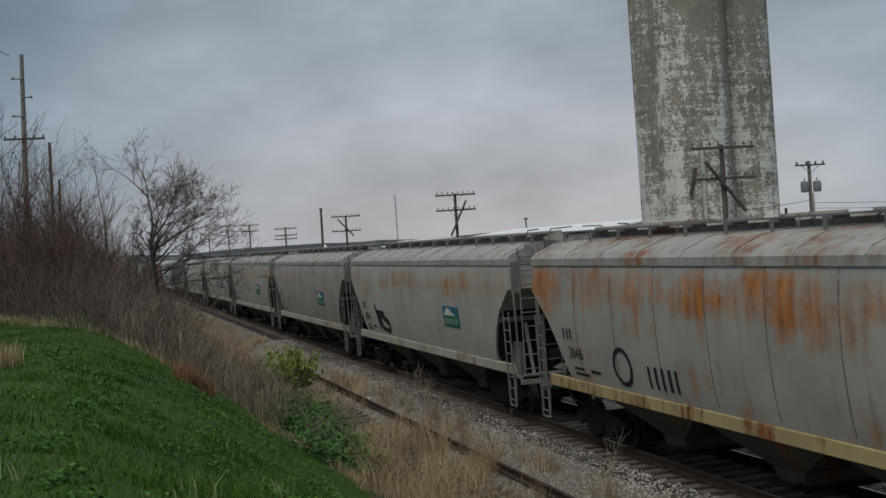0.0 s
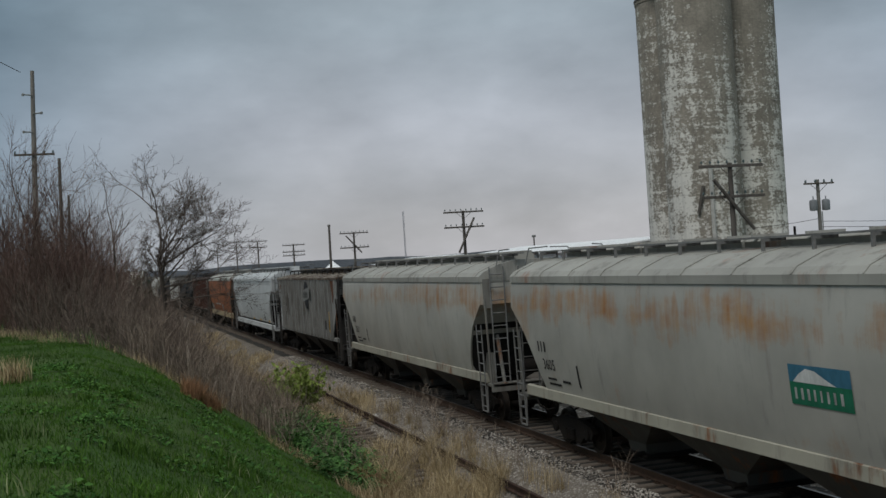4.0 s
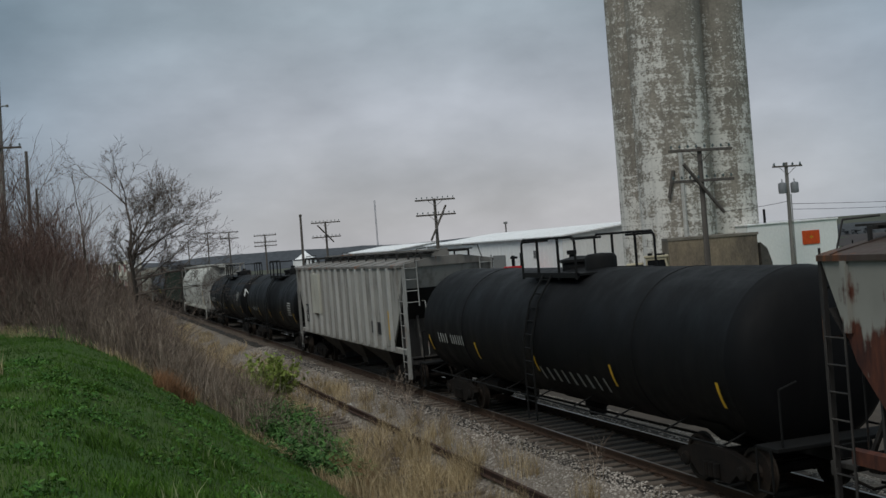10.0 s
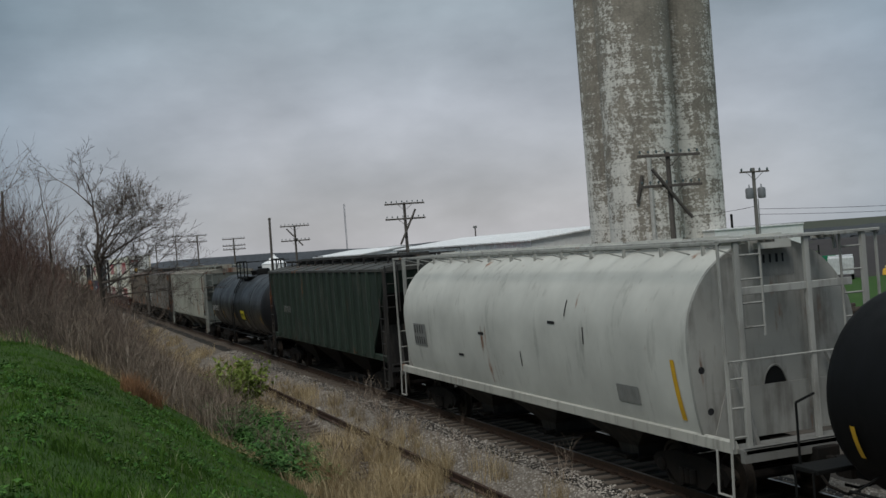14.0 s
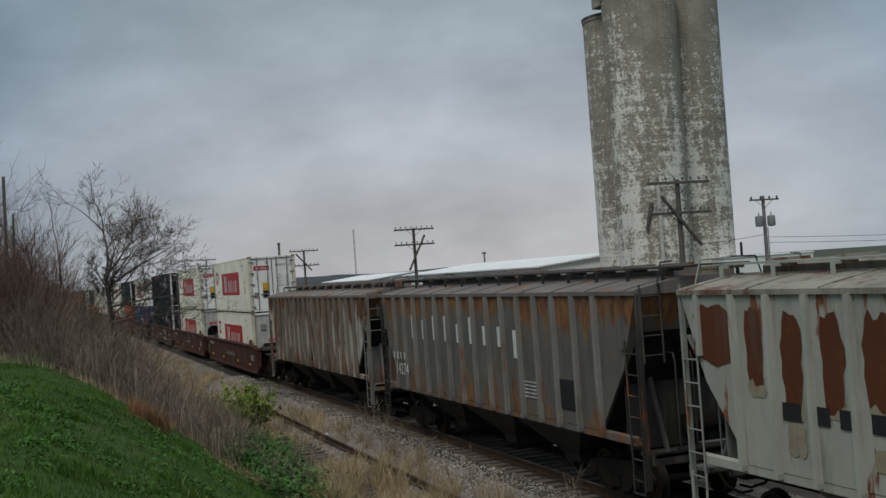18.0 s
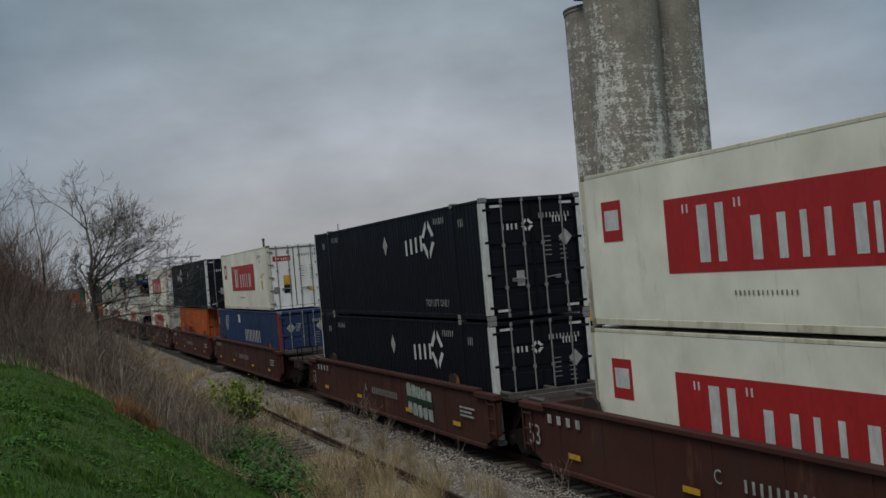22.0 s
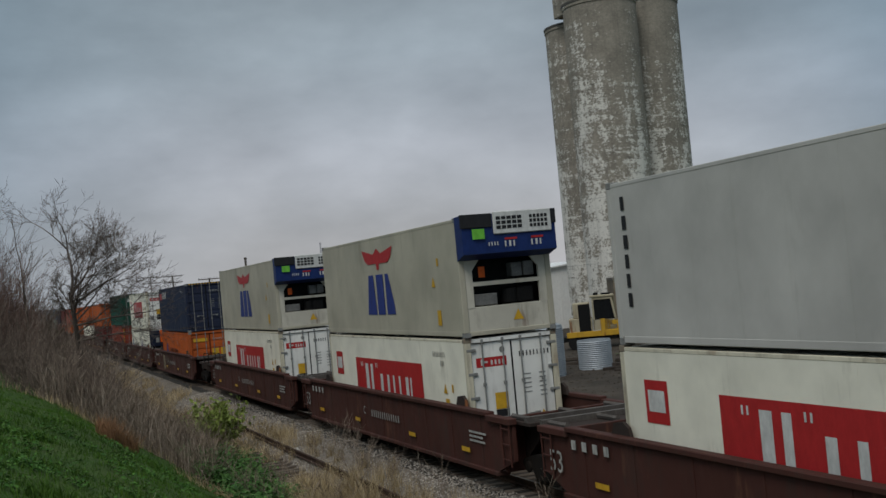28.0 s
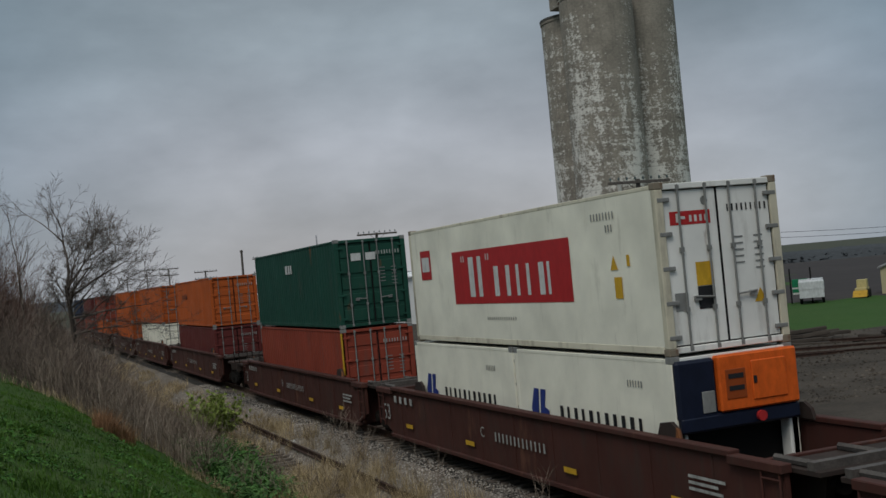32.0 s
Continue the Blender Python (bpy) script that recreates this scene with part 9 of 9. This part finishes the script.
leafy("brambles", 17000, heaps(71, 64, -7.0, -4.5, 23.5, 37.5, 0.62, 0.5), (0.03, 0.085), M_BRAMBLE, 72, "low dark green brambles at the lawn's edge", 0.3, "brambles")
leafy("brambles", 1500, heaps(75, 10, -7.6, -6.4, 27.0, 31.0, 0.4, 0.9), (0.03, 0.07), M_BRAMBLE, 76, "low dark green brambles among the reeds", 0.3, "brambles")
leafy("brambles", 6000, heaps(73, 26, -6.5, -4.7, 34.0, 43.5, 0.6, 0.65), (0.03, 0.08), M_BRAMBLE, 74, "low dark green brambles below the reeds", 0.3, "brambles")
leafy("lawn_weeds", 9000, heaps(77, 130, -15.0, -8.0, 8.0, 24.0, 0.32, 0.2), (0.015, 0.045), leaf_mat("broad_weed_leaf", (0.02, 0.075, 0.008), (0.04, 0.12, 0.014), (0.085, 0.19, 0.035)), 78, "low broad-leaved weeds in the grass", 0.3, "weeds")
bush = thing("green_bush", "small yellow-green bush in fresh leaf beside the ballast", "bush", (-4.75, 40.5, ground_z(-4.75, 40.5)))
rng = random.Random(81)
bv, bf = [], []
for k in range(16):
    grow(bv, bf, Vector((rng.uniform(-0.2, 0.2), rng.uniform(-0.2, 0.2), -0.05)), Vector((rng.gauss(0, 0.35), rng.gauss(0, 0.35), 1)).normalized(), 0.92, 0.010, 2, rng, 0.6, 0.0, (2, 3), 3, 0.15)
g = Geo()
g.v, g.f = bv, bf
part("stems", g, M_TWIG, bush)
lv, lf = [], []
for _ in range(7000):
    c = bv[rng.randrange(len(bv))]
    s = rng.uniform(0.02, 0.045)
    k = len(lv)
    for _q in range(3):
        lv.append((c[0] + rng.gauss(0, s * 1.3), c[1] + rng.gauss(0, s * 1.3), c[2] + rng.gauss(0, s * 1.3)))
    lf.append((k, k + 1, k + 2))
g = Geo()
g.v, g.f = lv, lf
part("leaves", g, M_BUSHLEAF, bush)


# far woods and hills
def woods(name, pts, base, high, n, mat, seed, label, size):
    """A belt of small leaning clumps along a line of (x, y)."""
    r = random.Random(seed)
    vs, fs = [], []
    for _ in range(n):
        f = r.random() * (len(pts) - 1)
        i = min(int(f), len(pts) - 2)
        f -= i
        x = pts[i][0] + (pts[i + 1][0] - pts[i][0]) * f + r.gauss(0, size)
        y = pts[i][1] + (pts[i + 1][1] - pts[i][1]) * f + r.gauss(0, size)
        h = high * (0.75 + 0.35 * noise.noise((x * 0.02, y * 0.02, seed))) * r.random() ** 0.5
        s = size * r.uniform(0.08, 0.2)
        k = len(vs)
        for _q in range(5):
            vs.append((x + r.gauss(0, s), y + r.gauss(0, s), base + h + r.gauss(0, s * 0.6)))
        fs += [(k, k + 1, k + 2), (k, k + 2, k + 3), (k, k + 3, k + 4), (k + 1, k + 3, k + 4)]
    return stuff_mesh(name, vs, fs, mat, label, "woods")


M_WOODS = leaf_mat("leafless_far_woods", (0.055, 0.060, 0.066), (0.068, 0.074, 0.080), (0.085, 0.09, 0.096), 0.95)
woods("far_woods", [(120, 420), (330, 420), (420, 330), (520, 260), (640, 120), (660, -80)], -9, 8.4, 50000, M_WOODS, 91, "dark leafless woods along a far ridge", 5)
# the rise on which they stand
rv, rf = [], []
RIDGE = [(120, 420), (330, 420), (420, 330), (520, 260), (640, 120), (660, -80)]
for i in range(101):
    f = i / 100 * (len(RIDGE) - 1)
    k = min(int(f), len(RIDGE) - 2)
    f -= k
    x = RIDGE[k][0] + (RIDGE[k + 1][0] - RIDGE[k][0]) * f
    y = RIDGE[k][1] + (RIDGE[k + 1][1] - RIDGE[k][1]) * f
    u = Vector((x - EYE[0], y, 0)).normalized()
    z = -0.6 + 0.9 * noise.noise((i * 0.09, 3, 1)) + 0.5 * noise.noise((i * 0.7, 8, 1))
    rv += [(x - u.x * 26, y - u.y * 26, -11.5), (x - u.x * 8, y - u.y * 8, z - 1.5), (x + u.x * 6, y + u.y * 6, z), (x + u.x * 60, y + u.y * 60, z - 1)]
for i in range(100):
    for k in range(3):
        rf.append((4 * i + k, 4 * i + 4 + k, 4 * i + 5 + k, 4 * i + 1 + k))
rm_ = bpy.data.meshes.new("far_ridge")
rm_.from_pydata(rv, [], rf)
rm_.materials.append(stuff_mat("hazy_wooded_ridge", (0.065, 0.07, 0.076), (0.05, 0.055, 0.06), 0.05, 0.6, 0.95, 0.6, 0.5))
rm_.shade_smooth()
tagged(new("far_ridge", rm_), "hazy wooded ridge beyond the fields", "ridge", kind="structure")
M_HILL = stuff_mat("hazy_far_hill", (0.072, 0.078, 0.088), (0.06, 0.066, 0.076), 0.01, 0.2, 0.95, 0.2)
hv, hf = [], []
for i in range(61):
    f = i / 60
    x, y = -700 + 1500 * f, 1700 - 500 * f
    z = 11 + 7 * noise.noise((f * 6, 1, 0)) + 3 * noise.noise((f * 25, 2, 0)) - 10 * max(0, f - 0.6)
    hv += [(x, y, -14), (x, y + 60, z), (x, y + 500, z - 4)]
for i in range(60):
    k = 3 * i
    hf += [(k, k + 3, k + 4, k + 1), (k + 1, k + 4, k + 5, k + 2)]
hm = bpy.data.meshes.new("far_hills")
hm.from_pydata(hv, [], hf)
hm.materials.append(M_HILL)
hm.shade_smooth()
tagged(new("far_hills", hm), "low hazy hills on the horizon", "hills", kind="structure")
rt = thing("evergreen_tree", "dark evergreen tree beyond the field", "tree", (103.0, 104.0, -0.7))
part("trunk", Geo().rod((0, 0, 0), (0, 0, 3), 0.25, 8, 0.15), M_BARK, rt)
lv, lf = [], []
for _ in range(5000):
    z = rng.uniform(1.0, 8.2)
    rad = (8.4 - z) * 0.33 * (0.75 + 0.3 * math.sin(z * 5)) * rng.random() ** 0.4
    a = rng.uniform(0, 6.283)
    k = len(lv)
    for _q in range(3):
        lv.append((math.cos(a) * rad + rng.gauss(0, 0.14), math.sin(a) * rad + rng.gauss(0, 0.14), z + rng.gauss(0, 0.14)))
    lf.append((k, k + 1, k + 2))
g = Geo()
g.v, g.f = lv, lf
part("crown", g, leaf_mat("dark_needles", (0.012, 0.02, 0.012), (0.02, 0.03, 0.018), (0.03, 0.042, 0.025)), rt)

# ---- the yard behind the train ----
M_YEL = paint("faded_machine_yellow", (0.52, 0.30, 0.03), rust=0.2, grime=0.3, seed=201)
M_CREAM = paint("rusty_cream", (0.42, 0.37, 0.26), rust=0.3, grime=0.3, seed=202)
M_PANE = flat_mat("dark_cab_glass", (0.012, 0.013, 0.014), 0.15)
M_TYRE = flat_mat("black_tyre", (0.014, 0.014, 0.014), 0.9)


def facing(ob, deg):
    ob.rotation_euler = (0, 0, radians(deg))
    return ob


mc = facing(thing("yellow_machine", "old yellow ballast machine with a glazed cab in the yard", "work machine", (24.7, 66.0, -0.65)), -28.7)
part("chassis", Geo().box(-2.5, 2.5, -0.9, 0.9, 0.55, 0.85, 0.03), M_BLACKFIT, mc)
cab = part("cab", Geo().box(-0.45, -0.35, -0.95, 0.95, 1.2, 3.35).box(0.95, 1.05, -0.95, 0.95, 1.2, 2.0).box(-0.45, 1.05, -0.95, -0.85, 1.2, 1.85).box(-0.45, 1.05, 0.85, 0.95, 1.2, 3.35).prism([(-0.45, 3.3), (0.85, 3.3), (1.05, 1.95), (0.93, 1.95), (0.75, 3.15), (-0.33, 3.15), (-0.33, 1.85), (-0.45, 1.85)], "y", -0.98, -0.88), M_CREAM, mc)
part("cab_roof", Geo().box(-0.55, 1.0, -1.05, 1.05, 3.3, 3.42, 0.02), M_CREAM, cab)
part("cab_window", Geo().prism([(-0.33, 1.85), (0.94, 1.85), (0.76, 3.16), (-0.33, 3.16)], "y", -0.93, -0.90), M_PANE, cab)
part("beacon", Geo().box(-0.3, 0.0, -0.3, 0.0, 3.42, 3.58, 0.02).box(0.2, 0.8, -0.4, 0.4, 3.42, 3.52, 0.02), M_BLACKFIT, cab)
part("engine_housing", Geo().box(-2.0, -0.5, -0.9, 0.9, 0.85, 2.0, 0.05).box(-1.7, -0.6, -0.8, 0.8, 2.0, 3.0, 0.05), M_CREAM, mc)
part("engine_door", Geo().box(-1.35, -0.6, -0.92, -0.89, 0.95, 2.9), M_BLACKFIT, mc)
part("hood", Geo().prism([(0.2, 0.85), (2.55, 0.85), (2.6, 1.3), (2.1, 1.55), (0.9, 1.75), (0.2, 1.9)], "y", -0.95, 0.95), M_YEL, mc)
for x in (0.9, 1.5, 2.1):
    part("hood_rib", Geo().lathe([(0.16, -0.96), (0.18, -0.9), (0.18, 0.9), (0.16, 0.96)], "y", (x, 0, 1.62 - (x - 0.9) * 0.22), 12), M_YEL, mc, smooth=True)
part("lower_frame", Geo().box(-2.2, 2.4, -1.0, -0.85, 0.8, 1.15, 0.02).box(0.0, 0.3, -1.02, -0.9, 0.8, 1.9), M_YEL, mc)
for x in (-1.7, 1.6):
    for y in (-0.85, 0.85):
        part("wheel", Geo().lathe([(0.15, -0.1), (0.42, -0.09), (0.45, 0), (0.42, 0.09), (0.15, 0.1)], "y", (x, y, 0.45), 18), M_TYRE, mc, smooth=True)

ct = thing("corrugated_tank", "short galvanised corrugated metal tank on the gravel", "tank", (17.2, 53.2, -0.7))
prof = [(0.86, 0.0)]
for k in range(15):
    prof += [(0.90, 0.03 + k * 0.1), (0.86, 0.08 + k * 0.1)]
prof += [(0.86, 1.53), (0.8, 1.53), (0.8, 0.3)]
part("wall", Geo().lathe(prof, "z", (0, 0, 0), 30), stuff_mat("galvanised_sheet", (0.42, 0.45, 0.48), (0.34, 0.37, 0.40), 1.5, 20, 0.45, metal=0.3), ct)
ct = thing("corrugated_tank", "tall galvanised corrugated metal tank on the gravel", "tank", (13.9, 52.2, -0.72))
part("wall", Geo().lathe([(0.92, 0.0)] + [q for k in range(25) for q in ((0.96, 0.03 + k * 0.1), (0.92, 0.08 + k * 0.1))] + [(0.9, 2.6), (0.5, 2.75), (0.05, 2.8)], "z", (0, 0, 0), 30), stuff_mat("dull_galvanised_sheet", (0.36, 0.39, 0.42), (0.28, 0.31, 0.34), 1.5, 20, 0.45, metal=0.3), ct)
rc = thing("plastic_drum", "small red plastic drum lying in the yard", "drum", (16.9, 48.5, -0.72))
part("shell", Geo().lathe([(0.26, 0), (0.24, 0.2), (0.12, 0.34), (0.02, 0.36)], "z", (0, 0, 0), 14), M_RED, rc, smooth=True)

M_OLDTIE = stuff_mat("dark_rotten_sleeper", (0.05, 0.040, 0.034), (0.085, 0.07, 0.058), 2, 25, 0.95, 0.6, stretch=(0.3, 2, 2))
r = random.Random(77)
OLD = Geo().box(-1.3, 1.3, -0.12, 0.12, -0.09, 0.09, 0.012).mesh("old_sleeper", M_OLDTIE)
for k, (px, py, n) in enumerate(((20.2, 46.5, 16), (23.5, 50.5, 18), (26.5, 48.0, 16), (18.0, 58.0, 10), (29.5, 44.5, 14), (18.5, 50.0, 14), (21.5, 55.0, 14), (24.2, 58.0, 16))):
    pile = thing("sleeper_pile", "untidy heap of dark rotten railway sleepers", "sleeper pile", (px, py, -0.72), "heaps of old sleepers")
    for i in range(n):
        s = part("old_sleeper", OLD, parent=pile, at=(r.gauss(0, 0.9), r.gauss(0, 0.7), 0.09 + 0.17 * (i // 5)))
        s.rotation_euler = (r.gauss(0, 0.05), r.gauss(0, 0.05), radians(-30 + r.gauss(0, 25)))
for k in range(5):
    x, y = 19.5 + k * 2.6, 43.0 + r.uniform(-1, 1)
    rp = facing(thing("old_rail", "length of rusty rail lying in the yard", "rail", (x, y, ground_z(x, y) + 0.16), "old rails in the yard"), 60 + r.uniform(-12, 12))
    part("rail", Geo().prism(RAILPROF, "y", -4.5, 4.5), M_OLDRAIL, rp)
for x, y in ((13.2, 37.0), (14.6, 36.4), (16.4, 39.0)):
    po = thing("stub_post", "short dark timber post in the yard", "post", (x, y, -0.75), "yard posts")
    part("post", Geo().box(-0.09, 0.09, -0.09, 0.09, 0, 1.25, 0.015), M_OLDTIE, po)
dirt = Geo()
for cx, cy, rr, hh in ((22, 54, 2.6, 0.6), (27, 52, 3.0, 0.7), (15.5, 60, 2.0, 0.6), (84, 68, 5, 2.2), (70, 62, 4.0, 1.3)):
    mound = thing("dirt_mound", "low brown mound of earth in the yard", "mound", (cx, cy, -0.75), "earth mounds")
    vs, fs = [], []
    for j in range(7):
        f = j / 6
        for i in range(18):
            a = 6.2832 * i / 18
            q = rr * f * (1 + 0.25 * noise.noise((math.cos(a) * 1.5, math.sin(a) * 1.5, cx)))
            vs.append((math.cos(a) * q, math.sin(a) * q, hh * (1 - f * f) * (1 + 0.3 * noise.noise((cx + f * 3, a, 2))) - 0.05))
    fs = [(j * 18 + i, j * 18 + (i + 1) % 18, j * 18 + 18 + (i + 1) % 18, j * 18 + 18 + i) for j in range(6) for i in range(18)]
    part("earth", Geo().add(vs, fs), M_DRYSOIL, mound, smooth=True)

rm = facing(thing("red_implement", "bright red farm implement parked by the shed", "farm machine", (27.3, 95.0, -0.65)), -22)
M_FARMRED = flat_mat("farm_red_paint", (0.42, 0.02, 0.022), 0.5)
part("body", Geo().box(-2.0, 0.3, -0.8, 0.8, 1.0, 1.9, 0.06).box(-1.5, 0.1, -0.7, 0.7, 1.9, 2.75, 0.05), M_FARMRED, rm)
part("hopper", Geo().prism([(0.2, 0.8), (2.9, 0.8), (3.2, 1.9), (0.1, 1.9)], "y", -0.9, 0.9), M_FARMRED, rm)
for x in (0.6, 1.2, 1.8, 2.4):
    part("hopper_rib", Geo().box(x - 0.05, x + 0.05, -0.95, -0.9, 0.85, 1.85), M_FARMRED, rm)
part("arm", Geo().rod((-1.9, 0, 2.0), (-3.0, 0, 2.6), 0.12, 8), M_FARMRED, rm)
part("mast", Geo().box(-0.75, -0.45, -0.2, 0.1, 2.7, 3.7, 0.02).box(-0.85, -0.2, -0.3, 0.2, 3.4, 3.6, 0.02).box(0.0, 0.25, -0.2, 0.1, 2.5, 3.9, 0.02), M_PANE, rm)
for x in (-1.2, 1.1):
    part("wheel", Geo().lathe([(0.2, -0.16), (0.62, -0.15), (0.66, 0), (0.62, 0.15), (0.2, 0.16)], "y", (x, -0.85, 0.66), 18), M_TYRE, rm, smooth=True)
tk = thing("green_tank", "upright teal green plastic tank", "tank", (16.3, 106.5, -0.7))
part("shell", Geo().lathe([(0.75, 0), (0.78, 0.1), (0.78, 2.0), (0.6, 2.3), (0.15, 2.4)], "z", (0, 0, 0), 20), flat_mat("teal_plastic", (0.01, 0.30, 0.19), 0.5), tk, smooth=True)
bl = facing(thing("plough", "yellow plough blade standing on grass", "plough", (38.4, 71.8, -0.62)), -35)
part("blade", Geo().prism([(-1.1, 0.3), (0.2, 0.35), (0.75, 1.45), (-0.25, 1.35)], "y", -0.15, 0.15), M_YEL, bl)
part("frame", Geo().rod((0.4, 0, 0), (1.0, 0, 2.2), 0.05, 6).rod((1.0, 0, 2.2), (1.3, 0, 0), 0.05, 6).rod((-0.8, 0.2, 0), (-0.2, 0.2, 1.2), 0.06, 6), M_YEL, bl)

# vehicles and a sign beyond the lawn
sg = facing(thing("green_sign", "green and white sign board on two posts", "sign", (49.6, 76.8, -0.62)), -38)
part("board", Geo().box(-0.6, 0.6, -0.05, 0.05, 0.75, 2.0, 0.02), flat_mat("sign_green", (0.015, 0.19, 0.09)), sg)
part("board_stripe", Geo().box(-0.6, 0.6, -0.056, -0.05, 1.2, 1.32).box(-0.6, 0.6, -0.056, -0.05, 0.75, 0.9), M_WHITE, sg)
for x in (-0.72, 0.9):
    part("post", Geo().box(x - 0.06, x + 0.06, -0.06, 0.06, 0, 2.9), M_BLACKFIT, sg)


def pickup(x, y, turn, mat, label, box):
    v = facing(thing("truck", label, "truck", (x, y, -0.62), "parked trucks"), turn)
    part("body", Geo().prism([(-2.6, 0.5), (2.6, 0.5), (2.6, 1.1), (1.2, 1.25), (0.6, 1.95), (-0.9, 1.95), (-1.0, 1.2), (-2.6, 1.2)], "y", -0.95, 0.95), mat, v)
    part("window", Geo().prism([(1.0, 1.3), (0.55, 1.85), (-0.75, 1.85), (-0.8, 1.3)], "y", -0.965, -0.95), M_PANE, v)
    if box:
        part("cargo_box", Geo().box(-2.6, -0.6, -0.98, 0.98, 1.05, 1.85, 0.08), mat, v)
    for wx in (-1.7, 1.7):
        for wy in (-0.85, 0.85):
            part("wheel", Geo().lathe([(0.15, -0.11), (0.36, -0.1), (0.38, 0), (0.36, 0.1), (0.15, 0.11)], "y", (wx, wy, 0.38), 16), M_TYRE, v, smooth=True)
    return v


pickup(50.5, 76.5, 51, flat_mat("white_truck_paint", (0.62, 0.63, 0.64), 0.35), "white box truck parked beyond the lawn", True)
hut = facing(thing("cream_hut", "small cream hut with a gable roof beyond the lawn", "hut", (60.8, 76.2, -0.62), "metal sheds"), -44)
M_HUT = flat_mat("cream_hut_wall", (0.50, 0.44, 0.27), 0.7, worn=0.06)
part("wall", Geo().prism([(-2.4, 0), (2.4, 0), (2.4, 2.2), (0, 3.0), (-2.4, 2.2)], "y", -2.0, 2.0), M_HUT, hut)
part("roof", Geo().prism([(-2.6, 2.15), (-2.6, 2.27), (0, 3.14), (0, 3.02)], "y", -2.2, 2.2).prism([(2.6, 2.15), (2.6, 2.27), (0, 3.14), (0, 3.02)], "y", -2.2, 2.2), M_GREY, hut)
part("door", Geo().box(-0.5, 0.5, -2.03, -2.0, 0.05, 2.0), M_GREY, hut)
ym = facing(thing("yellow_loader", "small yellow machine parked at the field's edge", "work machine", (54.4, 75.0, -0.62)), 40)
ym.scale = (0.5, 0.5, 0.5)
part("body", Geo().box(-2.2, 1.2, -0.9, 0.9, 0.8, 1.7, 0.05).box(-0.6, 0.9, -0.8, 0.8, 1.7, 3.0, 0.04), flat_mat("cream_yellow", (0.55, 0.46, 0.22), 0.5), ym)
part("bucket", Geo().prism([(-3.6, 0.3), (-2.2, 0.3), (-2.2, 1.3), (-3.0, 1.0)], "y", -1.1, 1.1), M_YEL, ym)
for x in (-1.4, 0.6):
    part("wheel", Geo().lathe([(0.2, -0.2), (0.68, -0.18), (0.72, 0), (0.68, 0.18), (0.2, 0.2)], "y", (x, -0.95, 0.72), 18), M_TYRE, ym, smooth=True)

# ---- the train rolls by ----
V1, V2, V3, V4 = 18.7064, -2.5006, -1.0113, 0.3419
def gone(t):
    """Metres that the train has come on after t seconds."""
    u = t / 10
    return V1 * 10 * u + V2 * u ** 2 + V3 * u ** 3 + V4 * u ** 4


def motions():
    for ob, place in MOVERS:
        walk(ob, [(t, pose(0, place - gone(t), 0)) for t in range(0, 33, 2)])


motions()
